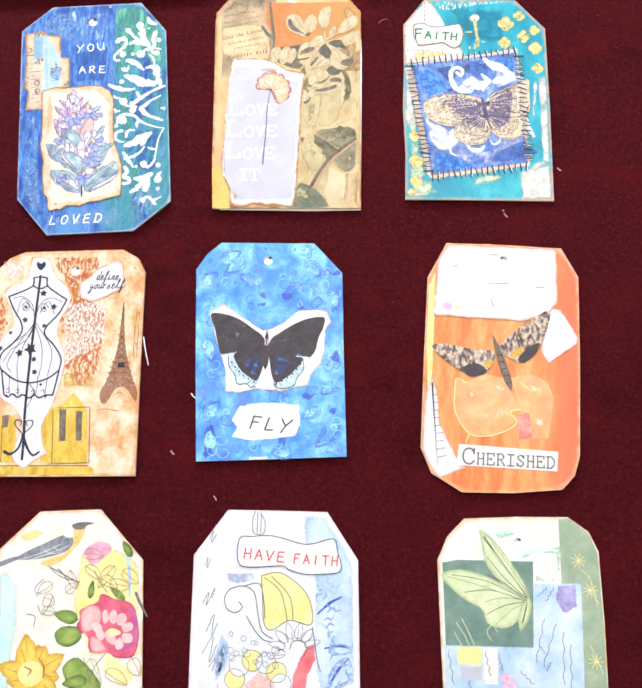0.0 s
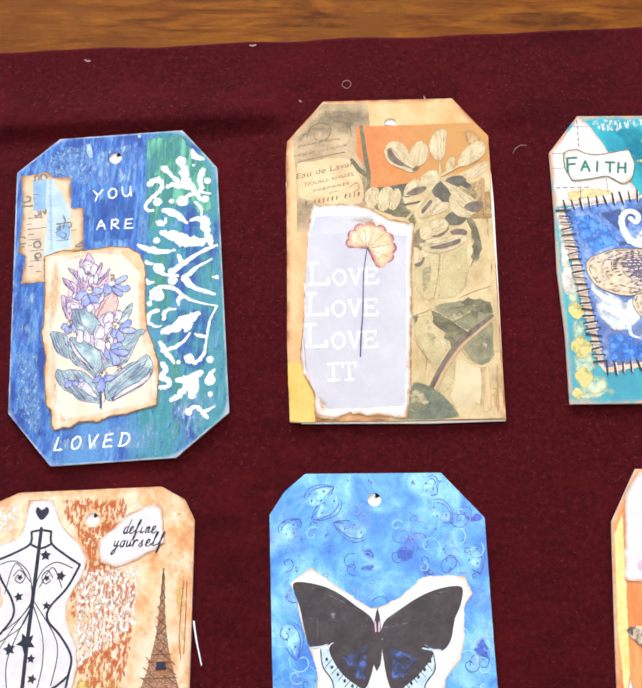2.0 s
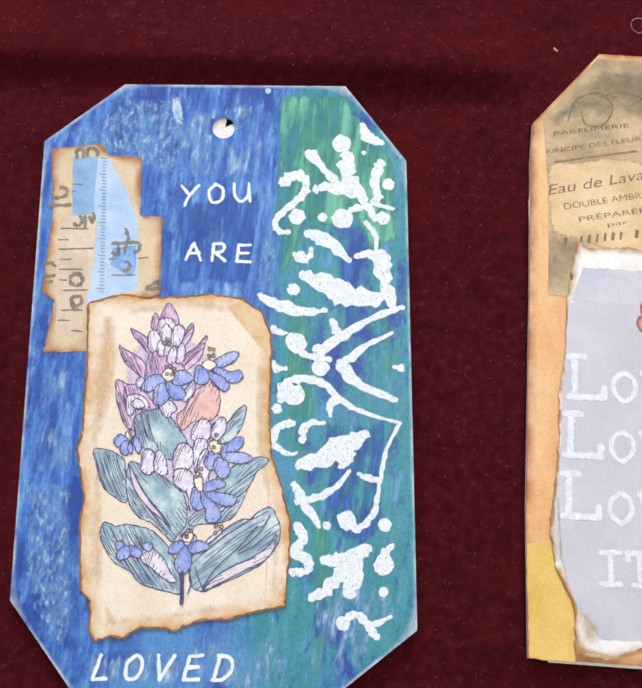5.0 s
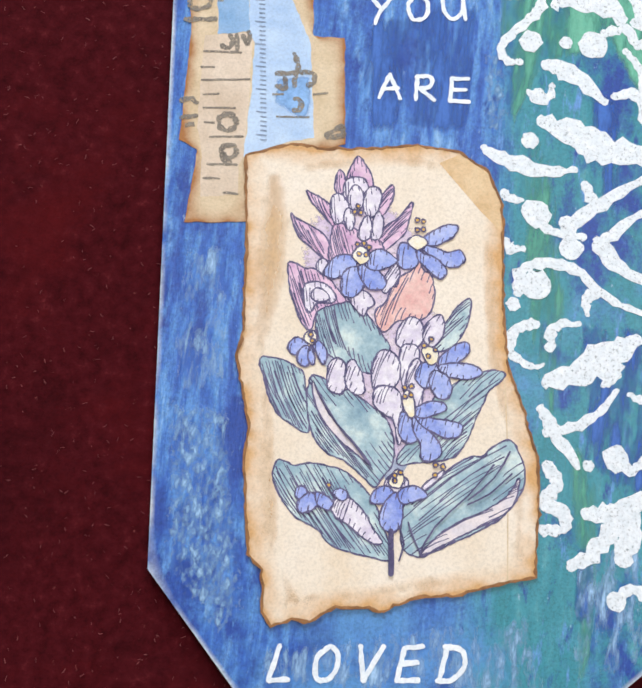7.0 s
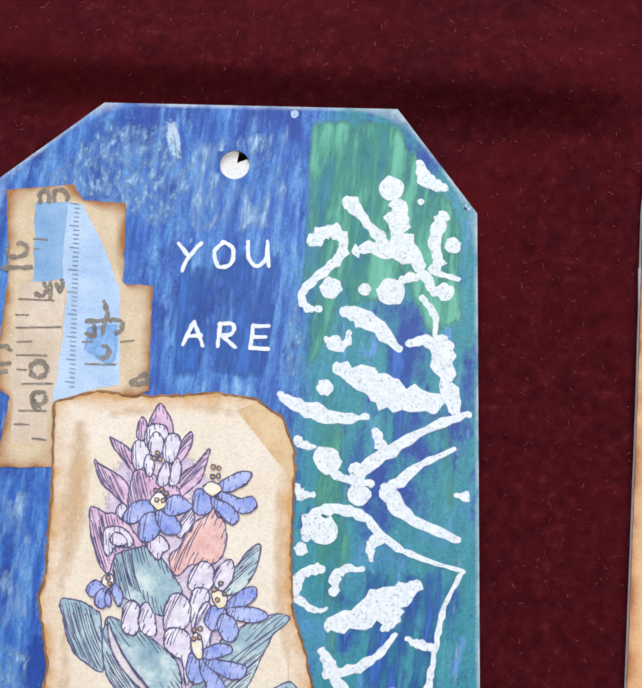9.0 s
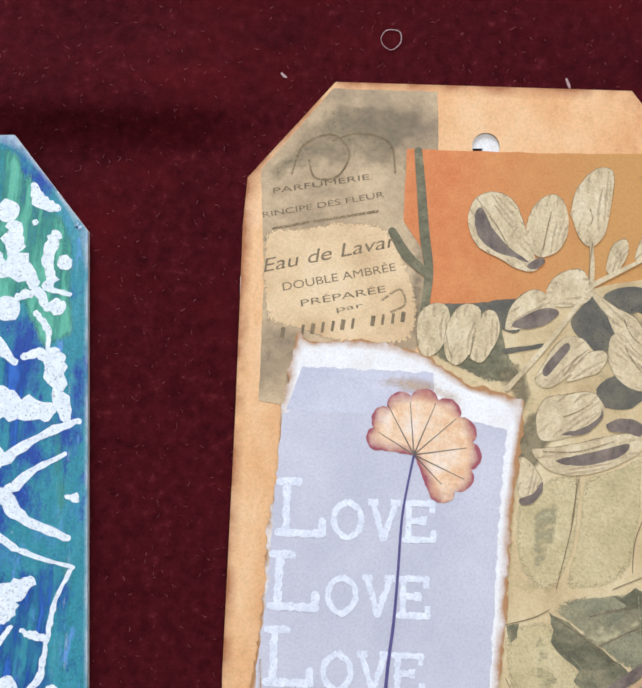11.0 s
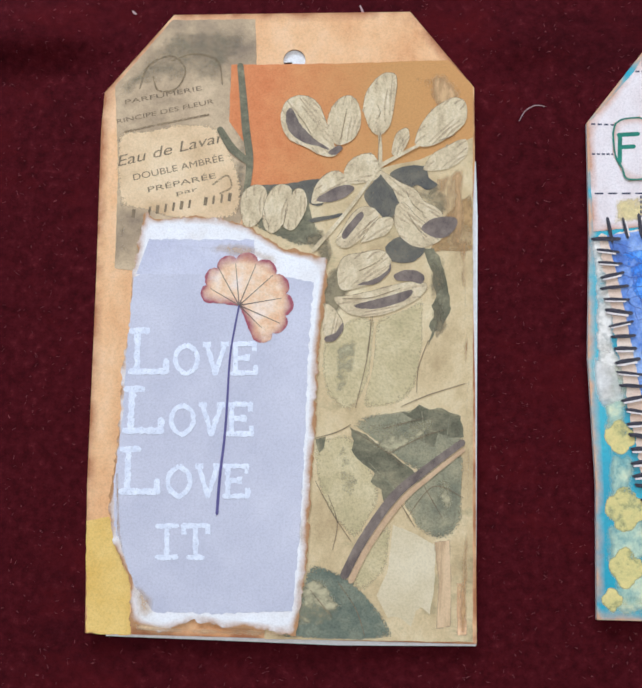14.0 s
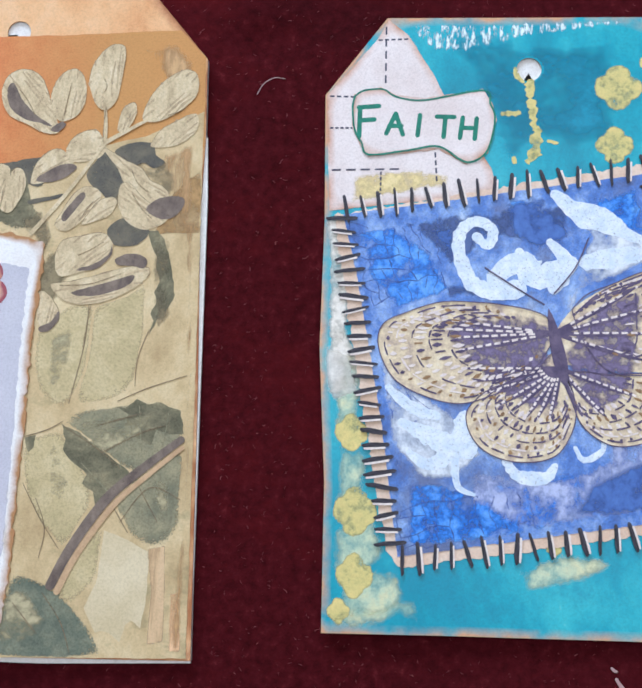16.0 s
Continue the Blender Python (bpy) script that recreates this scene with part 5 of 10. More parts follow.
VELLUM = paint("grey_lilac_vellum", [(0.3, rgb(189, 187, 198)), (0.7, rgb(206, 203, 211))], (60, 60), rough=0.5, bump=0.05)
TORN_WHITE = paint("torn_white_paper", [(0.3, rgb(232, 226, 220)), (0.7, rgb(244, 242, 240))], (200, 200), rough=0.85, bump=0.4, age=(rgb(178, 132, 88), 1.15))
t2 = Tag("brown botanical collage tag with a torn lilac verse paper", [*[(1.3, 127.0), (65.5, 129.5), (83.3, 108.7)], *[(84.2, 88.1), (84.1, 68.4), (86.4, 28.1)], *[(89.0, -34.5)], *[(52.4, -35.9)], *[(-9.1, -38.1)], *[(-11.8, -1.0), (-14.1, 53.9), (-16.2, 94.0)], *[(-16.1, 104.3)]], (*[(35.0, 115.0)][0], 3.0), PEACH, WHITE_CARD, 1.8, 2.6, 215)
bm = bmesh.new()
slab(bm, [(-15.8, 82.5), (84.5, 88.7), (85.5, 73.4), (88.9, -35.1), (54.8, -37.1), (25.1, -37.8), (-3.9, -38.6), (-8.5, -15.8)], t2.up - 0.8, 0.9, t2.origin)
part("under_sheet", bm, WHITE_CARD, t2.ob, "white card edge showing under the tag")
t2.flat("yellow_stain_paper", torn([(-11.2, -10.2), (-5.3, -8.8), (-2.2, -17.7), (1.3, -24.4), (2.6, -37.7), (-8.8, -38.0)], 0.4, 1.2, 3), two("yellow_stained_paper", rgb(216, 172, 78), rgb(234, 200, 118), (60, 60), rough=0.7), 0.05, 0.05)
script = t2.flat("script_paper", torn([(1.0, 125.5), (23.7, 126.3), (24.9, 113.0), (19.3, 112.2), (25.3, 77.5), (22.5, 66.3), (6.2, 55.9), (-4.5, 55.5), (-9.3, 55.9), (-10.6, 82.7), (-13.3, 106.1)], 0.15, 1.2, 4), SCRIPT_PAPER, 0.1, 0.1, "old printed label paper, brown and olive")
DARK_RUB = two("dark_rubbed_ink", rgb(106, 99, 84), rgb(150, 137, 108), (210, 260), detail=10, rough=0.75, fade=True, holes=0.05, soft=0.5)
for k, (pts, soft_) in enumerate((([(-0.6, 126.3), (24.5, 127.1), (25.8, 111.8), (19.4, 110.3), (17.6, 101.3), (6.0, 106.1), (-5.0, 103.2), (-13.4, 97.9), (-14.3, 108.2)], 6), ([(14.3, 112.8), (23.7, 113.3), (26.6, 76.3), (22.5, 66.3), (18.1, 76.1), (19.1, 88.6)], 3.5), ([(-13.6, 97.9), (-9.1, 99.3), (-4.2, 55.5), (-9.4, 55.3)], 3), ([(-6.2, 65.3), (8.9, 68.3), (6.2, 55.3), (-6.0, 54.8)], 4))):
    t2.wash("dark_rubbing", pts, DARK_RUB, 0.103 + 0.003 * k, "dark ink rubbed into the old paper", script, soft=soft_, step=0.8)
t2.flat("orange_paper", torn([(18.0, 113.1), (48.8, 114.4), (76.2, 116.1), (82.9, 109.1), (84.0, 85.6), (53.2, 78.4), (25.3, 77.5), (25.2, 88.8), (18.5, 97.2)], 0.15, 1.2, 5), ORANGE_PAPER, 0.2, 0.1, "terracotta orange paper")
olive = t2.flat("botanical_paper", torn([(25.7, 79.3), (43.4, 81.2), (55.3, 84.7), (69.6, 88.3), (83.4, 94.9), (85.0, 51.6), (88.0, -34.0), (36.5, -36.6), (35.5, 14.1), (22.8, 61.4)], 0.15, 1.2, 6), OLIVE_PAPER, 0.3, 0.1, "olive botanical print paper")
for nm, pts, mat_, z in (
        ("printed_leaf", [(55.2, 17.0), (56.9, 19.6), (61.1, 21.1), (67.5, 21.9), (72.3, 23.3), (78.2, 23.1), (82.5, 21.2), (84.2, 18.3), (83.9, 14.0), (78.8, 10.5), (74.7, 5.9), (69.8, 8.1), (63.8, 12.5), (58.2, 15.9)], SLATE_LEAF, 0.350),
        ("printed_leaf", [(84.1, 13.4), (84.3, -6.1), (80.9, -9.7), (77.6, -9.7), (73.3, -7.9), (72.1, -5.3), (70.7, -2.8), (67.9, -0.9), (72.7, 4.7), (78.8, 10.2)], SLATE_LEAF, 0.353),
        ("printed_tooth_leaf", [(54.9, 17.3), (58.2, 15.9), (63.8, 12.5), (70.2, 8.1), (72.4, 6.1), (68.5, 2.3), (66.7, 0.6), (64.5, -1.3), (63.8, 2.0), (61.0, 3.7), (62.0, 5.9), (58.9, 7.9), (57.5, 9.3), (55.8, 11.3), (56.2, 13.8)], DARK_LEAF, 0.358),
        ("printed_tooth_leaf", [(67.5, 21.8), (69.9, 21.5), (72.3, 23.8), (75.0, 22.7), (78.2, 23.3), (83.0, 21.5), (84.0, 16.1), (80.6, 15.9), (77.4, 16.8), (76.3, 13.0), (72.1, 15.4), (72.6, 17.6), (69.9, 17.4), (70.6, 20.1)], DARK_LEAF, 0.361),
        ("printed_tooth_leaf", [(46.5, 13.7), (49.1, 14.4), (48.8, 11.5), (47.6, 10.3)], DARK_LEAF, 0.364),
        ("printed_leaf", [(46.1, -17.1), (50.6, -17.9), (54.9, -19.1), (59.3, -22.4), (63.7, -26.2), (66.5, -30.1), (69.4, -34.2), (60.1, -35.6), (51.7, -35.9), (39.1, -36.3), (44.0, -30.8), (45.2, -25.5)], DEEP_LEAF, 0.367),
        ("pale_paper_patch", [(67.1, -6.7), (72.7, -8.6), (78.1, -11.2), (78.0, -21.2), (77.2, -28.1), (74.2, -25.8), (72.6, -31.4), (69.1, -28.6), (66.9, -29.6), (63.8, -24.2), (66.3, -18.5)], two("pale_tan_paper", rgb(206, 188, 148), rgb(220, 204, 168), (90, 90), rough=0.75), 0.34),
        ("brown_paper_strip", [(76.7, -9.9), (81.7, -9.2), (82.6, -19.7), (82.9, -31.0), (78.6, -31.9), (78.7, -20.0)], two("tan_strip_paper", rgb(200, 164, 120), rgb(216, 186, 144), (200, 20), rough=0.75, fade=True, holes=0.05, soft=0.25, detail=9), 0.345),
        ("orange_stain", [(82.8, -19.5), (86.1, -19.2), (87.0, -32.9), (83.7, -33.1)], two("orange_stain_wash", rgb(228, 176, 126), rgb(238, 200, 156), (90, 40), rough=0.75, fade=True, holes=0.05, soft=0.25), 0.36),
        ("brown_paper_strip", [(73.0, 63.2), (85.0, 63.9), (84.2, 80.7), (80.7, 78.1), (75.0, 71.8)], two("brown_patch_paper", rgb(160, 126, 80), rgb(186, 150, 98), (90, 90), rough=0.75, fade=True, holes=0.05, soft=0.25), 0.345),
        ("printed_tooth_leaf", [(71.7, 64.4), (74.2, 64.6), (76.0, 62.5), (77.4, 59.1), (79.0, 52.2), (79.3, 47.9), (77.6, 44.8), (75.6, 42.6), (74.1, 39.1), (74.8, 42.5), (73.9, 44.2), (75.4, 46.9), (74.5, 49.4), (75.6, 52.0), (74.4, 55.4), (74.5, 58.1), (73.1, 60.6)], DARK_LEAF, 0.371),
        ("printed_leaf", [(47.0, 39.3), (54.9, 46.2), (60.2, 45.9), (59.8, 31.6), (56.7, 23.2), (55.1, 20.3), (49.0, 24.1), (46.9, 31.0)], GHOST_LEAF, 0.335),
        ("printed_leaf", [(60.2, 45.9), (69.0, 48.6), (72.3, 52.3), (72.8, 41.6), (71.6, 29.8), (70.0, 25.0), (64.3, 23.0), (57.4, 21.5), (59.8, 31.6)], GHOST_LEAF, 0.337),
        ("printed_leaf", [(46.1, 13.4), (55.3, 16.2), (61.7, 6.1), (63.7, -0.6), (58.0, -11.7), (51.9, -5.8), (47.0, 3.1)], GHOST_LEAF, 0.332),
        ("printed_leaf", [(56.1, -19.1), (60.2, -11.0), (66.9, -6.1), (66.3, -17.4), (60.9, -23.8), (57.4, -22.4)], GHOST_LEAF, 0.333),
        ("printed_leaf", [(25.2, 79.4), (42.2, 81.2), (41.5, 71.9), (46.7, 65.9), (39.6, 63.2), (32.1, 66.6), (25.9, 68.9)], DARK_LEAF, 0.33),
        ("printed_shadow_leaf", [(57.8, 82.3), (63.8, 83.7), (72.0, 86.7), (73.4, 82.8), (69.9, 80.2), (65.1, 81.3), (65.4, 75.1), (61.9, 72.6), (57.0, 74.9)], MAUVE, 0.35)):
    if nm == "printed_tooth_leaf":
        t2.flat("printed_leaf", torn(pts, 0.35, 1.0, len(pts)), mat_, z, 0.02, parent=olive)
        continue
    if nm in ("orange_stain", "brown_paper_strip"):
        t2.wash(nm, pts, mat_, z, "brown stain along the edge", olive, soft=0.5, step=0.5)
        continue
    t2.flat(nm, torn(pts, 0.9 if nm == "printed_leaf" else 0.25, 1.3, len(pts)), mat_, z, 0.02, parent=olive, rim=0.9)
DARK_SLATE = two("dark_slate_shadow_print", rgb(84, 82, 76), rgb(118, 110, 92), (220, 220), detail=8, rough=0.75, worn=0.4)
pressed = []


def petal(material, pts):
    """One soft printed petal with a shaded lower half, each a hair above the one before."""
    k = len(pressed)
    mx, my = sum(q[0] for q in pts) / len(pts), sum(q[1] for q in pts) / len(pts)
    pts = [(mx + 1.1 * (x - mx), my + 1.1 * (y - my)) for x, y in pts]
    out = torn(spline(pts, True, 3), 0.22, 0.8, k)
    pressed.append(t2.flat("printed_petal", out, material, 0.41 + 0.004 * k, 0.02, parent=olive))
    if material is PALE_PETAL:
        far = max(((Vector(a) - Vector(b)).length, a, b) for a in pts for b in pts)
        angle = math.degrees(math.atan2(far[2][1] - far[1][1], far[2][0] - far[1][0]))
        t2.lines("petal_print", hatch(out, angle % 180, 1.0, -0.3, k), (0.2, 0.62, 0.2), PETAL_SHADE, 0.4114 + 0.004 * k, parent=olive, thick=0.005, ragged=0.6, rise=0.00001)
        t2.lines("petal_edge", [closed_line(out)[: len(out) // 2]], (0.1, 0.2, 0.1), SEPIA, 0.4118 + 0.004 * k, parent=olive, ragged=1.0, smooth=False, thick=0.005, rise=0.00001)


petal(DARK_SLATE, [(26.0, 79.4), (35.5, 80.4), (43.4, 81.9), (45.3, 79.5), (44.1, 75.4), (41.1, 75.7), (39.9, 78.3), (36.5, 78.9), (29.6, 78.5)])
petal(DARK_SLATE, [(62.6, 83.9), (65.5, 85.9), (71.0, 86.3), (72.0, 83.5), (74.2, 81.8), (71.7, 80.4), (69.5, 81.6), (67.4, 81.0), (64.8, 82.7)])
petal(DARK_SLATE, [(56.0, 78.2), (58.0, 81.5), (59.6, 83.8), (62.2, 82.1), (64.9, 79.6), (64.3, 75.1), (61.9, 72.3), (59.7, 74.0), (57.4, 75.6)])
petal(DARK_SLATE, [(42.2, 71.3), (46.5, 72.2), (49.7, 73.0), (49.5, 72.2), (46.5, 71.3), (42.7, 70.4)])
petal(DARK_SLATE, [(62.3, 64.4), (65.6, 67.2), (69.0, 66.5), (71.7, 64.4), (69.3, 61.3), (64.2, 61.0)])
petal(PALE_PETAL, [(33.0, 99.3), (34.1, 102.6), (37.1, 104.3), (40.2, 103.7), (42.5, 101.6), (44.0, 98.0), (46.1, 93.0), (47.1, 89.5), (43.7, 89.3), (39.2, 91.4), (35.6, 93.0), (33.5, 96.1)])
petal(MAUVE, [(34.1, 99.3), (35.5, 100.8), (37.5, 97.2), (40.8, 93.7), (45.3, 90.7), (41.8, 91.5), (37.8, 92.7), (35.0, 95.3)])
petal(PALE_PETAL, [(45.3, 98.5), (46.8, 102.7), (49.7, 104.8), (52.0, 103.8), (53.3, 100.2), (53.2, 96.6), (51.3, 93.3), (47.8, 92.2), (46.0, 94.9)])
petal(MAUVE, [(45.7, 89.4), (47.9, 91.3), (49.2, 90.7), (47.6, 89.0)])
petal(PALE_PETAL, [(54.6, 102.6), (55.3, 106.3), (57.3, 109.6), (59.8, 111.3), (62.1, 110.7), (62.5, 107.5), (62.0, 102.9), (61.4, 98.3), (59.4, 95.7), (57.2, 96.1), (55.4, 99.4)])
petal(PALE_PETAL, [(71.4, 86.6), (73.4, 89.8), (77.2, 92.3), (81.0, 93.8), (81.6, 90.2), (78.3, 86.9), (74.9, 85.9), (71.9, 85.7)])
petal(PALE_PETAL, [(68.9, 94.1), (70.1, 97.8), (72.5, 101.5), (75.4, 103.9), (78.3, 105.0), (80.6, 103.7), (81.0, 99.7), (78.7, 96.4), (75.4, 94.0), (72.0, 92.5), (69.4, 92.8)])
petal(PALE_PETAL, [(62.6, 92.0), (63.5, 95.2), (65.4, 96.5), (66.4, 95.8), (66.4, 93.1), (64.4, 89.8), (62.7, 89.8)])
petal(PALE_PETAL, [(42.3, 76.6), (43.3, 80.7), (45.8, 83.5), (48.3, 84.1), (50.6, 82.9), (52.7, 83.4), (51.2, 80.2), (48.7, 78.3), (45.8, 76.4), (43.0, 75.8)])
petal(MAUVE, [(43.6, 76.5), (45.2, 78.1), (48.6, 80.1), (51.6, 80.5), (52.5, 79.4), (49.6, 77.0), (46.2, 76.1)])
petal(PALE_PETAL, [(50.5, 84.7), (52.0, 87.4), (54.5, 88.9), (57.1, 89.0), (58.5, 87.3), (59.5, 85.1), (58.3, 82.8), (55.4, 81.8), (52.8, 81.6), (51.0, 82.9)])
petal(PALE_PETAL, [(60.0, 84.2), (62.2, 83.4), (65.7, 81.4), (69.2, 79.8), (71.0, 77.2), (73.7, 76.0), (75.5, 73.9), (72.1, 71.9), (68.3, 73.1), (65.5, 76.0), (63.7, 79.5)])
petal(PALE_PETAL, [(64.7, 75.1), (66.8, 75.7), (69.6, 72.7), (73.1, 70.2), (75.7, 67.7), (73.3, 65.8), (69.9, 65.2), (66.4, 67.2), (64.5, 70.7)])
petal(MAUVE, [(71.4, 69.7), (73.4, 72.0), (76.3, 72.9), (79.3, 72.8), (79.8, 71.0), (77.8, 68.3), (74.9, 67.7)])
petal(PALE_PETAL, [(49.4, 65.5), (50.9, 69.1), (52.9, 72.7), (55.3, 74.6), (57.9, 74.3), (59.3, 72.6), (57.8, 69.4), (55.4, 66.7), (52.1, 64.3)])
petal(MAUVE, [(50.6, 67.7), (53.0, 71.4), (55.0, 73.3), (55.5, 72.0), (53.5, 69.2), (51.5, 66.5)])
petal(PALE_PETAL, [(55.8, 65.8), (57.8, 69.4), (59.8, 71.7), (62.3, 72.3), (63.4, 71.1), (62.1, 68.3), (59.2, 66.9)])
petal(PALE_PETAL, [(50.3, 50.6), (53.7, 51.2), (58.7, 52.4), (63.7, 54.0), (67.9, 55.1), (71.7, 54.9), (71.4, 52.7), (68.1, 49.9), (63.2, 47.4), (58.2, 46.3), (53.9, 46.9), (51.7, 48.5)])
petal(MAUVE, [(55.1, 48.7), (59.7, 50.3), (64.7, 51.9), (68.6, 53.2), (68.1, 51.2), (64.0, 49.2), (58.9, 48.1)])
petal(PALE_PETAL, [(50.3, 57.6), (51.8, 61.2), (55.6, 62.3), (59.8, 63.2), (62.0, 62.2), (63.0, 60.0), (61.0, 57.3), (57.7, 54.9), (54.4, 53.5), (51.4, 53.3)])
petal(MAUVE, [(55.6, 54.4), (59.4, 55.9), (62.5, 58.1), (63.0, 60.0), (63.3, 58.3), (61.5, 56.0), (59.4, 54.6)])
petal(MAUVE, [(64.8, 57.1), (67.3, 58.4), (70.3, 58.3), (72.0, 56.9), (71.2, 55.3), (68.7, 55.8), (65.7, 55.8)])
petal(PALE_PETAL, [(46.7, 47.8), (48.8, 47.9), (50.6, 45.9), (51.6, 43.8), (50.0, 41.5), (47.5, 40.9)])
petal(MAUVE, [(47.6, 40.1), (50.0, 41.3), (51.6, 43.8), (51.8, 42.0), (50.1, 39.4), (48.0, 39.1)])
petal(PALE_PETAL, [(24.6, 69.5), (23.4, 73.9), (24.0, 77.5), (26.5, 79.4), (29.1, 78.7), (29.8, 75.1), (28.8, 71.5), (26.8, 69.1)])
petal(PALE_PETAL, [(34.9, 70.0), (36.3, 75.4), (37.4, 78.6), (39.6, 78.3), (40.5, 74.8), (39.2, 71.1), (37.2, 68.4)])
petal(PALE_PETAL, [(29.8, 69.7), (29.8, 75.1), (31.7, 78.8), (33.8, 79.8), (36.1, 78.6), (35.9, 74.5), (34.5, 70.0), (32.1, 67.6)])
t2.lines("petal_print", [[(59.1, 95.5), (58.8, 90.9), (59.0, 86.4)], [(58.1, 102.7), (58.8, 100.9), (58.3, 99.3)], [(74.6, 93.7), (76.9, 94.5), (78.9, 95.7)], [(36.9, 99.5), (38.8, 97.3), (41.3, 93.3)], [(49.9, 101.4), (49.3, 97.7), (48.7, 93.2)], [(55.4, 57.9), (58.3, 59.3), (61.2, 61.3)], [(51.6, 50.3), (58.8, 50.9), (66.3, 53.7)], [(59.5, 45.9), (58.9, 40.7), (58.4, 35.6)], [(29.5, 73.3), (30.1, 70.7), (31.1, 68.5)], [(35.1, 73.6), (35.1, 70.9), (34.6, 68.2)], [(57.7, 71.2), (55.7, 68.0), (54.9, 66.6)], [(66.6, 79.7), (68.5, 76.2), (71.2, 74.1)], [(67.4, 73.5), (69.7, 70.1), (72.4, 67.6)]], 0.26, SEPIA, 0.56, parent=olive)
BROWN_RUB = two("brown_rubbed_stain", rgb(176, 138, 92), rgb(206, 168, 118), (150, 40), detail=10, rough=0.75, fade=True, holes=0.22, soft=0.22)
SHADOW_RUB = two("grey_shadow_print", rgb(104, 96, 76), rgb(146, 132, 100), (120, 120), detail=10, rough=0.75, fade=True, holes=0.26, soft=0.22)
LIGHT_RUB = two("pale_leaf_light_print", rgb(150, 144, 112), rgb(190, 178, 140), (160, 200), detail=10, rough=0.75, fade=True, holes=0.34, soft=0.2)
for k, (pts, mat_, soft_) in enumerate((
        ([(78.2, 68.2), (85.3, 70.9), (87.5, 16.6), (88.4, -34.5), (82.3, -34.8), (83.1, 16.3)], BROWN_RUB, 3), ([(58.7, 113.9), (76.2, 115.8), (83.4, 108.1), (83.6, 96.8), (71.4, 100.2)], BROWN_RUB, 5), ([(70.9, 85.2), (84.1, 90.6), (84.9, 61.2), (75.4, 62.1)], BROWN_RUB, 4), ([(45.7, 62.2), (58.7, 63.9), (54.8, 48.0), (48.1, 40.6), (42.8, 50.0)], SHADOW_RUB, 4),
        ([(55.3, 84.7), (74.4, 86.6), (80.7, 79.3), (77.8, 63.4), (65.9, 62.9), (55.9, 72.4)], SHADOW_RUB, 4), ([(70.5, 68.0), (80.1, 64.7), (81.5, 42.0), (74.2, 36.9), (71.2, 51.1)], SHADOW_RUB, 3.5), ([(37.0, 66.8), (46.3, 72.0), (51.6, 62.4), (47.3, 55.0)], SHADOW_RUB, 3), ([(56.3, 19.2), (67.8, 22.6), (79.5, 21.4), (76.3, 14.9), (66.2, 8.6), (59.1, 10.6)], LIGHT_RUB, 3), ([(74.4, 5.6), (83.9, 10.6), (83.8, -0.7), (79.6, -8.8)], LIGHT_RUB, 3),
        ([(42.3, -19.8), (51.5, -19.3), (58.8, -27.8), (52.4, -34.8), (43.2, -34.3)], LIGHT_RUB, 3), ([(49.6, 13.6), (55.4, 15.0), (60.6, 3.8), (57.6, -5.5), (51.5, 1.0)], LIGHT_RUB, 3), ([(48.2, 38.2), (57.4, 44.5), (58.0, 32.7), (53.8, 23.1), (48.9, 26.4)], LIGHT_RUB, 3))):
    t2.wash("print_shading", pts, mat_, 0.374 + 0.001 * k, "soft printed shading", olive, soft=soft_, step=0.8)
t2.lines("leaf_vein", [[(69.9, 7.4), (68.2, 14.5), (64.5, 19.5)], [(74.2, 10.2), (73.9, 15.9), (73.1, 22.2)], [(78.7, 12.1), (79.7, 16.2), (80.1, 20.8)], [(67.6, 1.8), (65.2, 4.0), (60.4, 8.4)], [(73.2, 5.5), (78.0, 1.2), (81.2, -6.5)], [(68.9, 0.2), (72.5, -3.6), (74.9, -7.4)]], (0.26, 0.2, 0.12), SLATE_LEAF, 0.43, parent=olive, each=True)
t2.lines("printed_stem", [[(43.2, 62.9), (51.1, 73.2), (59.4, 85.8)], [(59.4, 86.1), (59.3, 90.8), (58.8, 95.6)], [(59.5, 86.3), (64.7, 89.5), (69.6, 92.4)]], (1.2, 1.0, 0.6), PALE_PETAL, 0.52, parent=olive)
t2.lines("printed_twig", [[(20.5, 112.9), (21.7, 105.2), (23.2, 95.1), (24.8, 86.3), (24.4, 77.5)], [(16.2, 94.9), (19.9, 89.7), (24.3, 86.3)]], (1.6, 2.2, 1.6), DARK_LEAF, 0.33, parent=script)
t2.lines("vein_print", [[(59.0, 46.0), (58.7, 36.3), (56.2, 22.1)], [(46.3, 13.9), (51.8, 15.8), (55.2, 17.9)], [(67.8, 23.1), (74.6, 26.4), (83.8, 29.8)], [(55.3, 16.8), (63.7, 12.0), (69.9, 7.4)], [(70.5, -4.8), (76.8, 3.4), (84.3, 1.0)], [(74.0, 40.5), (71.8, 33.3), (71.6, 26.8)],
                        [(47.0, 3.1), (51.8, -4.7), (56.8, -11.4)], [(50.4, -0.2), (53.1, -6.9), (52.3, -13.7)], [(63.4, 17.2), (73.7, 20.5)], [(64.9, 10.9), (73.9, 15.9), (79.6, 17.9)], [(74.5, 3.3), (79.4, -4.4)], [(68.9, -1.5), (72.6, -7.0)], [(53.9, -21.4), (58.8, -27.8), (61.4, -34.3)], [(47.2, -24.0), (53.3, -30.4)]], (0.12, 0.22, 0.1), SCRIPT_INK, 0.42, parent=olive)
t2.lines("thick_stem", [[(55.6, -19.8), (59.8, -10.8), (67.2, 0.5), (75.2, 7.9), (83.6, 14.8)]], (2.2, 2.4, 1.6), MAUVE, 0.5, parent=olive)
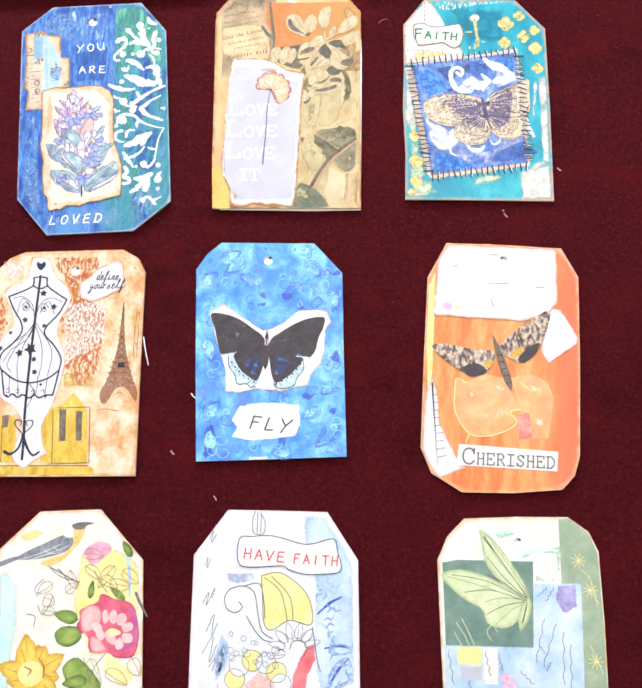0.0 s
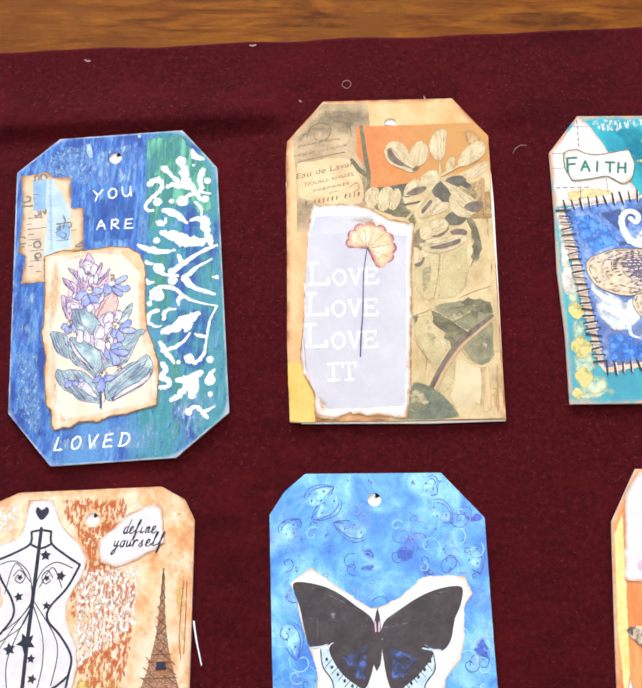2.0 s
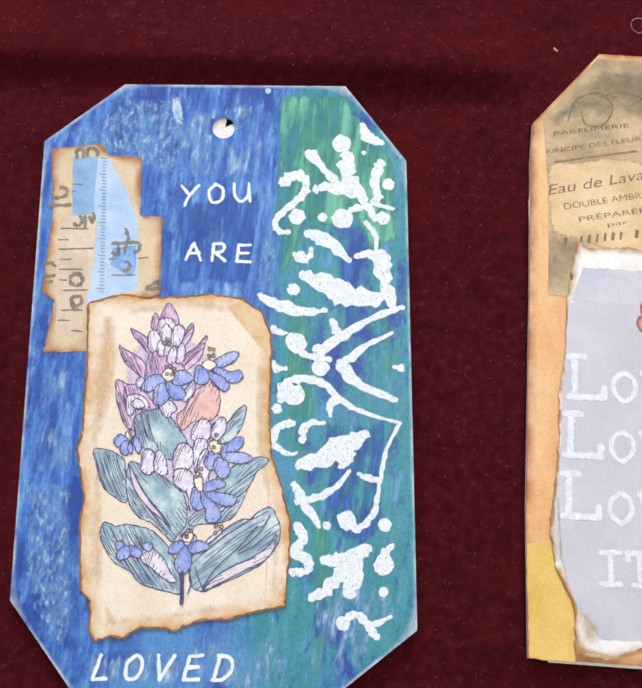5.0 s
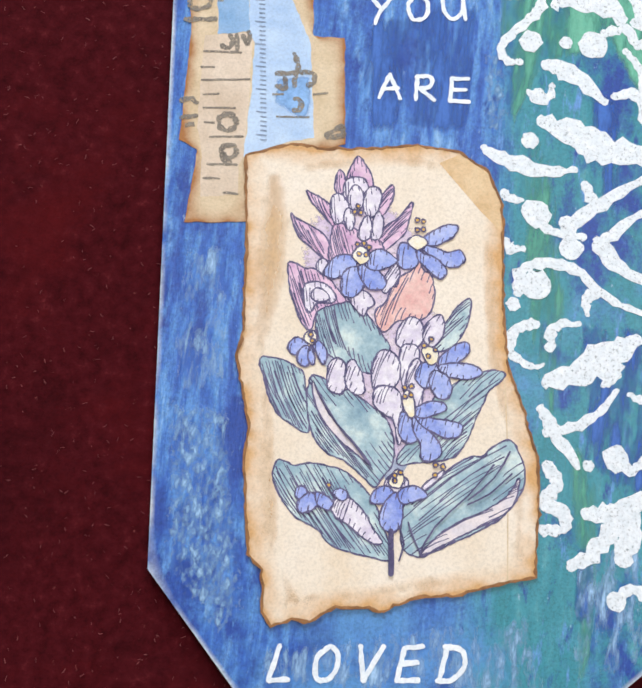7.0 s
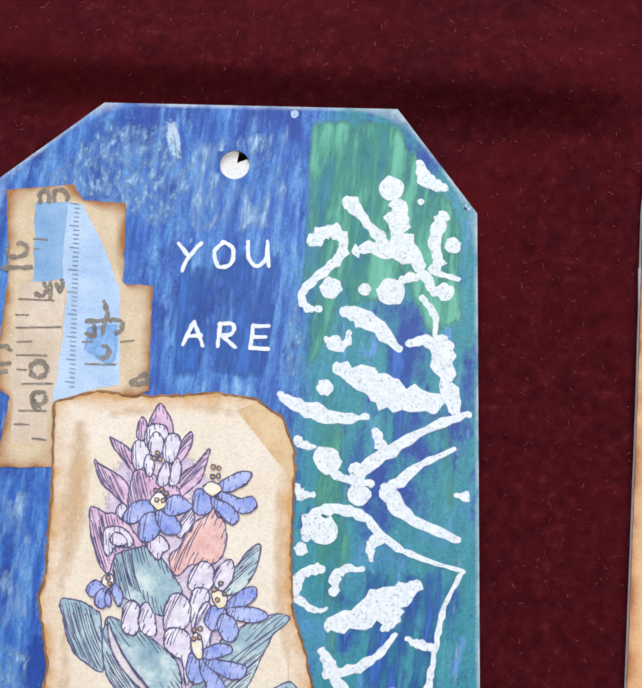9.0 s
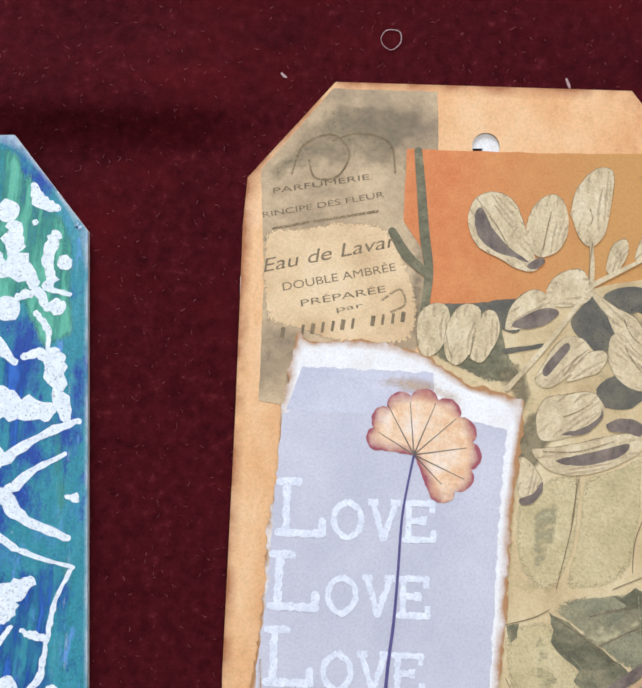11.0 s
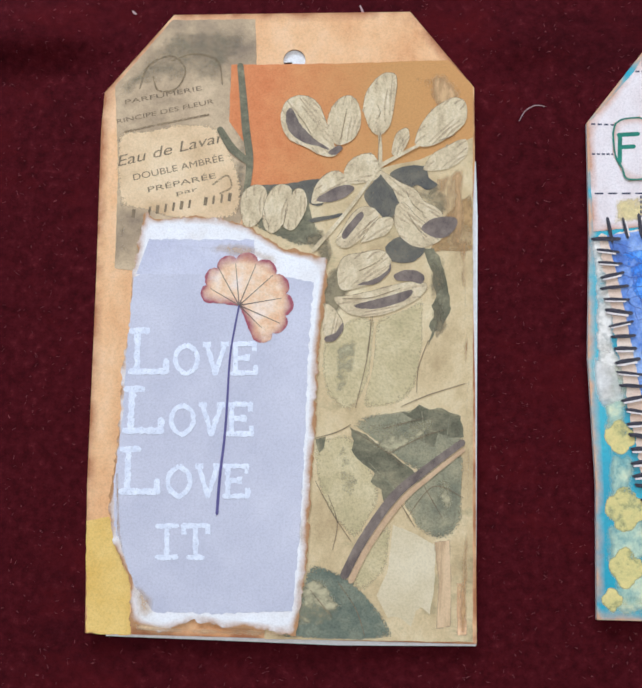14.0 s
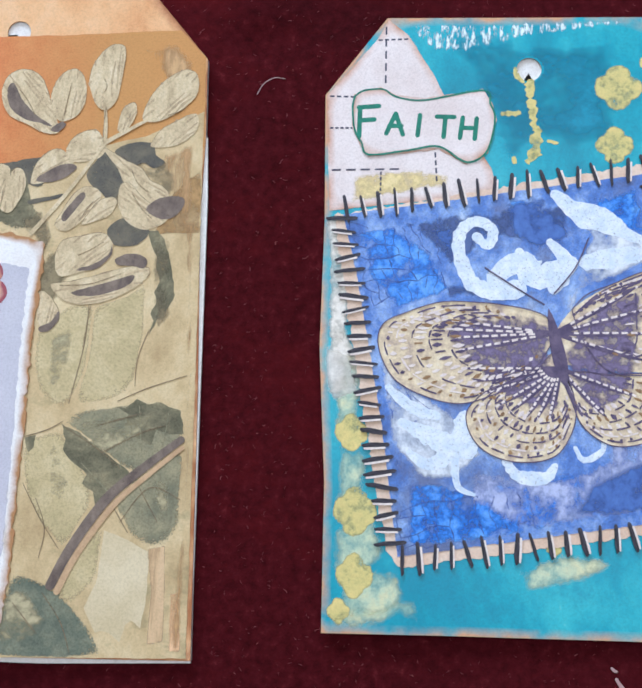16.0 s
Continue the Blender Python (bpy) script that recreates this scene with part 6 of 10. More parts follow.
t2.lines("thick_stem", [[(57.3, -21.0), (61.2, -12.5), (68.7, -1.1), (76.2, 6.2), (83.9, 12.9)]], (1.6, 1.4, 1.0), two("light_brown_stem_print", rgb(184, 150, 112), rgb(204, 172, 132), (200, 200)), 0.53, parent=olive)
t2.flat("label_paper", torn([(-11.4, 93.5), (-2.4, 94.2), (4.6, 96.4), (14.6, 96.2), (17.6, 92.7), (21.1, 85.6), (23.3, 79.8), (22.9, 71.1), (16.6, 69.9), (5.3, 69.5), (-1.2, 71.7), (-9.2, 72.4), (-11.2, 82.5)], 0.3, 0.9, 14), paint("peach_label_paper", [(0.3, rgb(198, 164, 120)), (0.55, rgb(226, 196, 152)), (0.75, rgb(236, 212, 174))], (70, 60), detail=9, rough=0.75, fade=True), 0.125, 0.02, "torn peach label paper", script, rim=1.2)
for text, ends, h in (("PARFUMERIE", [(-10.1, 101.1), (10.5, 105.8)], 1.3), ("RINCIPE DES FLEUR", [(-11.9, 95.6), (14.0, 102.2)], 1.3), ("Eau de Lavan", [(-10.7, 83.7), (17.6, 91.6)], 3.0), ("DOUBLE AMBRÉE", [(-6.1, 80.0), (17.8, 86.3)], 1.8),
                      ("PRÉPARÉE", [(-1.9, 76.9), (16.0, 81.5)], 1.5), ("par", [(5.8, 76.4), (11.4, 77.8)], 1.2)):
    print_text(t2, text, ends[0], ends[1], h, SCRIPT_INK, 0.15, script, 0.35 if text[0] == "E" else 0.0)
for k in range(13):
    if k in (1, 8):
        continue
    c = between(*[(-5.5, 69.8), (22.1, 75.7)], k / 13)
    t2.lines("print_bar", [[c, (c[0] + 0.15, c[1] + 2.3)]], 0.6 if k % 3 else 0.9, SCRIPT_INK, 0.16, parent=script, smooth=False)
for pts in ([(-9.5, 93.4), (-1.9, 95.4)], [(-0.7, 95.7), (12.8, 98.9)]):
    t2.lines("print_bar", [pts], 0.6, SEPIA, 0.15, parent=script, smooth=False)
t2.lines("label_flourish", [[(-6.5, 105.8), (-4.5, 112.3), (1.6, 115.1), (5.6, 111.3), (3.5, 106.0), (-1.4, 105.3), (-3.0, 109.1)], [(1.7, 113.8), (7.8, 115.9), (14.2, 114.1), (15.9, 107.7)], [(15.4, 79.7), (18.9, 82.3), (20.3, 79.2), (17.4, 77.3)]], 0.5, SEPIA, 0.14, parent=script, each=True)
verse = t2.flat("torn_paper", torn([(-2.4, 71.0), (2.1, 69.3), (9.9, 70.8), (17.3, 70.4), (26.0, 68.3), (34.8, 63.0), (42.1, 62.1), (47.0, 60.4), (47.0, 50.1), (46.0, 35.7), (46.3, 14.6), (45.8, -0.4), (46.1, -16.3), (45.0, -25.3), (44.4, -35.3), (38.6, -34.5), (28.3, -34.6), (17.8, -33.0), (9.9, -36.8), (2.3, -35.5), (2.0, -25.5), (-3.6, -15.5), (-5.6, -5.3), (-4.2, 12.2), (-5.1, 30.0), (-3.7, 42.1), (-4.2, 55.5)], 0.75, 0.8, 8),
                 TORN_WHITE, 0.75, 0.25, "torn white paper edge", rim=2.0)
t2.flat("vellum", torn([(-0.6, 64.0), (27.4, 65.0), (28.5, 55.5), (37.7, 55.2), (43.7, 54.2), (43.3, 38.0), (43.7, 14.5), (43.9, -8.5), (43.1, -29.3), (24.6, -31.1), (8.4, -31.8), (2.6, -25.4), (-3.7, -11.0), (-4.6, -0.6), (-3.8, 18.1), (-4.1, 36.0), (-3.9, 53.6), (0.1, 55.6)], 0.45, 0.8, 9), VELLUM, 0.8, 0.05, "grey lilac vellum", verse)
t2.flat("vellum_overlap", [(-0.6, 63.7), (27.4, 64.7), (28.0, 55.7), (-3.2, 54.5)], two("pale_vellum_overlap", rgb(190, 188, 202), rgb(206, 204, 214), (80, 80), rough=0.5), 0.83, 0.03, parent=verse)
PRESSED = paint("pressed_petal", [(0.3, rgb(224, 166, 118)), (0.5, rgb(238, 204, 166)), (0.7, rgb(243, 224, 208))], (200, 200), rough=0.7, age=(rgb(158, 82, 92), 1.15))
heart = [(24.6, 47.3)][0]
fan = [heart]
for k in range(91):
    a, lobe = radians(178 - 242 * k / 90), 9 * k / 90
    r = (9.6 + 4.4 * math.sin(math.pi / 2 * min(1, k / 38)) - 3.2 * max(0, (k - 62) / 28) ** 2) * (0.9 + 0.12 * abs(math.sin(math.pi * lobe)) ** 0.6)
    fan.append((heart[0] + r * math.cos(a), heart[1] + r * math.sin(a)))
t2.flat("pressed_flower", torn(fan, 0.3, 0.6, 5), PRESSED, 0.87, 0.05, "pressed fan-shaped petals with a purple rim", verse, rim=2.4)
t2.lines("vein_print", [[[(24.6, 47.3)][0], q] for q in [(16.8, 51.4), (18.2, 57.5), (23.0, 58.3), (28.4, 58.5), (32.9, 55.6), (35.6, 49.7), (35.5, 43.1), (30.8, 41.7)]], (0.35, 0.22, 0.12), MAUVE, 0.9, parent=verse)
t2.lines("flower_stem", [[(24.6, 47.1), (23.2, 34.8), (23.2, 21.7), (23.1, 12.4), (22.6, 3.0), (22.5, -6.4)]], (0.45, 0.6, 0.8), two("violet_stem", rgb(72, 66, 118), rgb(98, 88, 140), (300, 300)), 0.92, "thin violet stem", verse)
WHITE_TYPE = two("soft_white_print", rgb(214, 216, 226), rgb(234, 236, 242), (500, 500), rough=0.55, worn=0.3)
for row in ([(-2.6, 28.6), (7.9, 29.2), (8.8, 28.6), (31.1, 29.9)], [(-2.9, 13.3), (7.7, 13.8), (8.9, 12.9), (31.1, 14.2)], [(-2.6, -2.3), (7.9, -1.8), (9.2, -2.8), (31.1, -1.6)]):
    t2.lines("lettering", lettered(SLAB, "L", row[0], row[1], 10.8, 0.0), 1.6, WHITE_TYPE, 0.86, "white typewriter capital L", verse, ragged=0.5)
    t2.lines("lettering", lettered(SLAB, "OVE", row[2], row[3], 7.6, 0.06), 1.25, WHITE_TYPE, 0.86, "white typewriter letters OVE", verse, ragged=0.5)
t2.lines("lettering", lettered(SLAB, "IT", (7.3, -18.3), (21.6, -17.4), 7.9, 0.05), 1.3, WHITE_TYPE, 0.86, "white typewriter letters IT", verse, ragged=0.5)
VERSE_STAIN = two("tan_verse_stain", rgb(190, 150, 104), rgb(216, 184, 142), (120, 90), detail=9, rough=0.7, fade=True, holes=-0.35, soft=0.45)
for pts, soft_ in (([(0.8, -18.3), (5.5, -23.2), (9.8, -28.6), (8.1, -34.0), (2.8, -34.9), (-1.2, -20.5)], 4), ([(2.7, -34.1), (13.5, -34.9), (28.4, -34.0), (42.1, -34.0), (41.7, -35.9), (23.3, -37.0), (4.0, -36.9)], 1.2), ([(-4.9, 2.7), (-3.3, 2.9), (-1.6, -12.1), (0.6, -20.4), (-0.7, -20.5), (-3.4, -12.2)], 0.9), ([(42.2, 5.9), (44.8, 6.1), (46.2, -19.2), (45.7, -32.7), (43.1, -32.9), (43.3, -17.3)], 3), ([(5.1, 63.7), (27.5, 65.2), (35.5, 61.0), (35.1, 56.0), (21.6, 59.5), (6.1, 60.1)], 4)):
    t2.wash("verse_stain", pts, VERSE_STAIN, 0.845, "tan stain in the verse paper", verse, soft=soft_, step=0.7)

# ---- turquoise tag with the stitched blue patch ----
TEAL = paint("turquoise_acrylic", [(0.3, rgb(20, 128, 150)), (0.5, rgb(38, 158, 178)), (0.68, rgb(70, 186, 196)), (0.8, rgb(190, 214, 190))], (60, 40), detail=9, rough=0.4, bump=0.3, age=(rgb(206, 158, 120), 0.9), second=(rgb(30, 142, 166), (30, 30), 0.3))
YELLOW = paint("pale_yellow_stencil", [(0.35, rgb(196, 188, 118)), (0.65, rgb(226, 206, 130))], (260, 260), rough=0.55, bump=0.5, detail=9, holes=-0.05, soft=0.2, fade=True)
DENIM = paint("printed_blue_cloth_paper", [(0.3, rgb(46, 80, 152)), (0.46, rgb(80, 122, 200)), (0.62, rgb(148, 176, 224)), (0.78, rgb(200, 214, 234))], (160, 120), detail=12, rough=0.42, bump=0.4, second=(rgb(96, 110, 154), (36, 30), 0.42), grain=0.6)
BRIGHT_BLUE = paint("bright_blue_print", [(0.3, rgb(34, 96, 202)), (0.5, rgb(64, 136, 234)), (0.7, rgb(124, 180, 244))], (260, 260), detail=8, rough=0.5, fade=True, holes=0.02, soft=0.22, grain=0.6)
FLOURISH = two("pale_flourish_print", rgb(200, 214, 232), rgb(232, 238, 246), (300, 300), rough=0.55, worn=0.42)
PEACH_PAPER = paint("peach_backing_paper", [(0.3, rgb(218, 184, 156)), (0.7, rgb(238, 218, 198))], (150, 150), rough=0.75)
GRID_CARD = paint("pinkish_white_card", [(0.3, rgb(222, 206, 200)), (0.7, rgb(240, 230, 226))], (90, 90), rough=0.7, age=(rgb(200, 150, 120), 0.7))
SOFT_WHITE = two("rubbed_cream_white", rgb(224, 218, 206), rgb(240, 236, 228), (90, 90), rough=0.6, detail=9, holes=-0.25, soft=0.35, fade=True)
SOFT_CREAM = two("soft_cream_haze", rgb(222, 212, 192), rgb(240, 234, 224), (110, 110), rough=0.6, detail=9, holes=0.12, soft=0.22, fade=True)
BLACK_THREAD = two("black_ink_thread", rgb(24, 22, 30), rgb(66, 62, 72), (900, 900), rough=0.6)
WING_TAN = paint("spotted_tan_wing", [(0.3, rgb(168, 148, 142)), (0.44, rgb(206, 186, 158)), (0.56, rgb(230, 212, 176)), (0.72, rgb(242, 230, 206))], (340, 340), detail=5, rough=0.7)
WING_DARK = two("dusky_violet_print", rgb(72, 62, 92), rgb(112, 98, 122), (300, 300), rough=0.7, worn=0.3)
WING_BROWN = two("brown_wing_cell_print", rgb(126, 98, 74), rgb(166, 132, 90), (300, 300), rough=0.7)
# pale wing print, also used for the painted glints of the stitches
WING_LIGHT_AND_GLINT = two("pale_ray_and_glint_print", rgb(220, 204, 200), rgb(238, 226, 216), (300, 300), rough=0.7)
GREEN_PEN = two("green_pen", rgb(14, 104, 84), rgb(30, 132, 106), (500, 500), rough=0.5)
t3 = Tag("turquoise painted tag with a stitched blue butterfly patch", [*[(127.2, 120.1)], *[(189.0, 121.3)], *[(209.6, 100.4), (213.1, 37.6)], *[(215.5, -24.0)], *[(144.2, -25.9)], *[(118.0, -26.8)], *[(117.1, 6.5), (114.5, 37.9), (114.2, 68.6)], *[(112.9, 99.9)]], (*[(161.7, 107.4)][0], 3.0), TEAL, WHITE_CARD, 1.6, 2.2, 270)
t3.wash("white_dry_brush", [(129.6, 119.9), (150.4, 120.4), (188.4, 122.3), (188.4, 118.9), (161.0, 114.4), (146.4, 110.3), (138.4, 110.2), (133.5, 114.7)], two("dry_white_brushing", rgb(190, 222, 228), rgb(228, 238, 240), (900, 260), rough=0.5, detail=9, holes=0.6, soft=0.1, fade=True), 0.03, "white dry-brushed strip", soft=2.0, step=0.8)
t3.wash("cream_patch", [(190.5, -8.7), (201.7, 3.2), (214.8, 10.6), (216.4, -24.5), (192.9, -25.5)], SOFT_CREAM, 0.03, "cream rubbed patch", soft=3.0, step=0.8)
t3.wash("white_haze", [(114.6, 45.2), (121.6, 43.9), (127.2, 34.2), (128.4, 28.1), (119.4, 24.7), (115.5, 25.6)], SOFT_CREAM, 0.03, "cream rubbed patch", soft=3.0, step=0.8)
SAGE_CREAM = two("sage_cream_dry_brush", rgb(120, 192, 190), rgb(214, 214, 172), (130, 110), detail=10, rough=0.45, fade=True, holes=-0.05, soft=0.28)
for k, pts in enumerate(([(115.6, 45.2), (121.6, 44.4), (127.3, 31.2), (125.9, 16.9), (117.0, 16.5)], [(117.5, -1.4), (129.5, 2.1), (133.8, -8.4), (130.2, -15.4), (118.2, -16.0)], [(118.3, -17.9), (140.0, -15.8), (145.1, -25.0), (118.7, -27.1)], [(117.0, 23.6), (125.5, 26.0), (129.0, 13.0), (127.7, -2.9), (118.2, -1.4)], [(118.5, -8.2), (133.9, -10.3), (140.0, -17.7), (134.4, -23.7), (119.3, -25.5)], [(158.3, -9.1), (172.7, -4.5), (186.1, -7.6), (172.8, -15.9), (161.3, -18.4)], [(204.5, 59.7), (212.5, 61.6), (214.2, 15.6), (206.6, 9.0)])):
    t3.wash("brushwork", pts, SAGE_CREAM, 0.014 + 0.003 * k, "pale dry brush patch", soft=4.0)
t3.wash("brushwork", [(131.2, 120.4), (188.4, 122.3), (188.4, 85.8), (154.4, 78.4), (140.3, 102.3)], two("deep_teal_brush", rgb(12, 118, 150), rgb(26, 142, 170), (60, 70), detail=8, rough=0.4, fade=True, holes=0.1, soft=0.3), 0.012, "deep teal brush strokes", soft=11.0, step=0.5)
grid_card = t3.flat("scored_card", torn([(127.5, 119.6), (132.4, 115.8), (138.6, 106.2), (141.4, 100.7), (153.3, 82.2), (155.0, 76.3), (115.2, 70.8), (113.8, 90.6), (113.3, 99.8), (124.9, 114.3)], 0.12, 1.0, 5), GRID_CARD, 0.1, 0.1, "pinkish white card with dashed lines", rim=1.8)
dashes = []
for ends in ([(127.0, 117.8), (127.4, 102.1)], [(125.2, 114.3), (133.0, 114.7)], [(114.0, 99.6), (122.4, 99.5)], [(114.4, 91.5), (120.6, 91.6)], [(115.3, 80.9), (132.6, 81.6)], [(127.1, 80.8), (127.2, 74.2)], [(139.7, 87.9), (140.5, 78.1)]):
    for k in range(5):
        dashes.append([between(*ends, k / 5), between(*ends, k / 5 + 0.13)])
t3.lines("dashed_line", dashes, 0.42, INK, 0.13, parent=grid_card, smooth=False)
t3.wash("yellow_blush", [(117.8, 81.8), (136.7, 83.4), (147.1, 81.5), (145.2, 76.0), (119.4, 71.0)], two("yellow_blush_paint", rgb(222, 200, 120), rgb(236, 216, 160), (160, 160), fade=True, holes=0.1, soft=0.25), 0.115, "yellow blush", grid_card, soft=3.0, step=0.8)
for k, (c, r) in enumerate([*zip([(182.8, 103.2), (182.0, 88.7), (122.8, 18.3), (124.4, 0.4), (124.8, -13.9), (121.6, -22.0), (169.0, -5.6)], (4.6, 3.8, 3.6, 4.6, 4.0, 2.6, 2.0)), *zip([(192.0, 109.5), (202.0, 99.0), (203.0, 85.5), (204.5, 70.7), (195.0, 94.0)], (3.4, 3.4, 4.0, 3.4, 3.8))]):
    r *= 1.3
    lobes = [(c[0] + r * (0.84 + (0.22 if k in (0, 1) or k > 6 else 0.1) * abs(math.cos(2 * a)) ** 0.6) * math.cos(a), c[1] + r * (0.84 + (0.22 if k in (0, 1) or k > 6 else 0.24) * abs(math.cos(2 * a)) ** 0.6) * math.sin(a)) for a in [j * math.tau / 40 for j in range(40)]]
    t3.wash("stencil_flower", torn(lobes, 0.3, 0.7, k), YELLOW, 0.035 + 0.002 * k, "pale yellow stencilled flower", soft=1.0, step=0.45)
for k, (line, w) in enumerate((([(162.0, 104.0), (162.1, 100.0), (162.7, 96.0), (163.6, 92.2)], (2.0, 2.3, 1.2)), ([(163.9, 92.6), (163.6, 90.0), (163.5, 86.0)], (1.4, 2.8, 1.6)), ([(163.0, 86.4), (162.0, 84.0)], (1.6, 2.2, 1.0)), ([(158.4, 107.6), (159.0, 105.4), (160.4, 104.2)], (0.8, 1.3, 0.7)), ([(155.4, 96.0), (159.4, 96.2)], (0.6, 1.2, 1.4)), ([(158.4, 85.4), (158.9, 83.6)], (0.9, 1.5, 0.8)), ([(166.4, 89.4), (168.8, 89.0)], (0.5, 0.9, 0.4)))):
    t3.lines("paint_drip", [line], w, YELLOW, 0.06 + 0.002 * k, ragged=1.0)
label = t3.flat("word_label", torn([(119.8, 100.1), (126.3, 102.1), (130.3, 100.1), (137.2, 99.5), (150.8, 102.2), (153.0, 98.7), (154.3, 94.3), (152.4, 86.0), (147.3, 83.1), (140.7, 86.8), (133.5, 85.7), (124.0, 84.4), (121.8, 87.5), (119.7, 91.8)], 0.2, 0.9, 7), GRID_CARD, 0.28, 0.18, "torn white word label", rim=1.2)
t3.lines("label_outline", [closed_line(inset(spline([(119.8, 100.1), (126.3, 102.1), (130.3, 100.1), (137.2, 99.5), (150.8, 102.2), (153.0, 98.7), (154.3, 94.3), (152.4, 86.0), (147.3, 83.1), (140.7, 86.8), (133.5, 85.7), (124.0, 84.4), (121.8, 87.5), (119.7, 91.8)], True, 3), 0.5))], 0.45, GREEN_PEN, 0.3, "green pen outline", label, ragged=0.3)
t3.lines("lettering", lettered(HANDWRITTEN, "F", *[(121.5, 89.4), (128.0, 90.0)], 7.4, 0.0), 1.15, GREEN_PEN, 0.31, "green hand-lettered F", label)
t3.lines("lettering", lettered(HANDWRITTEN, "AITH", *[(128.0, 90.3), (150.3, 89.4)], 5.2, 0.2), 1.1, GREEN_PEN, 0.31, "green hand-lettered AITH", label)
backing = t3.flat("patch_backing", torn([*[(116.5, 69.6)], *[(190.7, 84.7), (199.7, 0.3)], *[(135.1, -11.7), (131.8, -8.0), (121.7, 41.3)]], 0.7, 0.9, 8), PEACH_PAPER, 0.16, 0.12, "peach backing paper")
patch = t3.flat("blue_patch", torn([*[(118.6, 69.9)], *[(189.8, 81.9), (198.4, 2.4)], *[(134.4, -9.3), (129.5, 21.1), (122.3, 56.0)]], 0.2, 0.9, 9), DENIM, 0.3, 0.14, "blue printed patch", backing)
for k, pts in enumerate(([(120.6, 66.7), (130.9, 69.1), (141.5, 60.9), (146.9, 51.6), (131.8, 45.8), (124.3, 54.0)], [(153.5, 75.2), (161.7, 76.5), (165.8, 73.3), (159.7, 70.0)], [(177.5, 75.8), (187.9, 80.0), (190.8, 65.9), (182.0, 66.0), (177.2, 70.2)], [(135.4, 2.4), (167.7, 7.9), (175.5, 1.4), (163.0, -3.1), (136.3, -8.5)], [(134.2, 9.3), (151.0, 8.1), (175.4, 13.1), (176.5, 1.5), (163.0, -4.0), (135.6, -9.1)], [(174.9, 76.8), (188.4, 79.3), (188.4, 64.5), (177.0, 69.4)])):
    t3.wash("blue_print", pts, BRIGHT_BLUE, 0.306 + 0.002 * k, "bright blue print", patch, soft=2.5)
rnd = random.Random(8)
CRACKLE = two("dark_blue_crackle_print", rgb(46, 64, 126), rgb(76, 100, 170), (300, 300), rough=0.6, worn=0.8)
for corner, nu, nv in (([(120.6, 67.2), (142.4, 67.3), (145.9, 51.5), (126.6, 48.8)], 9, 7), ([(134.0, 1.4), (166.7, 6.8), (167.8, -0.9), (135.3, -7.4)], 11, 3), ([(130.9, 29.3), (138.5, 27.5), (143.7, 22.7), (132.7, 21.2)], 4, 3)):
    mesh_pts = [[Vector(corner[0]).lerp(Vector(corner[1]), i / nu).lerp(Vector(corner[3]).lerp(Vector(corner[2]), i / nu), j / nv) + Vector((rnd.uniform(-0.9, 0.9), rnd.uniform(-0.9, 0.9))) for i in range(nu + 1)] for j in range(nv + 1)]
    for j in range(nv + 1):
        line = [tuple(p) for p in mesh_pts[j]]
        cut3 = rnd.randrange(2, nu)
        t3.lines("crackle_line", [line[:cut3]], (0.1, 0.26, 0.1), CRACKLE, 0.325 + 0.001 * j, parent=patch, smooth=False, ragged=0.9)
        for i in range(nu):
            if j < nv and rnd.random() < 0.75:
                t3.lines("crackle_line", [[tuple(mesh_pts[j][i]), between(mesh_pts[j][i], mesh_pts[j + 1][i], 0.5, rnd.uniform(-0.5, 0.5)), tuple(mesh_pts[j + 1][i])]], (0.1, 0.24, 0.1), CRACKLE, 0.336 + 0.0004 * i, parent=patch, smooth=False, ragged=0.9)
SLATE_PATCH = two("slate_blue_patch_print", rgb(44, 64, 118), rgb(78, 98, 152), (200, 160), rough=0.5, detail=10, fade=True, holes=0.2, soft=0.2)
PALE_PATCH = two("lavender_patch_print", rgb(140, 152, 204), rgb(184, 192, 226), (200, 160), rough=0.5, detail=10, fade=True, holes=0.16, soft=0.24)
for k, (pts, mat_) in enumerate((([(128.9, 69.1), (147.4, 72.8), (174.9, 76.8), (172.0, 64.0), (153.7, 63.4), (143.8, 54.6), (137.4, 62.9)], SLATE_PATCH), ([(141.7, 56.7), (151.9, 54.9), (157.1, 49.8), (141.9, 48.3)], SLATE_PATCH), ([(145.5, 27.8), (152.9, 12.1), (167.7, 10.8), (188.3, 19.6), (188.3, 1.1), (163.0, -4.0), (149.2, 2.1)], PALE_PATCH), ([(130.3, 31.3), (138.5, 27.5), (144.7, 21.7), (137.1, 9.4), (133.6, 11.2)], PALE_PATCH), ([(180.2, 34.4), (197.2, 29.0), (198.1, 5.0), (178.4, 2.4)], PALE_PATCH))):
    t3.wash("patch_tint", pts, mat_, 0.3155 + 0.0014 * k, "soft printed tint", patch, soft=3.0)
NAVY_PATCH = two("deep_blue_patch_print", rgb(46, 80, 156), rgb(80, 116, 188), (200, 160), rough=0.5, detail=10, fade=True, holes=-0.1, soft=0.25)
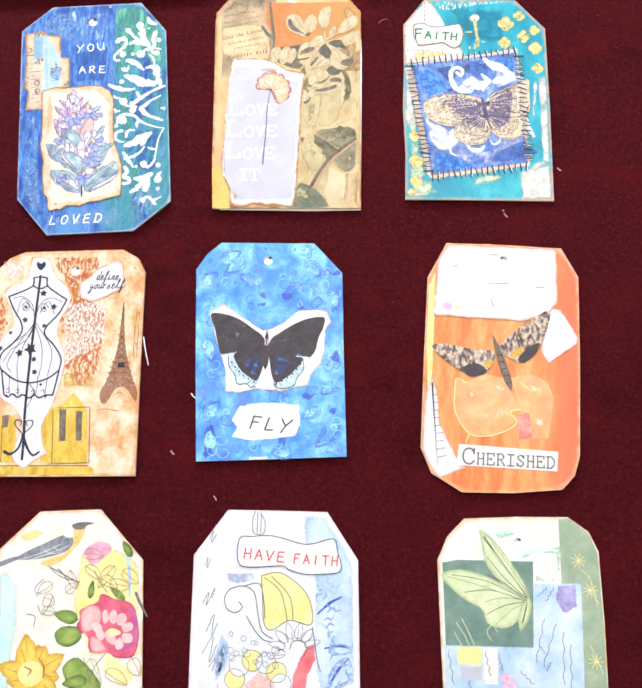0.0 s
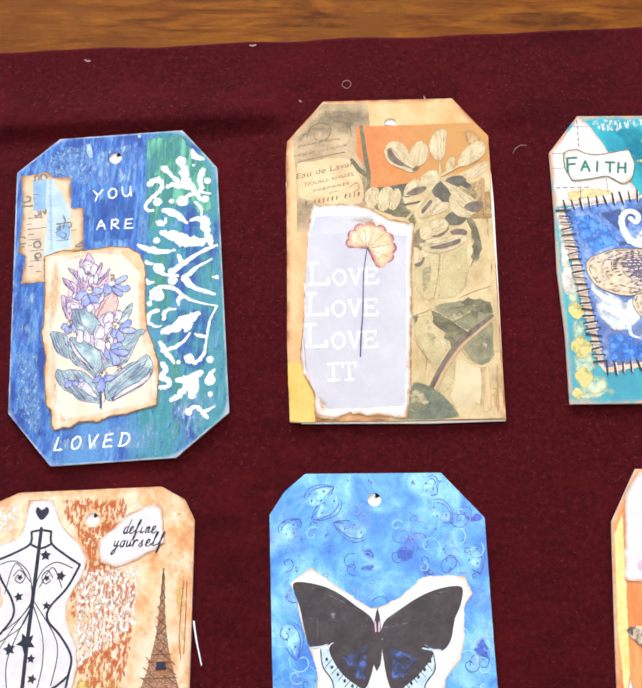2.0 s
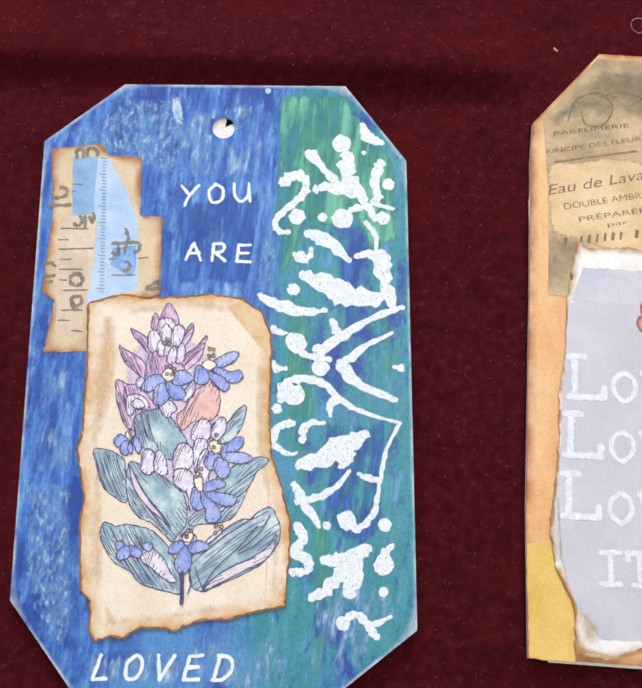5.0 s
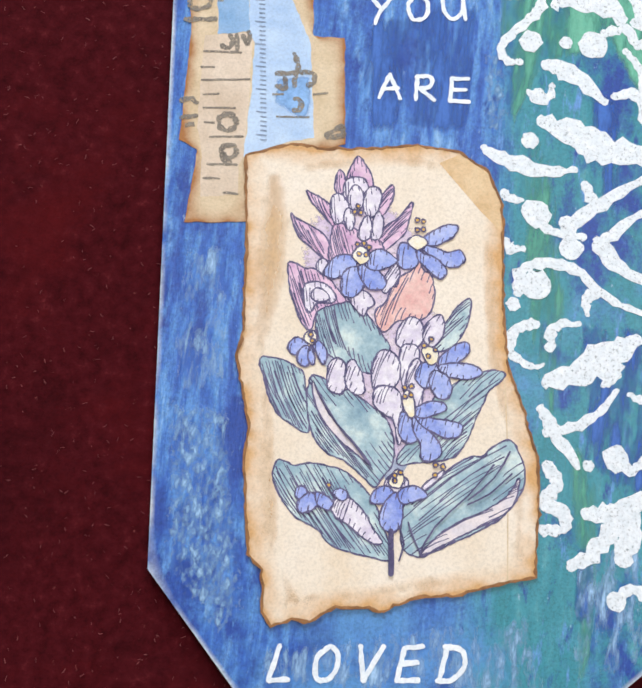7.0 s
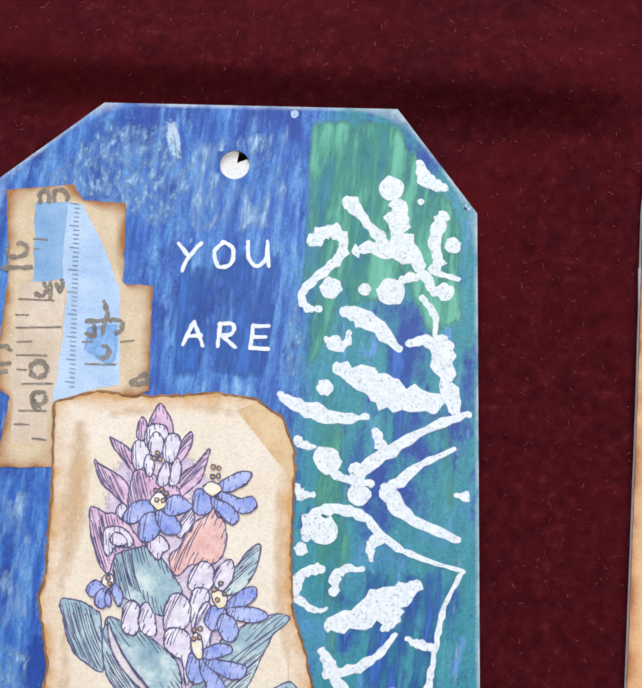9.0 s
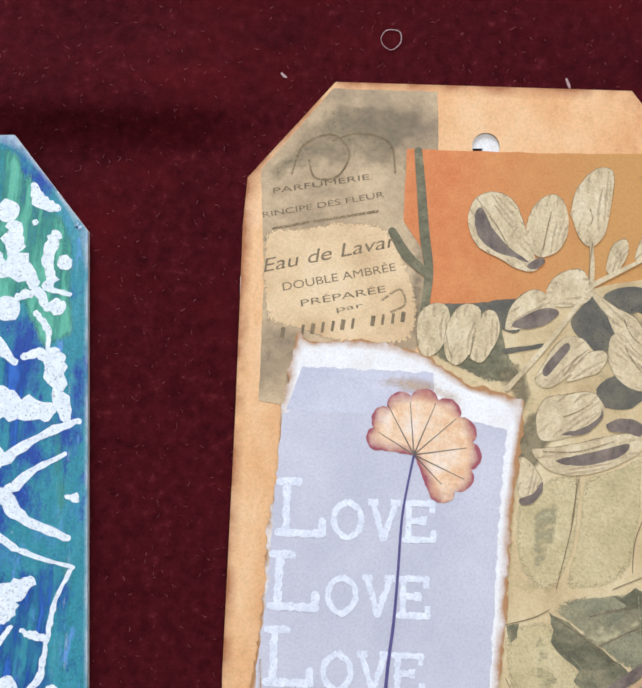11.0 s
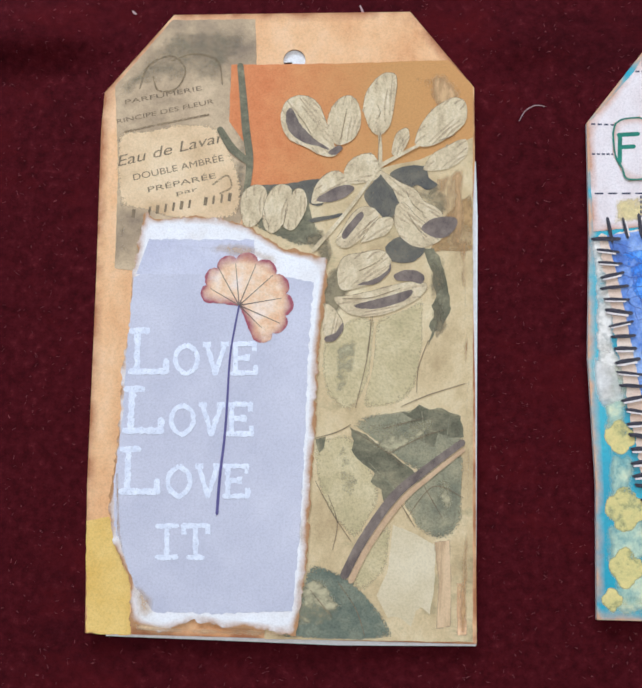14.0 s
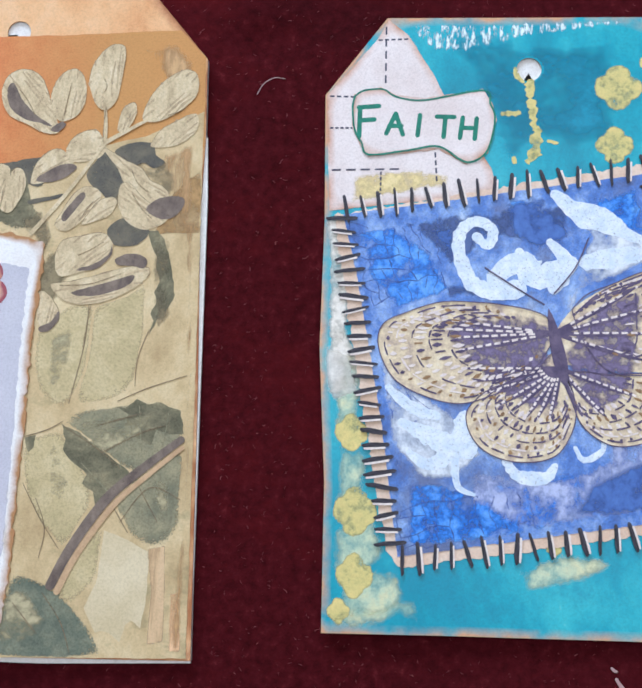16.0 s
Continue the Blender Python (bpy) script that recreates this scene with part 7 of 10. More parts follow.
for k, pts in enumerate(([(136.5, 67.7), (145.4, 69.7), (147.4, 58.7), (153.2, 54.0), (146.5, 55.7), (140.4, 62.5)], [(154.3, 74.9), (166.2, 77.0), (174.6, 65.4), (164.9, 60.6), (157.4, 65.6)], [(170.2, 0.3), (175.9, 10.0), (186.1, 15.4), (196.3, 20.2), (206.8, 9.9), (203.6, 5.1), (180.4, 0.1)], [(130.4, 13.2), (134.8, 15.0), (136.4, 7.2), (154.0, 7.8), (146.8, 2.9), (134.3, 5.5)])):
    t3.wash("patch_tint", pts, NAVY_PATCH, 0.324 + 0.002 * k, "deep blue print", patch, soft=3.0, step=0.6)
WHITE_PATCH = two("white_patch_print", rgb(206, 216, 230), rgb(232, 236, 242), (200, 160), rough=0.5, detail=10, fade=True, holes=-0.05, soft=0.3)
for k, pts in enumerate(([(166.2, 75.7), (170.7, 77.2), (178.2, 69.6), (191.6, 66.0), (197.6, 64.6), (197.6, 61.4), (185.8, 57.7), (175.4, 51.7), (172.6, 43.5), (169.6, 48.2), (172.4, 58.0), (175.3, 66.2)], [(127.5, 41.8), (132.9, 32.4), (149.3, 22.7), (153.9, 14.1), (146.7, 7.6), (139.3, 7.3), (131.8, 14.9), (128.6, 27.4)], [(200.6, 60.7), (205.0, 65.7), (205.8, 56.0), (203.6, 30.3), (199.5, 36.5)])):
    t3.wash("patch_tint", pts, WHITE_PATCH, 0.333 + 0.002 * k, "white print", patch, soft=2.2, step=0.6)
for k, pts in enumerate(([(203.5, 64.8), (210.9, 66.7), (212.4, 40.2), (213.2, 2.3), (207.3, 3.7), (205.8, 30.4)], [(191.4, -3.5), (197.8, -1.7), (213.1, 1.5), (214.6, -22.9), (195.0, -23.6)], [(114.9, 39.7), (122.7, 36.8), (125.6, 27.3), (118.4, 23.8), (115.6, 26.9)])):
    t3.wash("cream_patch", pts, SOFT_WHITE, 0.046 + 0.003 * k, "cream white rubbed patch", soft=1.8, step=0.7)
t3.wash("white_haze", [(113.3, 70.8), (120.5, 69.9), (122.7, 53.9), (121.9, 37.1), (114.9, 38.9)], SOFT_CREAM, 0.034, "cream rubbed patch", soft=2.5, step=0.8)
for k, (pts, w) in enumerate((
        ([(150.1, 65.4), (152.9, 63.4), (153.9, 67.1), (150.0, 69.1), (146.5, 66.4), (146.1, 61.6), (148.9, 54.8), (154.0, 52.3), (160.0, 53.1)], (1.8, 2.2, 3.6)), ([(153.9, 55.0), (159.9, 59.4), (165.0, 56.4), (172.0, 59.7)], (2.0, 5.4, 3.0)), ([(159.9, 62.5), (163.0, 57.4), (170.1, 55.5)], (0.8, 3.4, 3.0)),
        ([(166.9, 64.9), (171.0, 59.7), (168.1, 53.3)], (0.8, 3.0, 2.0)), ([(167.8, 76.6), (172.9, 72.5), (179.0, 69.5), (188.4, 65.5)], (1.0, 4.6, 1.0)), ([(173.9, 73.6), (179.0, 71.6), (184.1, 68.6)], (1.0, 3.0, 1.0)), ([(133.7, 21.3), (138.8, 19.0), (143.9, 16.7), (148.9, 15.9)], (0.6, 3.6, 4.8)),
        ([(136.0, 14.3), (141.1, 11.6), (146.9, 16.8), (148.7, 21.9)], (0.8, 3.0, 4.2)), ([(147.6, 16.8), (146.6, 11.8), (147.5, 6.9), (151.1, 5.3)], (1.2, 1.4, 0.5)), ([(157.8, 13.3), (160.8, 10.0), (166.7, 9.8), (169.1, 12.8)], (1.0, 2.6, 0.8)), ([(173.4, 17.0), (175.4, 14.1), (179.3, 16.3), (179.8, 19.3)], (0.6, 1.2, 0.5)),
        ([(197.5, 34.4), (198.3, 27.6), (202.1, 20.9)], (0.6, 2.6, 1.6)), ([(175.1, 59.8), (181.1, 61.1), (187.1, 62.3)], (2.2, 4.0, 2.6)), ([(130.4, 29.2), (136.6, 24.4), (142.7, 22.6)], (0.6, 2.6, 1.0)))):
    t3.lines("flourish_print", [pts], tuple(1.25 * v for v in w), FLOURISH, 0.35 + 0.002 * k, parent=patch, ragged=0.3)
insect = t3.flat("printed_wing", spline([(167.5, 39.9), (161.4, 32.0), (153.5, 27.6), (146.6, 25.8), (138.5, 27.5), (131.8, 31.3), (128.2, 38.4), (129.0, 43.6), (133.8, 46.4), (141.9, 49.3), (150.0, 49.6), (158.1, 49.0), (166.7, 46.6)], True, 3), WING_TAN, 0.42, 0.04, "tan spotted printed wing", patch)
t3.flat("printed_wing", spline([(168.5, 38.9), (163.4, 32.6), (154.5, 29.7), (148.9, 23.9), (150.8, 17.5), (155.8, 14.0), (162.7, 13.1), (169.6, 15.3), (173.4, 23.0), (172.3, 30.9)], True, 3), WING_TAN, 0.43, 0.04, "", patch)
t3.flat("printed_wing", spline([*[(168.2, 41.2), (172.3, 48.6), (181.4, 54.9), (190.4, 59.0), (198.1, 62.3), (199.2, 52.1), (199.1, 39.2), (192.6, 34.9), (180.3, 35.0), (171.6, 35.8)]], True, 3), WING_TAN, 0.42, 0.04, "", patch)
t3.flat("printed_wing", spline([(171.5, 33.9), (180.2, 33.9), (192.6, 34.4), (197.4, 32.2), (195.9, 23.6), (189.2, 18.8), (181.7, 17.7), (175.8, 21.0), (173.1, 25.8)], True, 3), WING_TAN, 0.43, 0.04, "", patch)
WING_SHADE = two("violet_brown_wing_shade", rgb(88, 78, 118), rgb(130, 116, 146), (420, 420), rough=0.7, holes=-0.1, soft=0.3, fade=True)
for pts in ([(167.2, 47.1), (157.1, 48.3), (145.0, 46.8), (142.1, 42.0), (148.4, 34.0), (154.5, 28.2), (161.6, 24.5), (167.5, 23.7), (171.4, 25.9), (169.3, 38.9)], [(169.2, 37.1), (174.8, 48.6), (185.1, 54.1), (190.0, 52.1), (189.2, 39.8), (186.8, 29.0), (178.4, 23.1), (173.6, 26.9)]):
    t3.wash("wing_shade", torn(spline(pts, True, 3), 0.5, 0.8, 6), WING_SHADE, 0.46, "violet brown wing shading", patch, soft=3.0, step=0.6)
c0, c1 = [(168.4, 43.0)][0], [(169.8, 34.9)][0]
for nm, mat_, w, z, reach in (("dark_ray", WING_DARK, (1.0, 1.0, 0.3), 0.47, 1.0), ("pale_ray", WING_LIGHT_AND_GLINT, (0.3, 0.5, 0.25), 0.5, 1.05)):
    rays = []
    for q in [(142.0, 45.4), (143.1, 43.1), (145.2, 41.1), (146.3, 38.1), (146.9, 34.0), (149.5, 31.0), (152.0, 28.1), (155.1, 25.2), (158.1, 23.8), (161.6, 22.4), (164.5, 22.4), (167.5, 22.9)]:
        c = c0 if q[1] > c1[1] else c1
        rays.append([c, between(c, q, 0.55 * reach, 0.4), between(c, q, 0.95 * reach)])
    for q in [(187.6, 54.9), (191.6, 50.2), (192.0, 43.9), (189.8, 37.1), (187.3, 29.0), (180.8, 23.6), (175.2, 23.6)]:
        c = c0 if q[1] > c1[1] else c1
        rays.append([c, between(c, q, 0.55 * reach, -0.4), between(c, q, 0.95 * reach)])
    if nm == "pale_ray":
        rays = [[between(r[0], r[2], (j + 0.1) / 11), between(r[0], r[2], (j + 0.78) / 11)] for r in rays for j in range(2, 11)]
        tagged(t3.lines(nm, rays, 0.5, mat_, z, parent=patch, smooth=False, ragged=0.5), kind="stuff")
        continue
    t3.lines(nm, rays, w, mat_, z, parent=patch, each=True)
rnd = random.Random(5)
cells = {"dusky": [], "brown": [], "pale": []}
for edge, hub in (([(161.4, 33.0), (153.5, 28.6), (146.6, 26.8), (138.8, 28.4), (132.4, 32.0), (128.9, 38.5), (129.7, 43.1), (134.1, 45.7), (141.9, 48.5), (152.0, 48.9)], c0), ([(154.5, 28.7), (149.8, 23.6), (151.6, 17.8), (156.3, 14.8), (162.7, 13.8), (169.2, 16.0), (172.6, 22.9)], c1),
                  ([(176.3, 51.0), (181.4, 54.5), (190.4, 58.4), (197.6, 61.6), (198.6, 52.1), (198.5, 39.8), (192.6, 35.4)], c0), ([(196.8, 31.8), (195.3, 24.0), (189.0, 19.4), (181.9, 18.4), (176.2, 21.4)], c1)):
    line = spline(edge, step=6)
    for row, (near, far) in enumerate(((0.02, 0.07), (0.09, 0.15), (0.18, 0.25), (0.28, 0.36), (0.39, 0.47))):
        arc = [between(q, hub, near) for q in line]
        for j in range(0, len(arc) - 4, 4):
            if rnd.random() < 0.8:
                cells["dusky" if row != 1 else "pale"].append((arc[j:j + 4], (0.2, 0.42, 0.2)))
        for j in range(row % 2, len(line), 2):
            start, stop = between(line[j], hub, near + 0.012), between(line[j], hub, far + rnd.uniform(-0.02, 0.01))
            cells[rnd.choice(("dusky", "brown", "pale", "pale") if row < 3 else ("dusky", "brown", "dusky", "pale"))].append(([start, between(start, stop, 0.5), stop], (0.3, rnd.uniform(0.5, 1.0), 0.3)))
for k, (kind, mat_) in enumerate((("pale", WING_LIGHT_AND_GLINT), ("brown", WING_BROWN), ("dusky", WING_DARK))):
    bm = bmesh.new()
    for pts, w in cells[kind]:
        ribbon(bm, pts, w, t3.up + 0.52 + 0.006 * k, t3.origin, 0.01, 0.8, rise=0.0001)
    tagged(part("wing_cell", bm, mat_, patch, "rows of small wing cells"), "rows of small wing cells", kind="stuff")
t3.lines("wing_edge", [closed_line(spline([(167.5, 39.9), (161.4, 32.0), (153.5, 27.6), (146.6, 25.8), (138.5, 27.5), (131.8, 31.3), (128.2, 38.4), (129.0, 43.6), (133.8, 46.4), (141.9, 49.3), (150.0, 49.6), (158.1, 49.0), (166.7, 46.6)], True, 2)), closed_line(spline([(168.5, 38.9), (163.4, 32.6), (154.5, 29.7), (148.9, 23.9), (150.8, 17.5), (155.8, 14.0), (162.7, 13.1), (169.6, 15.3), (173.4, 23.0), (172.3, 30.9)], True, 2)),
         closed_line(spline([(172.3, 48.6), (181.4, 54.9), (190.4, 59.0), (198.1, 62.3), (199.2, 52.1), (199.1, 39.2), (192.6, 34.9), (180.3, 35.0)], True, 2)), closed_line(spline([(171.5, 33.9), (180.2, 33.9), (192.6, 34.4), (197.4, 32.2), (195.9, 23.6), (189.2, 18.8), (181.7, 17.7), (175.8, 21.0), (173.1, 25.8)], True, 2))], 0.24, WING_DARK, 0.55, parent=patch)
t3.flat("printed_body", leaf(*[(171.2, 30.5), (167.0, 48.8)], 3.2), WING_DARK, 0.6, 0.04, parent=patch)
t3.lines("printed_feeler", [[(166.1, 49.6), (160.0, 53.1), (152.3, 57.9)], [(168.3, 52.3), (173.1, 58.7), (176.0, 65.7)]], 0.3, WING_DARK, 0.6, parent=patch)
stitch_mesh, glint_mesh = None, None
for ends, count, tilt, long in (((*[(118.1, 71.1)], *[(191.6, 83.6)]), 19, 98, 5.6), ((*[(134.4, -10.1)], *[(199.7, -0.2)]), 18, 100, 5.8), ((*[(118.2, 69.8)], *[(133.1, -8.6)]), 25, 6, 5.8), ((*[(191.4, 79.9)], *[(199.4, 2.4)]), 23, -6, 5.8)):
    for k in range(count):
        p = between(ends[0], ends[1], (k + 0.3) / count)
        rnd = random.Random(k * 7 + count)
        if stitch_mesh is None:
            bm = bmesh.new()
            ribbon(bm, [(-1.8, 0), (-0.9, 0.06), (0, 0), (0.9, -0.06), (1.8, 0)], (0.7, 1.2, 0.6), 0, (0, 0), 0.12, 0.5)
            stitch_mesh = mesh_of("stitch", bm, BLACK_THREAD)
            # painted glint: a pale ribbon beside the stitch stands in for the thread's shine
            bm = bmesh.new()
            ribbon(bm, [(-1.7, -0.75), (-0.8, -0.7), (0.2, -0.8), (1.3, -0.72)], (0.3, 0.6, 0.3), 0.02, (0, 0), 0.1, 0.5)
            glint_mesh = mesh_of("painted_stitch_glint", bm, WING_LIGHT_AND_GLINT)
        ob = new("stitch", stitch_mesh)
        ob.parent = t3.ob
        place = Matrix.LocRotScale(Vector(((p[0] - t3.origin[0]) / 1000, (p[1] - t3.origin[1]) / 1000, (t3.up + 0.66) / 1000)), Euler((0, 0, radians(tilt + rnd.uniform(-13, 13)))), Vector((long / 3.6 * rnd.uniform(0.8, 1.15), rnd.uniform(0.6, 1.0), 1)))
        ob.matrix_local = place
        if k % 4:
            glint = new("painted_stitch_glint", glint_mesh)
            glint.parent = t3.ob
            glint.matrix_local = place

# ---- orange tag with the dress form and the tower ----
RUSTY = paint("rust_and_cream_paint", [(0.28, rgb(206, 128, 76)), (0.42, rgb(226, 170, 118)), (0.54, rgb(236, 208, 174)), (0.7, rgb(243, 231, 215))], (90, 70), detail=10, rough=0.6, bump=0.3, age=(rgb(202, 142, 92), 0.8), second=(rgb(236, 206, 160), (22, 22), 0.45))
RUST = paint("rust_stamp_paint", [(0.36, rgb(222, 160, 110)), (0.5, rgb(204, 118, 64)), (0.62, rgb(180, 84, 34))], (760, 300), rough=0.6, fade=True, holes=0.5, soft=0.1, detail=7)
CHALK = two("chalky_white_scrape", rgb(232, 220, 208), rgb(244, 240, 236), (820, 340), rough=0.7, fade=True, holes=0.54, soft=0.1, detail=7)
OCHRE_WASH = two("ochre_yellow_wash", rgb(218, 172, 72), rgb(236, 206, 128), (70, 70), rough=0.6, fade=True, holes=0.45, soft=0.2)
HOUSE_YELLOW = paint("yellow_house_print", [(0.3, rgb(196, 146, 36)), (0.5, rgb(228, 190, 74)), (0.75, rgb(242, 222, 134))], (150, 60), rough=0.7, fade=True, worn=0.4, grain=0.6)
TOWER = paint("brown_tower_print", [(0.3, rgb(124, 76, 56)), (0.6, rgb(174, 114, 86)), (0.8, rgb(214, 162, 126))], (420, 420), rough=0.7, fade=True, worn=0.85, grain=0.6)
NAVY_INK = two("black_blue_ink", rgb(30, 32, 48), rgb(46, 48, 66), (500, 500), rough=0.6)
CUTOUT = paint("white_cutout_paper", [(0.3, rgb(216, 212, 216)), (0.7, rgb(234, 231, 233))], (200, 200), rough=0.75, age=(rgb(196, 146, 104), 0.9))
t4 = Tag("rust and cream tag with a dress form print and tower", [(-129.6, -73.4), (-65.6, -69.0), (-54.8, -74.5), (-49.7, -83.6), (-47.2, -154.0), (-44.8, -216.2), (-96.4, -218.9), (-141.2, -220.9), (-143.8, -150.4), (-146.8, -86.7), (-139.0, -77.9)], (*[(-95.4, -84.5)][0], 3.0), RUSTY, WHITE_CARD, 1.6, 3.0)
for k, (pts, mat_) in enumerate((([(-113.5, -73.0), (-78.8, -71.8), (-74.6, -87.4), (-83.6, -104.9), (-70.2, -109.3), (-71.2, -130.6), (-102.6, -130.6), (-107.5, -109.2), (-97.1, -100.5), (-110.4, -85.1)], RUST), ([(-100.8, -126.4), (-69.4, -124.2), (-72.3, -151.3), (-77.9, -163.6), (-98.1, -163.7), (-98.7, -141.1)], RUST), ([(-148.5, -100.4), (-139.0, -102.6), (-132.8, -122.1), (-138.0, -136.9), (-144.8, -139.0)], RUST), ([(-109.2, -85.1), (-85.1, -78.5), (-86.0, -100.6), (-77.0, -104.9), (-76.0, -122.1), (-99.7, -126.4), (-99.3, -100.5)], RUST),
                                  ([(-145.7, -78.2), (-125.7, -74.9), (-126.6, -91.7), (-143.8, -98.3)], CHALK), ([(-103.4, -104.9), (-70.6, -100.6), (-69.1, -130.6), (-100.9, -155.5)], CHALK), ([(-78.8, -72.9), (-63.2, -71.8), (-51.8, -78.6), (-50.2, -89.7), (-60.3, -85.2), (-63.0, -76.3)], OCHRE_WASH), ([(-61.0, -94.1), (-50.0, -94.1), (-47.5, -141.0), (-53.7, -136.8), (-58.8, -120.0)], OCHRE_WASH), ([(-99.0, -151.4), (-76.8, -147.2), (-73.7, -163.6), (-98.0, -165.7)], OCHRE_WASH))):
    t4.wash("rust_patch" if mat_ is RUST else "paint_scrape", pts, mat_, 0.014 + 0.003 * k, "rubbed paint patch", soft=3.5)
house = t4.flat("house_print", torn([(-107.7, -177.6), (-96.3, -173.3), (-88.8, -163.7), (-78.7, -174.9), (-74.6, -210.5), (-106.1, -211.4)], 0.4, 0.9, 5), HOUSE_YELLOW, 0.06, 0.04, "yellow house print", rim=1.2)
t4.flat("house_print", torn([(-142.4, -182.5), (-123.8, -180.5), (-119.9, -211.6), (-140.5, -213.2)], 0.4, 0.9, 6), HOUSE_YELLOW, 0.06, 0.04, "yellow house print", rim=1.2)
t4.flat("yellow_ground", torn([(-140.5, -213.2), (-96.9, -211.9), (-71.8, -210.5), (-69.1, -217.4), (-140.3, -220.4)], 0.4, 0.9, 7), HOUSE_YELLOW, 0.05, 0.04, rim=1.2)
for pts in ([(-96.6, -176.5), (-92.2, -176.0), (-90.7, -196.2), (-94.8, -196.7)], [(-86.0, -177.3), (-81.9, -176.8), (-80.6, -195.6), (-84.3, -195.7)], [(-110.4, -187.1), (-106.6, -182.1), (-106.1, -194.6), (-109.6, -196.9)], [(-131.9, -181.9), (-128.2, -181.0), (-128.0, -189.1), (-131.2, -189.6)]):
    t4.flat("window_print", torn(pts, 0.25, 0.8, 8), MAUVE, 0.09, 0.02, parent=house)
t4.lines("house_outline", [[(-97.3, -175.6), (-77.4, -174.0)], [(-77.3, -174.5), (-74.6, -209.6)], [(-74.6, -209.2), (-101.1, -211.3)], [(-100.5, -177.5), (-97.9, -210.9)], [(-139.1, -214.1), (-75.0, -211.0)], [(-132.3, -182.4), (-130.1, -211.3)]], 0.5, BROWN_INK, 0.1, smooth=False)
cut = t4.flat("dress_form_cutout", torn([*[(-125.1, -76.5), (-113.9, -76.1), (-109.1, -87.3), (-100.7, -95.1), (-96.0, -100.5), (-97.0, -108.1), (-103.3, -121.0), (-102.8, -128.5), (-97.1, -139.0), (-95.6, -148.3), (-97.8, -159.6), (-99.8, -169.7)], *[(-102.0, -175.2), (-106.9, -187.7), (-104.3, -199.9), (-101.6, -204.3), (-108.6, -209.3), (-115.9, -215.5), (-123.9, -209.0), (-122.3, -198.4), (-118.4, -186.7), (-126.4, -175.5)], *[(-134.8, -171.9), (-138.1, -159.7), (-140.3, -147.4), (-142.5, -140.1), (-137.1, -128.5), (-131.0, -123.2), (-134.0, -113.5), (-140.1, -102.6), (-139.4, -98.3), (-126.9, -93.4), (-125.3, -85.0)]], 0.2, 0.9, 9), CUTOUT, 0.25, 0.2, "white paper cutout with a dress form", rim=1.0)
t4.lines("dress_form_print", [[(-122.2, -90.8), (-117.8, -89.9), (-113.3, -90.4)], [(-122.2, -90.8), (-122.2, -96.1), (-129.2, -100.5), (-137.1, -104.0)], [(-113.3, -90.4), (-112.5, -95.7), (-105.9, -100.5), (-99.0, -104.5)], [(-137.1, -104.0), (-133.3, -111.8), (-127.5, -120.4), (-126.2, -127.4), (-131.2, -135.2), (-137.2, -141.5), (-138.3, -148.4), (-136.1, -153.2)], [(-99.0, -104.5), (-103.6, -114.4), (-110.4, -123.0), (-110.8, -128.5), (-104.3, -135.2), (-98.9, -143.6), (-99.6, -151.8)],
         [(-137.1, -151.9), (-127.4, -158.5), (-116.6, -160.1), (-106.1, -156.8), (-99.2, -151.0)], [(-136.1, -153.2), (-134.4, -161.8), (-133.0, -168.3)], [(-99.4, -151.4), (-100.7, -160.6), (-101.9, -167.7)], [(-133.0, -168.3), (-130.3, -169.9), (-127.5, -167.8), (-123.9, -170.0), (-121.0, -168.0), (-117.0, -170.0), (-113.4, -168.0), (-110.3, -169.6), (-106.6, -167.8), (-101.9, -167.5)], [(-122.2, -96.1), (-117.2, -97.9), (-112.5, -95.7)]], 1.0, NAVY_INK, 0.29, "black ink dress form", cut)
t4.lines("dress_form_print", [[(-117.9, -89.1), (-118.1, -102.7), (-118.4, -121.0), (-118.7, -139.0), (-118.7, -159.7)], [*[(-118.7, -159.7), (-118.3, -179.8)], *[(-117.2, -195.7), (-116.9, -208.9)]]], (1.4, 1.7, 1.6), NAVY_INK, 0.32, "", cut)
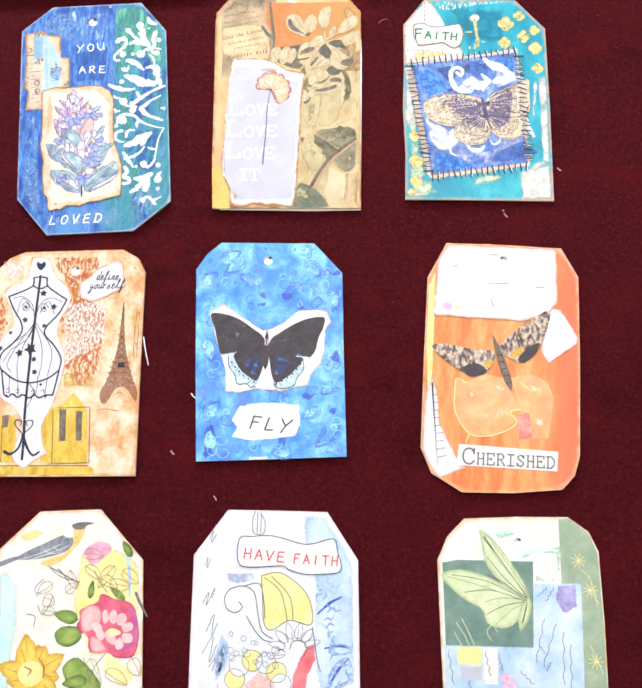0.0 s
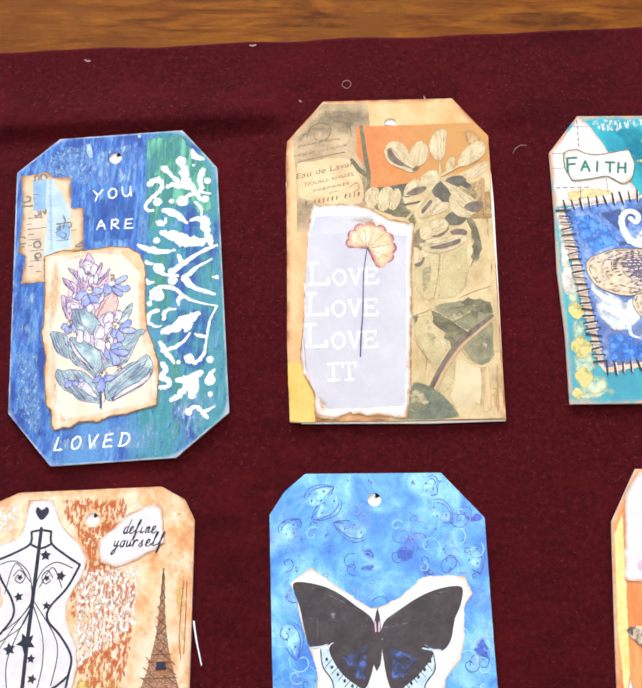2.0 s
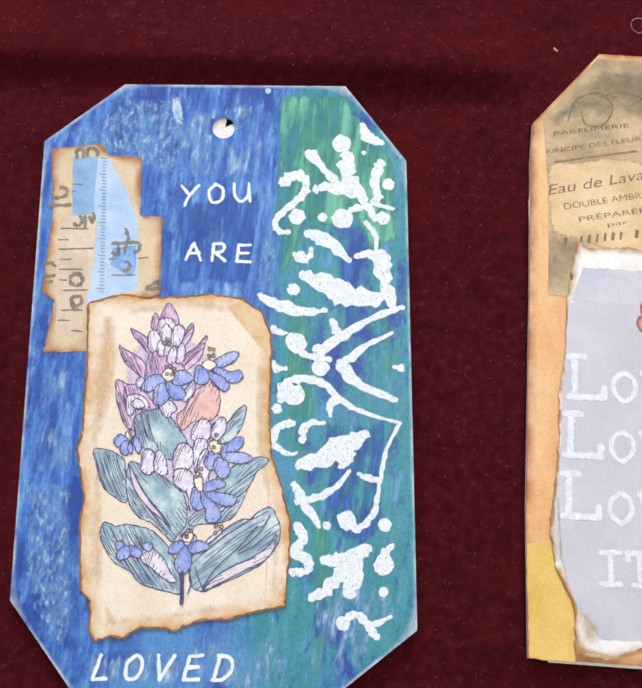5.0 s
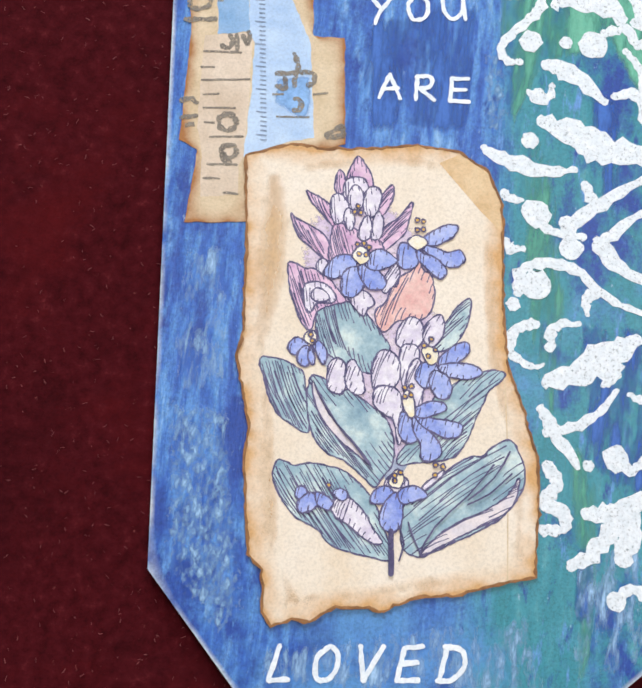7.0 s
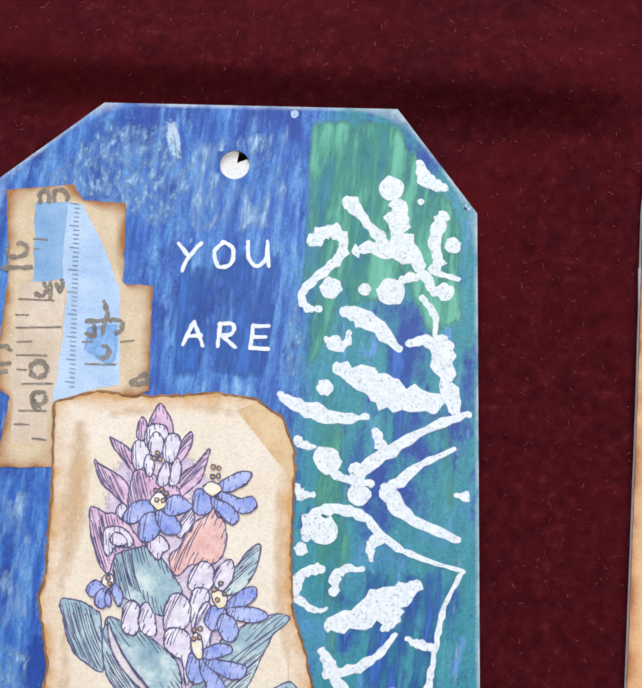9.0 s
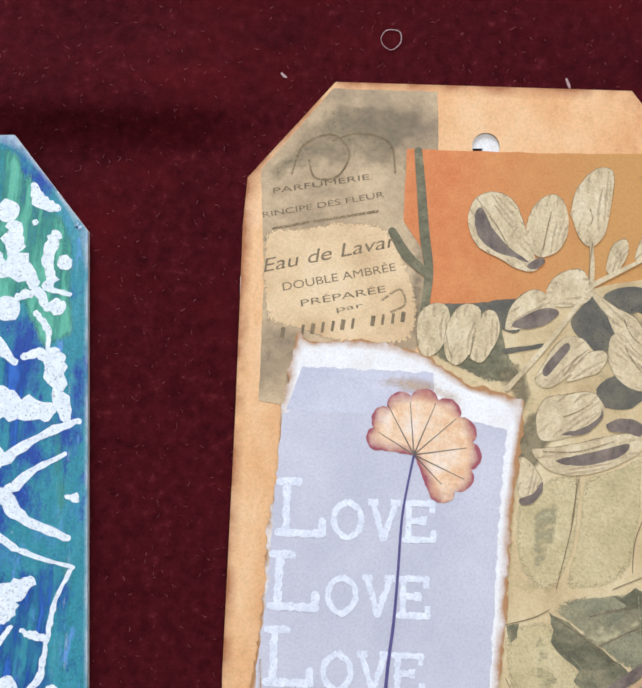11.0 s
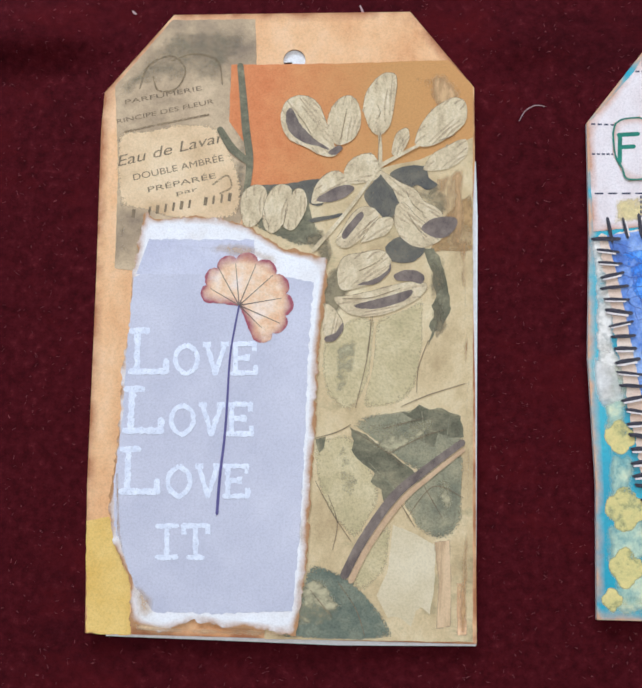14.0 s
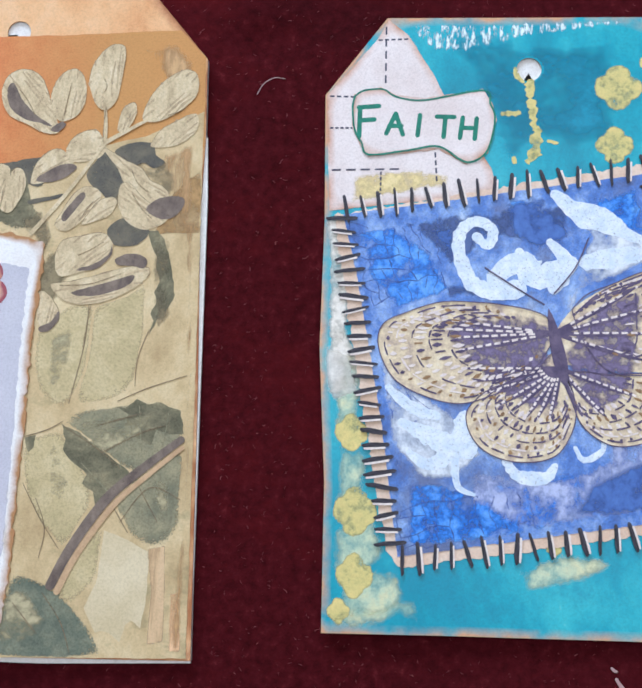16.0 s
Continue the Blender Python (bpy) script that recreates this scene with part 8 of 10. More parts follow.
t4.lines("fine_curl", [[(-130.7, -155.6), (-130.4, -161.8), (-129.6, -167.8)], [(-124.9, -158.5), (-124.6, -163.8), (-123.9, -169.0)], [(-112.3, -159.7), (-112.4, -163.7), (-112.7, -168.2)], [(-106.1, -156.4), (-106.6, -161.7), (-106.8, -167.3)], [(-118.4, -121.7), (-126.9, -134.4), (-133.1, -148.2), (-130.0, -153.6)], [(-118.3, -122.1), (-124.1, -136.9), (-126.7, -147.3), (-125.3, -158.1)], [(-118.2, -121.7), (-112.5, -134.8), (-111.1, -147.3), (-112.8, -159.2)], [(-118.0, -120.4), (-107.4, -134.4), (-105.0, -143.2), (-106.6, -155.5)],
         [(-118.5, -120.0), (-116.3, -109.2), (-110.1, -103.8), (-102.2, -106.0)], [(-118.5, -120.0), (-121.1, -109.2), (-127.8, -103.8), (-134.3, -105.3)], [(-118.6, -121.0), (-123.5, -128.5), (-133.7, -136.9)], [(-118.5, -122.5), (-122.1, -131.7), (-131.3, -139.0), (-136.0, -147.4)], [(-128.1, -110.3), (-125.7, -107.5), (-122.8, -110.1), (-124.3, -113.1), (-127.1, -111.8), (-126.0, -109.6)], [(-110.5, -110.5), (-112.9, -107.5), (-115.3, -110.1), (-113.8, -113.1), (-111.2, -111.8)], [(-131.0, -117.8), (-127.7, -104.8), (-120.4, -112.4)], [(-115.9, -114.6), (-111.0, -106.0), (-106.0, -114.6)],
         [*[(-118.7, -159.7), (-114.0, -165.8), (-116.5, -173.8), (-118.9, -177.9)]], [(-132.0, -165.4), (-130.4, -164.2), (-129.7, -166.6), (-131.4, -167.0)], [(-126.0, -165.4), (-124.4, -164.2), (-123.7, -166.6), (-125.4, -167.0)], [(-115.7, -165.8), (-114.1, -164.5), (-113.4, -167.0), (-115.1, -167.4)], [(-109.7, -165.3), (-108.1, -164.1), (-107.5, -166.5)]], 0.42, NAVY_INK, 0.3, "fine ink scroll", cut, each=True)
for k, (c, r) in enumerate(zip([(-118.5, -81.5), (-114.7, -100.9), (-107.0, -109.6), (-125.0, -110.7), (-113.1, -110.7), (-124.7, -119.1), (-112.0, -122.5), (-133.2, -128.1), (-138.7, -138.6), (-119.2, -138.2), (-126.1, -141.1), (-116.3, -144.8), (-115.0, -153.1), (-110.1, -160.9), (-131.2, -169.1), (-118.3, -170.2), (-106.3, -168.6)], (2.2, 2.0, 1.9, 1.2, 1.2, 1.7, 1.5, 1.2, 1.6, 3.4, 2.2, 1.6, 1.7, 1.0, 0.9, 0.9, 0.9))):
    r *= 1.3
    star = [(c[0] + r * (1 if j % 2 else 0.5) * math.cos(j * math.tau / 10 + k), c[1] + r * (1 if j % 2 else 0.5) * math.sin(j * math.tau / 10 + k)) for j in range(10)]
    t4.flat("ink_leaf", star if k else spline([(-118.1, -85.5), (-121.1, -82.4), (-120.8, -79.7), (-118.5, -81.0), (-116.4, -79.5), (-115.3, -81.9)], True, 3), NAVY_INK, 0.34 + 0.001 * k, 0.02, parent=cut)
t4.lines("stand_print", [[(-128.4, -204.7), (-124.6, -206.0), (-119.9, -201.9), (-118.0, -193.9)], [(-118.0, -193.9), (-114.3, -201.8), (-110.3, -206.2), (-106.7, -203.9)]], (2.2, 1.3, 1.2), NAVY_INK, 0.31, "", cut)
t4.lines("stand_print", [[(-117.8, -193.4), (-123.4, -187.7), (-123.2, -184.5), (-119.9, -184.9), (-120.2, -187.7)], [(-117.8, -193.0), (-113.1, -188.0), (-113.0, -184.4), (-116.7, -184.9), (-116.0, -187.6)]], 0.7, NAVY_INK, 0.31, "", cut)
note = t4.flat("word_label", torn([(-86.7, -89.6), (-80.5, -82.1), (-67.4, -76.3), (-64.2, -78.6), (-62.1, -94.1), (-73.9, -101.7), (-83.5, -105.3), (-90.3, -103.2), (-92.6, -94.0)], 0.25, 0.9, 10), CUTOUT, 0.3, 0.22, "torn white word label", rim=1.4)
CURSIVE = {
    "d": [[(0.7, 0.5), (0.35, 0.55), (0.1, 0.25), (0.3, 0), (0.6, 0.2), (0.85, 1.1)], [(0.7, 0.5), (0.65, 0.05), (0.95, 0.1)]],
    "e": [[(0, 0.1), (0.6, 0.35), (0.5, 0.55), (0.2, 0.4), (0.25, 0.05), (0.6, 0), (0.95, 0.2)]],
    "f": [[(0, 0.1), (0.6, 0.8), (0.55, 1.1), (0.35, 0.8), (0.3, 0), (0.15, -0.5), (0.35, -0.3), (0.5, 0.05), (0.95, 0.15)]],
    "i": [[(0.2, 0.5), (0.25, 0.05), (0.8, 0.15)], [(0.3, 0.75), (0.34, 0.82)]],
    "n": [[(0.1, 0.5), (0.1, 0)], [(0.1, 0.3), (0.4, 0.52), (0.55, 0.4), (0.55, 0.05), (0.95, 0.12)]],
    "y": [[(0.1, 0.5), (0.15, 0.1), (0.5, 0.15), (0.65, 0.5)], [(0.65, 0.5), (0.5, -0.4), (0.1, -0.55), (0.2, -0.3), (0.95, 0.15)]],
    "o": [[(0.5, 0.5), (0.15, 0.35), (0.2, 0.02), (0.6, 0.08), (0.65, 0.4), (0.45, 0.5), (0.95, 0.42)]],
    "u": [[(0.1, 0.5), (0.15, 0.05), (0.5, 0.1), (0.62, 0.5)], [(0.62, 0.5), (0.65, 0.05), (0.95, 0.15)]],
    "r": [[(0.1, 0.5), (0.15, 0)], [(0.15, 0.25), (0.45, 0.52), (0.75, 0.42)]],
    "s": [[(0, 0.05), (0.5, 0.52), (0.4, 0.3), (0.6, 0.1), (0.3, -0.02), (0.15, 0.1)]],
    "l": [[(0, 0.05), (0.55, 0.9), (0.45, 1.1), (0.3, 0.8), (0.35, 0.05), (0.9, 0.15)]],
}
t4.lines("lettering", lettered(CURSIVE, "define", (-81.3, -90.5), (-66.5, -89.8), 5.6, 0.0, 0.3), (0.3, 0.75, 0.3), NAVY_INK, 0.33, "black brush-script word define", note)
t4.lines("lettering", lettered(CURSIVE, "yourself", (-85.2, -96.5), (-62.8, -95.3), 5.6, 0.0, 0.3), (0.3, 0.75, 0.3), NAVY_INK, 0.33, "black brush-script word yourself", note)
tower = t4.flat("tower_print", torn([(-62.6, -103.2), (-61.3, -103.2), (-58.8, -128.4), (-56.1, -141.0), (-52.6, -151.3), (-47.1, -162.7), (-48.0, -171.5), (-52.5, -165.5), (-55.8, -160.7), (-59.1, -159.1), (-62.2, -161.5), (-66.5, -171.6), (-70.0, -174.0), (-73.6, -164.8), (-69.7, -159.5), (-66.4, -148.2), (-64.3, -138.9), (-63.1, -128.4)], 0.2, 0.8, 11), TOWER, 0.1, 0.04, "brown iron tower print", rim=0.6)
lattice = []
for k in range(13):
    a, b = between([(-62.5, -104.9)][0], [(-69.7, -159.5)][0], k / 13, 0.6 * math.sin(k)), between([(-61.2, -105.0)][0], [(-50.7, -157.4)][0], k / 13)
    a2, b2 = between([(-62.5, -104.9)][0], [(-69.7, -159.5)][0], (k + 1) / 13), between([(-61.2, -105.0)][0], [(-50.7, -157.4)][0], (k + 1) / 13)
    lattice += [[between(a, b, 0.25), between(a2, b2, 0.7)], [between(a, b, 0.75), between(a2, b2, 0.3)]] if k < 9 else [[between(a, b, 0.05), between(a2, b2, 0.35)], [between(a, b, 0.65), between(a2, b2, 0.95)]]
t4.lines("lattice_print", lattice + [[(-64.6, -141.4), (-55.7, -141.0)], [(-65.8, -144.7), (-54.7, -144.3)], [(-67.6, -151.3), (-52.7, -150.5)]], 0.35, BROWN_INK, 0.13, parent=tower, smooth=False)
t4.flat("tower_gap", [(-61.9, -144.3), (-58.1, -144.1), (-57.5, -147.6), (-62.2, -147.8)], NAVY_INK, 0.15, 0.02, parent=tower)
t4.lines("scroll_print", [[(-52.6, -110.4), (-53.0, -122.1), (-52.9, -134.7), (-51.7, -142.6)], [(-51.3, -110.4), (-50.8, -124.2), (-50.5, -141.0)], [(-63.0, -165.6), (-58.9, -163.9), (-55.6, -166.5)], [(-72.0, -175.6), (-66.8, -174.8), (-58.3, -176.0)]], 0.5, TOWER, 0.08, each=True)
t4.lines("loose_thread", [[(-47.2, -127.2), (-45.6, -134.7), (-42.7, -145.1)]], (0.8, 0.7, 0.4), WHITE_INK, -0.6, "white thread at the edge")

# ---- blue tag with the dark butterfly ----
PAISLEY = paint("blue_paisley_paper", [(0.28, rgb(62, 112, 208)), (0.42, rgb(80, 146, 224)), (0.52, rgb(104, 174, 236)), (0.62, rgb(142, 206, 242)), (0.78, rgb(178, 226, 246))], (60, 54), detail=7, rough=0.45, bump=0.3, distort=0.5, second=[(rgb(110, 134, 220), (46, 40), 0.3, 0.2), (rgb(76, 96, 190), (240, 200), 0.05, 0.06)], grain=0.5)
PAISLEY_LINE = two("violet_blue_line_print", rgb(60, 76, 172), rgb(90, 108, 200), (300, 300), rough=0.5, worn=0.3)
LAVENDER_LINE = two("lavender_line_print", rgb(124, 136, 214), rgb(160, 168, 230), (300, 300), rough=0.5, worn=0.5)
CYAN_LINE = two("pale_cyan_line_print", rgb(140, 204, 238), rgb(180, 226, 246), (300, 300), rough=0.5, worn=0.5)
WING_BLACK = paint("dark_umber_wing_print", [(0.3, rgb(48, 42, 46)), (0.7, rgb(74, 66, 70))], (220, 220), rough=0.55)
t5 = Tag("blue paisley tag with a dark butterfly print", [(-1.2, -61.7), (59.5, -59.7), (78.6, -79.2), (81.9, -134.2), (86.4, -198.1), (39.3, -201.9), (-7.5, -205.4), (-12.5, -142.1), (-16.4, -80.5), (-10.0, -69.8)], (*[(30.0, -72.5)][0], 3.0), PAISLEY, WHITE_CARD)
rnd = random.Random(12)
q0, q1, q2, q3 = [(-9.9, -72.3), (75.5, -76.8), (82.2, -195.1), (-4.9, -200.7)]
for k in range(150):
    u, v = rnd.random(), rnd.random()
    c = Vector(q0).lerp(Vector(q1), u).lerp(Vector(q3).lerp(Vector(q2), u), v)
    r, a0, turn = rnd.uniform(1.2, 6), rnd.uniform(0, 6.28), rnd.choice((-1, 1))
    t5.lines("paisley_curl", [[(c.x + r * (1 - j / 13) * math.cos(a0 + turn * j * 0.55), c.y + r * (1 - j / 13) * math.sin(a0 + turn * j * 0.55)) for j in range(11)]], 0.36, (PAISLEY_LINE, LAVENDER_LINE, CYAN_LINE)[k % 3], 0.03 + 0.0006 * k, ragged=0.5)
VIOLET_BLUE = two("violet_blue_mottle", rgb(54, 84, 196), rgb(84, 112, 214), (150, 150), rough=0.45, detail=10, fade=True, holes=0.1, soft=0.25)
for k in range(16):
    u, v = rnd.random(), rnd.random()
    c = Vector(q0).lerp(Vector(q1), u).lerp(Vector(q3).lerp(Vector(q2), u), v)
    t5.wash("violet_mottle", round_blob(c, rnd.uniform(3.5, 6.0), 0.6, k, 14, rnd.uniform(0.7, 1.3)), VIOLET_BLUE, 0.006 + 0.0003 * k, "", soft=3.0, step=0.8)
CYAN_TEAR = two("pale_cyan_paisley", rgb(128, 204, 240), rgb(172, 226, 246), (110, 110), rough=0.45, fade=True, holes=0.06, soft=0.25)
for k, ends in enumerate(([(-0.1, -77.2), (11.8, -67.2)], [(14.2, -69.6), (2.4, -82.1)], [(50.4, -64.5), (57.6, -69.4)], [(-9.3, -92.0), (-2.4, -82.1)], [(28.9, -86.8), (12.1, -83.3)], [(52.8, -74.4), (64.7, -81.7)], [(-2.1, -178.5), (4.5, -167.1)], [(3.0, -198.4), (-0.9, -183.0)], [(66.6, -164.2), (57.4, -175.5)], [(80.2, -175.2), (66.4, -193.2)], [(69.4, -91.5), (76.4, -103.5)], [(75.9, -148.1), (68.9, -159.6)], [(-8.3, -125.6), (-2.0, -142.0)], [(52.8, -194.4), (39.3, -197.9)])):
    t5.wash("paisley_tear", torn(leaf(*ends, 10.5, 1.5), 0.5, 1.0, k), CYAN_TEAR, 0.011 + 0.001 * k, "pale cyan teardrop print", soft=2.0, step=0.7)
    for w5 in (6.0, 9.5):
        t5.lines("paisley_curl", [torn(leaf(*ends, w5, 1.5, steps=8), 0.3, 1.2, k)[3:-6]], 0.36, LAVENDER_LINE if w5 < 6 else PAISLEY_LINE, 0.036 + 0.001 * k + 0.002 * w5, ragged=0.5)
    for j in range(3):
        t5.flat("flower_dot", round_blob(between(*ends, 0.25 + 0.22 * j, 1.2 * (-1) ** j), 0.5, 0.7, j + k, 7), PAISLEY_LINE, 0.04 + 0.0005 * k, 0.01)
TORN_BLUSH = paint("torn_blush_white_paper", [(0.3, rgb(232, 224, 222)), (0.7, rgb(244, 240, 240))], (90, 90), rough=0.8, bump=0.2, age=(rgb(214, 178, 136), 0.7))
card5 = t5.flat("torn_paper", torn([(-6.2, -110.0), (2.8, -102.9), (13.5, -110.1), (23.4, -116.1), (29.4, -119.5), (34.7, -118.3), (41.5, -114.6), (46.8, -110.1), (51.4, -105.6), (62.7, -104.5), (69.5, -104.9), (72.8, -111.6), (69.1, -118.3), (69.5, -130.1), (67.8, -138.8), (61.7, -146.8), (60.0, -153.9), (49.7, -156.1), (43.8, -158.9), (27.7, -157.6), (18.1, -160.5), (7.8, -160.5), (7.0, -146.2), (3.2, -136.7), (-0.7, -125.7), (-3.1, -115.3)], 0.5, 0.8, 13), TORN_BLUSH, 0.22, 0.18, "torn blush white paper", rim=1.6)
FRINGE = two("pale_blue_wing_fringe", rgb(168, 200, 228), rgb(220, 234, 242), (300, 300), rough=0.55)
for pts, mat_, z in (([(8.1, -137.2), (9.2, -144.0), (13.2, -149.3), (15.2, -155.1), (21.1, -154.8), (23.3, -156.9), (27.1, -156.4), (29.2, -151.6), (23.3, -147.6), (16.6, -141.8), (12.0, -137.2)], FRINGE, 0.25), ([(38.0, -153.3), (40.9, -156.4), (45.3, -156.8), (51.2, -154.4), (53.1, -149.2), (56.7, -143.9), (56.0, -137.1), (51.5, -141.8), (45.8, -147.5), (39.5, -150.4)], FRINGE, 0.25),
                     ([(11.7, -137.5), (16.6, -145.9), (23.3, -151.0), (27.4, -152.4), (30.1, -146.1), (31.1, -138.9), (30.8, -131.6), (23.3, -130.1), (14.4, -133.8)], WING_BLACK, 0.27), ([(34.4, -131.6), (35.2, -141.8), (37.2, -150.1), (39.8, -153.3), (45.4, -150.1), (51.4, -144.4), (56.0, -137.1), (50.1, -133.0), (41.3, -130.1)], WING_BLACK, 0.27),
                     ([(-4.7, -110.0), (5.2, -110.0), (14.3, -113.1), (23.4, -119.0), (30.1, -124.2), (31.1, -132.3), (23.3, -134.5), (13.6, -134.2), (11.1, -135.4), (3.9, -136.7), (0.8, -128.7), (-1.5, -119.8)], WING_BLACK, 0.3), ([(68.3, -109.4), (59.6, -110.1), (50.5, -113.8), (41.4, -119.8), (35.0, -125.0), (34.4, -132.3), (42.7, -134.5), (51.6, -133.8), (54.6, -135.1), (59.7, -136.2), (63.5, -131.6), (65.3, -122.8), (67.8, -116.8)], WING_BLACK, 0.3)):
    t5.flat("printed_wing", spline(pts, True, 4), mat_, z, 0.03, parent=card5)
WING_SHEEN = two("blue_wing_sheen_print", rgb(58, 80, 150), rgb(92, 120, 190), (220, 220), rough=0.55, fade=True, holes=0.35, soft=0.25)
WING_GREY = two("grey_wing_band_print", rgb(96, 90, 96), rgb(128, 122, 128), (220, 220), rough=0.55, fade=True, holes=0.35, soft=0.25)
for k, (pts, mat_) in enumerate((([(15.9, -139.6), (29.3, -133.1), (28.5, -150.4), (22.6, -149.3)], WING_SHEEN), ([(36.0, -133.1), (51.5, -138.9), (45.5, -148.2), (37.8, -149.3)], WING_SHEEN), ([(4.5, -113.0), (7.0, -113.8), (8.4, -133.1), (5.4, -134.5)], WING_GREY), ([(57.7, -113.8), (60.3, -113.1), (59.1, -133.0), (56.7, -134.2)], WING_GREY))):
    t5.wash("wing_sheen", pts, mat_, (0.275 if k < 2 else 0.305) + 0.002 * k, "", card5, soft=1.6, step=0.5)
t5.flat("wing_spot", round_blob((13.1, -123.0), 1.3, 0.3, 3, 10), WING_GREY, 0.31, 0.02, parent=card5)
for k in range(6):
    for ends in ([(10.8, -141.1), (25.5, -153.3)], [(54.7, -140.6), (39.8, -154.0)]):
        side = 1.0 if ends[0][0] < ends[1][0] else -1.0
        c = between(*ends, k / 5, -side * 1.6 * math.sin(math.pi * k / 5))
        t5.flat("wing_dot", round_blob(c, 0.6, 0.2, k, 8, 1.3), NAVY_INK, 0.32, 0.02, parent=card5)
        t5.lines("fringe_line", [[between(*ends, k / 5 + 0.09, 1.4 * side), between(*ends, k / 5 + 0.09, -3.2 * side)]], 0.3, NAVY_INK, 0.3, parent=card5, smooth=False)
t5.lines("wing_edge", [[(8.1, -137.2), (9.2, -144.0), (13.2, -149.3), (15.2, -155.1), (21.1, -154.8), (23.3, -156.9), (27.1, -156.4)], [(56.0, -137.1), (56.7, -143.9), (53.1, -149.2), (51.2, -154.4), (45.3, -156.8), (40.9, -156.4), (38.0, -153.3)]], 0.5, NAVY_INK, 0.36, parent=card5, ragged=0.5, each=True)
t5.lines("wing_edge", [[(3.9, -136.6), (8.4, -136.0), (10.6, -135.1)], [(51.6, -135.4), (55.3, -135.9), (59.0, -135.9)]], 0.7, FRINGE, 0.37, parent=card5, ragged=0.5, each=True)
t5.lines("wing_vein", [[(29.9, -125.3), (18.8, -117.9), (3.7, -111.5)], [(29.9, -127.4), (16.7, -125.3), (1.7, -124.2)], [(34.8, -125.3), (46.6, -116.8), (61.7, -111.1)], [(34.8, -127.4), (48.6, -124.6), (63.5, -123.8)]], 0.3, WING_GREY, 0.335, parent=card5, each=True)
t5.flat("printed_body", leaf((32.2, -145.4), (32.1, -119.0), 4.2), WING_BLACK, 0.38, 0.04, parent=card5)
for pts in ([(31.2, -125.2), (31.5, -129.0)], [(32.9, -125.2), (32.9, -129.0)]):
    t5.lines("body_mark", [pts], 0.7, PETAL_PINK, 0.4, parent=card5)
fly = t5.flat("word_label", torn([(17.2, -169.7), (25.2, -167.4), (39.0, -166.3), (55.1, -167.0), (56.5, -180.0), (53.3, -186.7), (39.2, -189.1), (25.6, -190.6), (14.1, -189.0), (16.8, -182.7), (13.0, -178.3)], 0.5, 0.8, 14), WHITE_CARD, 0.2, 0.16, "torn white word label")
t5.lines("lettering", lettered(HANDWRITTEN, "FLY", *[(25.0, -183.1), (50.5, -184.5)], 7.8, 0.25, 0.12), 0.95, INK, 0.23, "dark hand-lettered FLY", fly)
t5.flat("paper_scrap", torn([(25.3, -201.2), (37.0, -200.4), (37.0, -201.9), (25.7, -202.9)], 0.2, 0.8, 3), WHITE_CARD, 0.06, 0.04)
t5.lines("loose_thread", [[(-13.7, -162.4), (-12.3, -164.2), (-10.4, -165.5)]], 0.7, WHITE_INK, -0.6, "white thread at the edge")

# ---- orange tag with the moth print ----
ORANGE = paint("orange_brushed_paint", [(0.3, rgb(208, 102, 48)), (0.48, rgb(230, 138, 76)), (0.62, rgb(241, 166, 102)), (0.78, rgb(247, 200, 142))], (110, 24), detail=9, rough=0.55, bump=0.2, age=(rgb(236, 196, 160), 0.6), side=(rgb(226, 112, 78), 0.03, 0.046, 0.8))
CRUMPLED = paint("glossy_orange_film", [(0.3, rgb(222, 126, 58)), (0.6, rgb(240, 168, 98)), (0.75, rgb(246, 206, 150))], (46, 46), detail=6, rough=0.3, bump=1.0, distort=1.2)
MOTH = paint("mottled_moth_wing_print", [(0.34, rgb(62, 58, 66)), (0.46, rgb(122, 104, 96)), (0.56, rgb(206, 184, 160)), (0.7, rgb(226, 212, 196))], (420, 260), detail=4, rough=0.7)
PALE_YELLOW = two("pale_yellow_line", rgb(238, 206, 120), rgb(248, 228, 160), (200, 200), rough=0.5)
t6 = Tag("orange painted tag with a moth print and word label", [(145.7, -55.9), (180.5, -55.6), (220.0, -56.7), (231.0, -75.6), (231.7, -132.9), (231.2, -191.4), (227.9, -203.8), (220.3, -212.6), (190.1, -216.1), (158.5, -217.0), (139.3, -205.9), (132.4, -190.4), (132.9, -134.3), (134.0, -79.6)], (*[(182.7, -65.8)][0], 2.4), ORANGE, WHITE_CARD, 1.6, 2.4, 120)
t6.flat("yellow_strip", torn([(135.0, -84.9), (138.8, -75.8), (138.9, -105.2), (138.4, -142.6), (135.9, -156.8), (134.3, -122.8)], 0.3, 0.9, 2), PALE_YELLOW, 0.04, 0.04)
top6 = t6.flat("white_card_flap", torn([(140.3, -66.9), (146.3, -57.0), (216.9, -57.1), (217.4, -93.7), (211.8, -101.0), (196.4, -106.3), (167.0, -105.8), (138.3, -104.7)], 0.15, 0.9, 15), CUTOUT, 0.4, 0.35, "white card flap", hole=(*[(182.7, -65.8)][0], 2.2), rim=1.6)
t6.flat("round_stamp", round_blob([(146.9, -98.5)][0], 2.9, 0.05, 1, 18), PETAL_PINK, 0.43, 0.02, "", top6)
t6.flat("yellow_dot", round_blob([(153.9, -98.8)][0], 1.5, 0.1, 1, 14), PALE_YELLOW, 0.43, 0.02, "", top6)
t6.lines("pen_mark", [[(174.7, -92.6), (177.0, -97.8)], [(203.9, -83.5), (209.0, -83.6)], [(172.9, -82.7), (186.4, -81.6)], [(149.5, -71.8), (152.9, -71.1)], [(172.6, -62.5), (179.2, -62.9)]], 0.35, GREY_INK, 0.43, parent=top6, smooth=False)
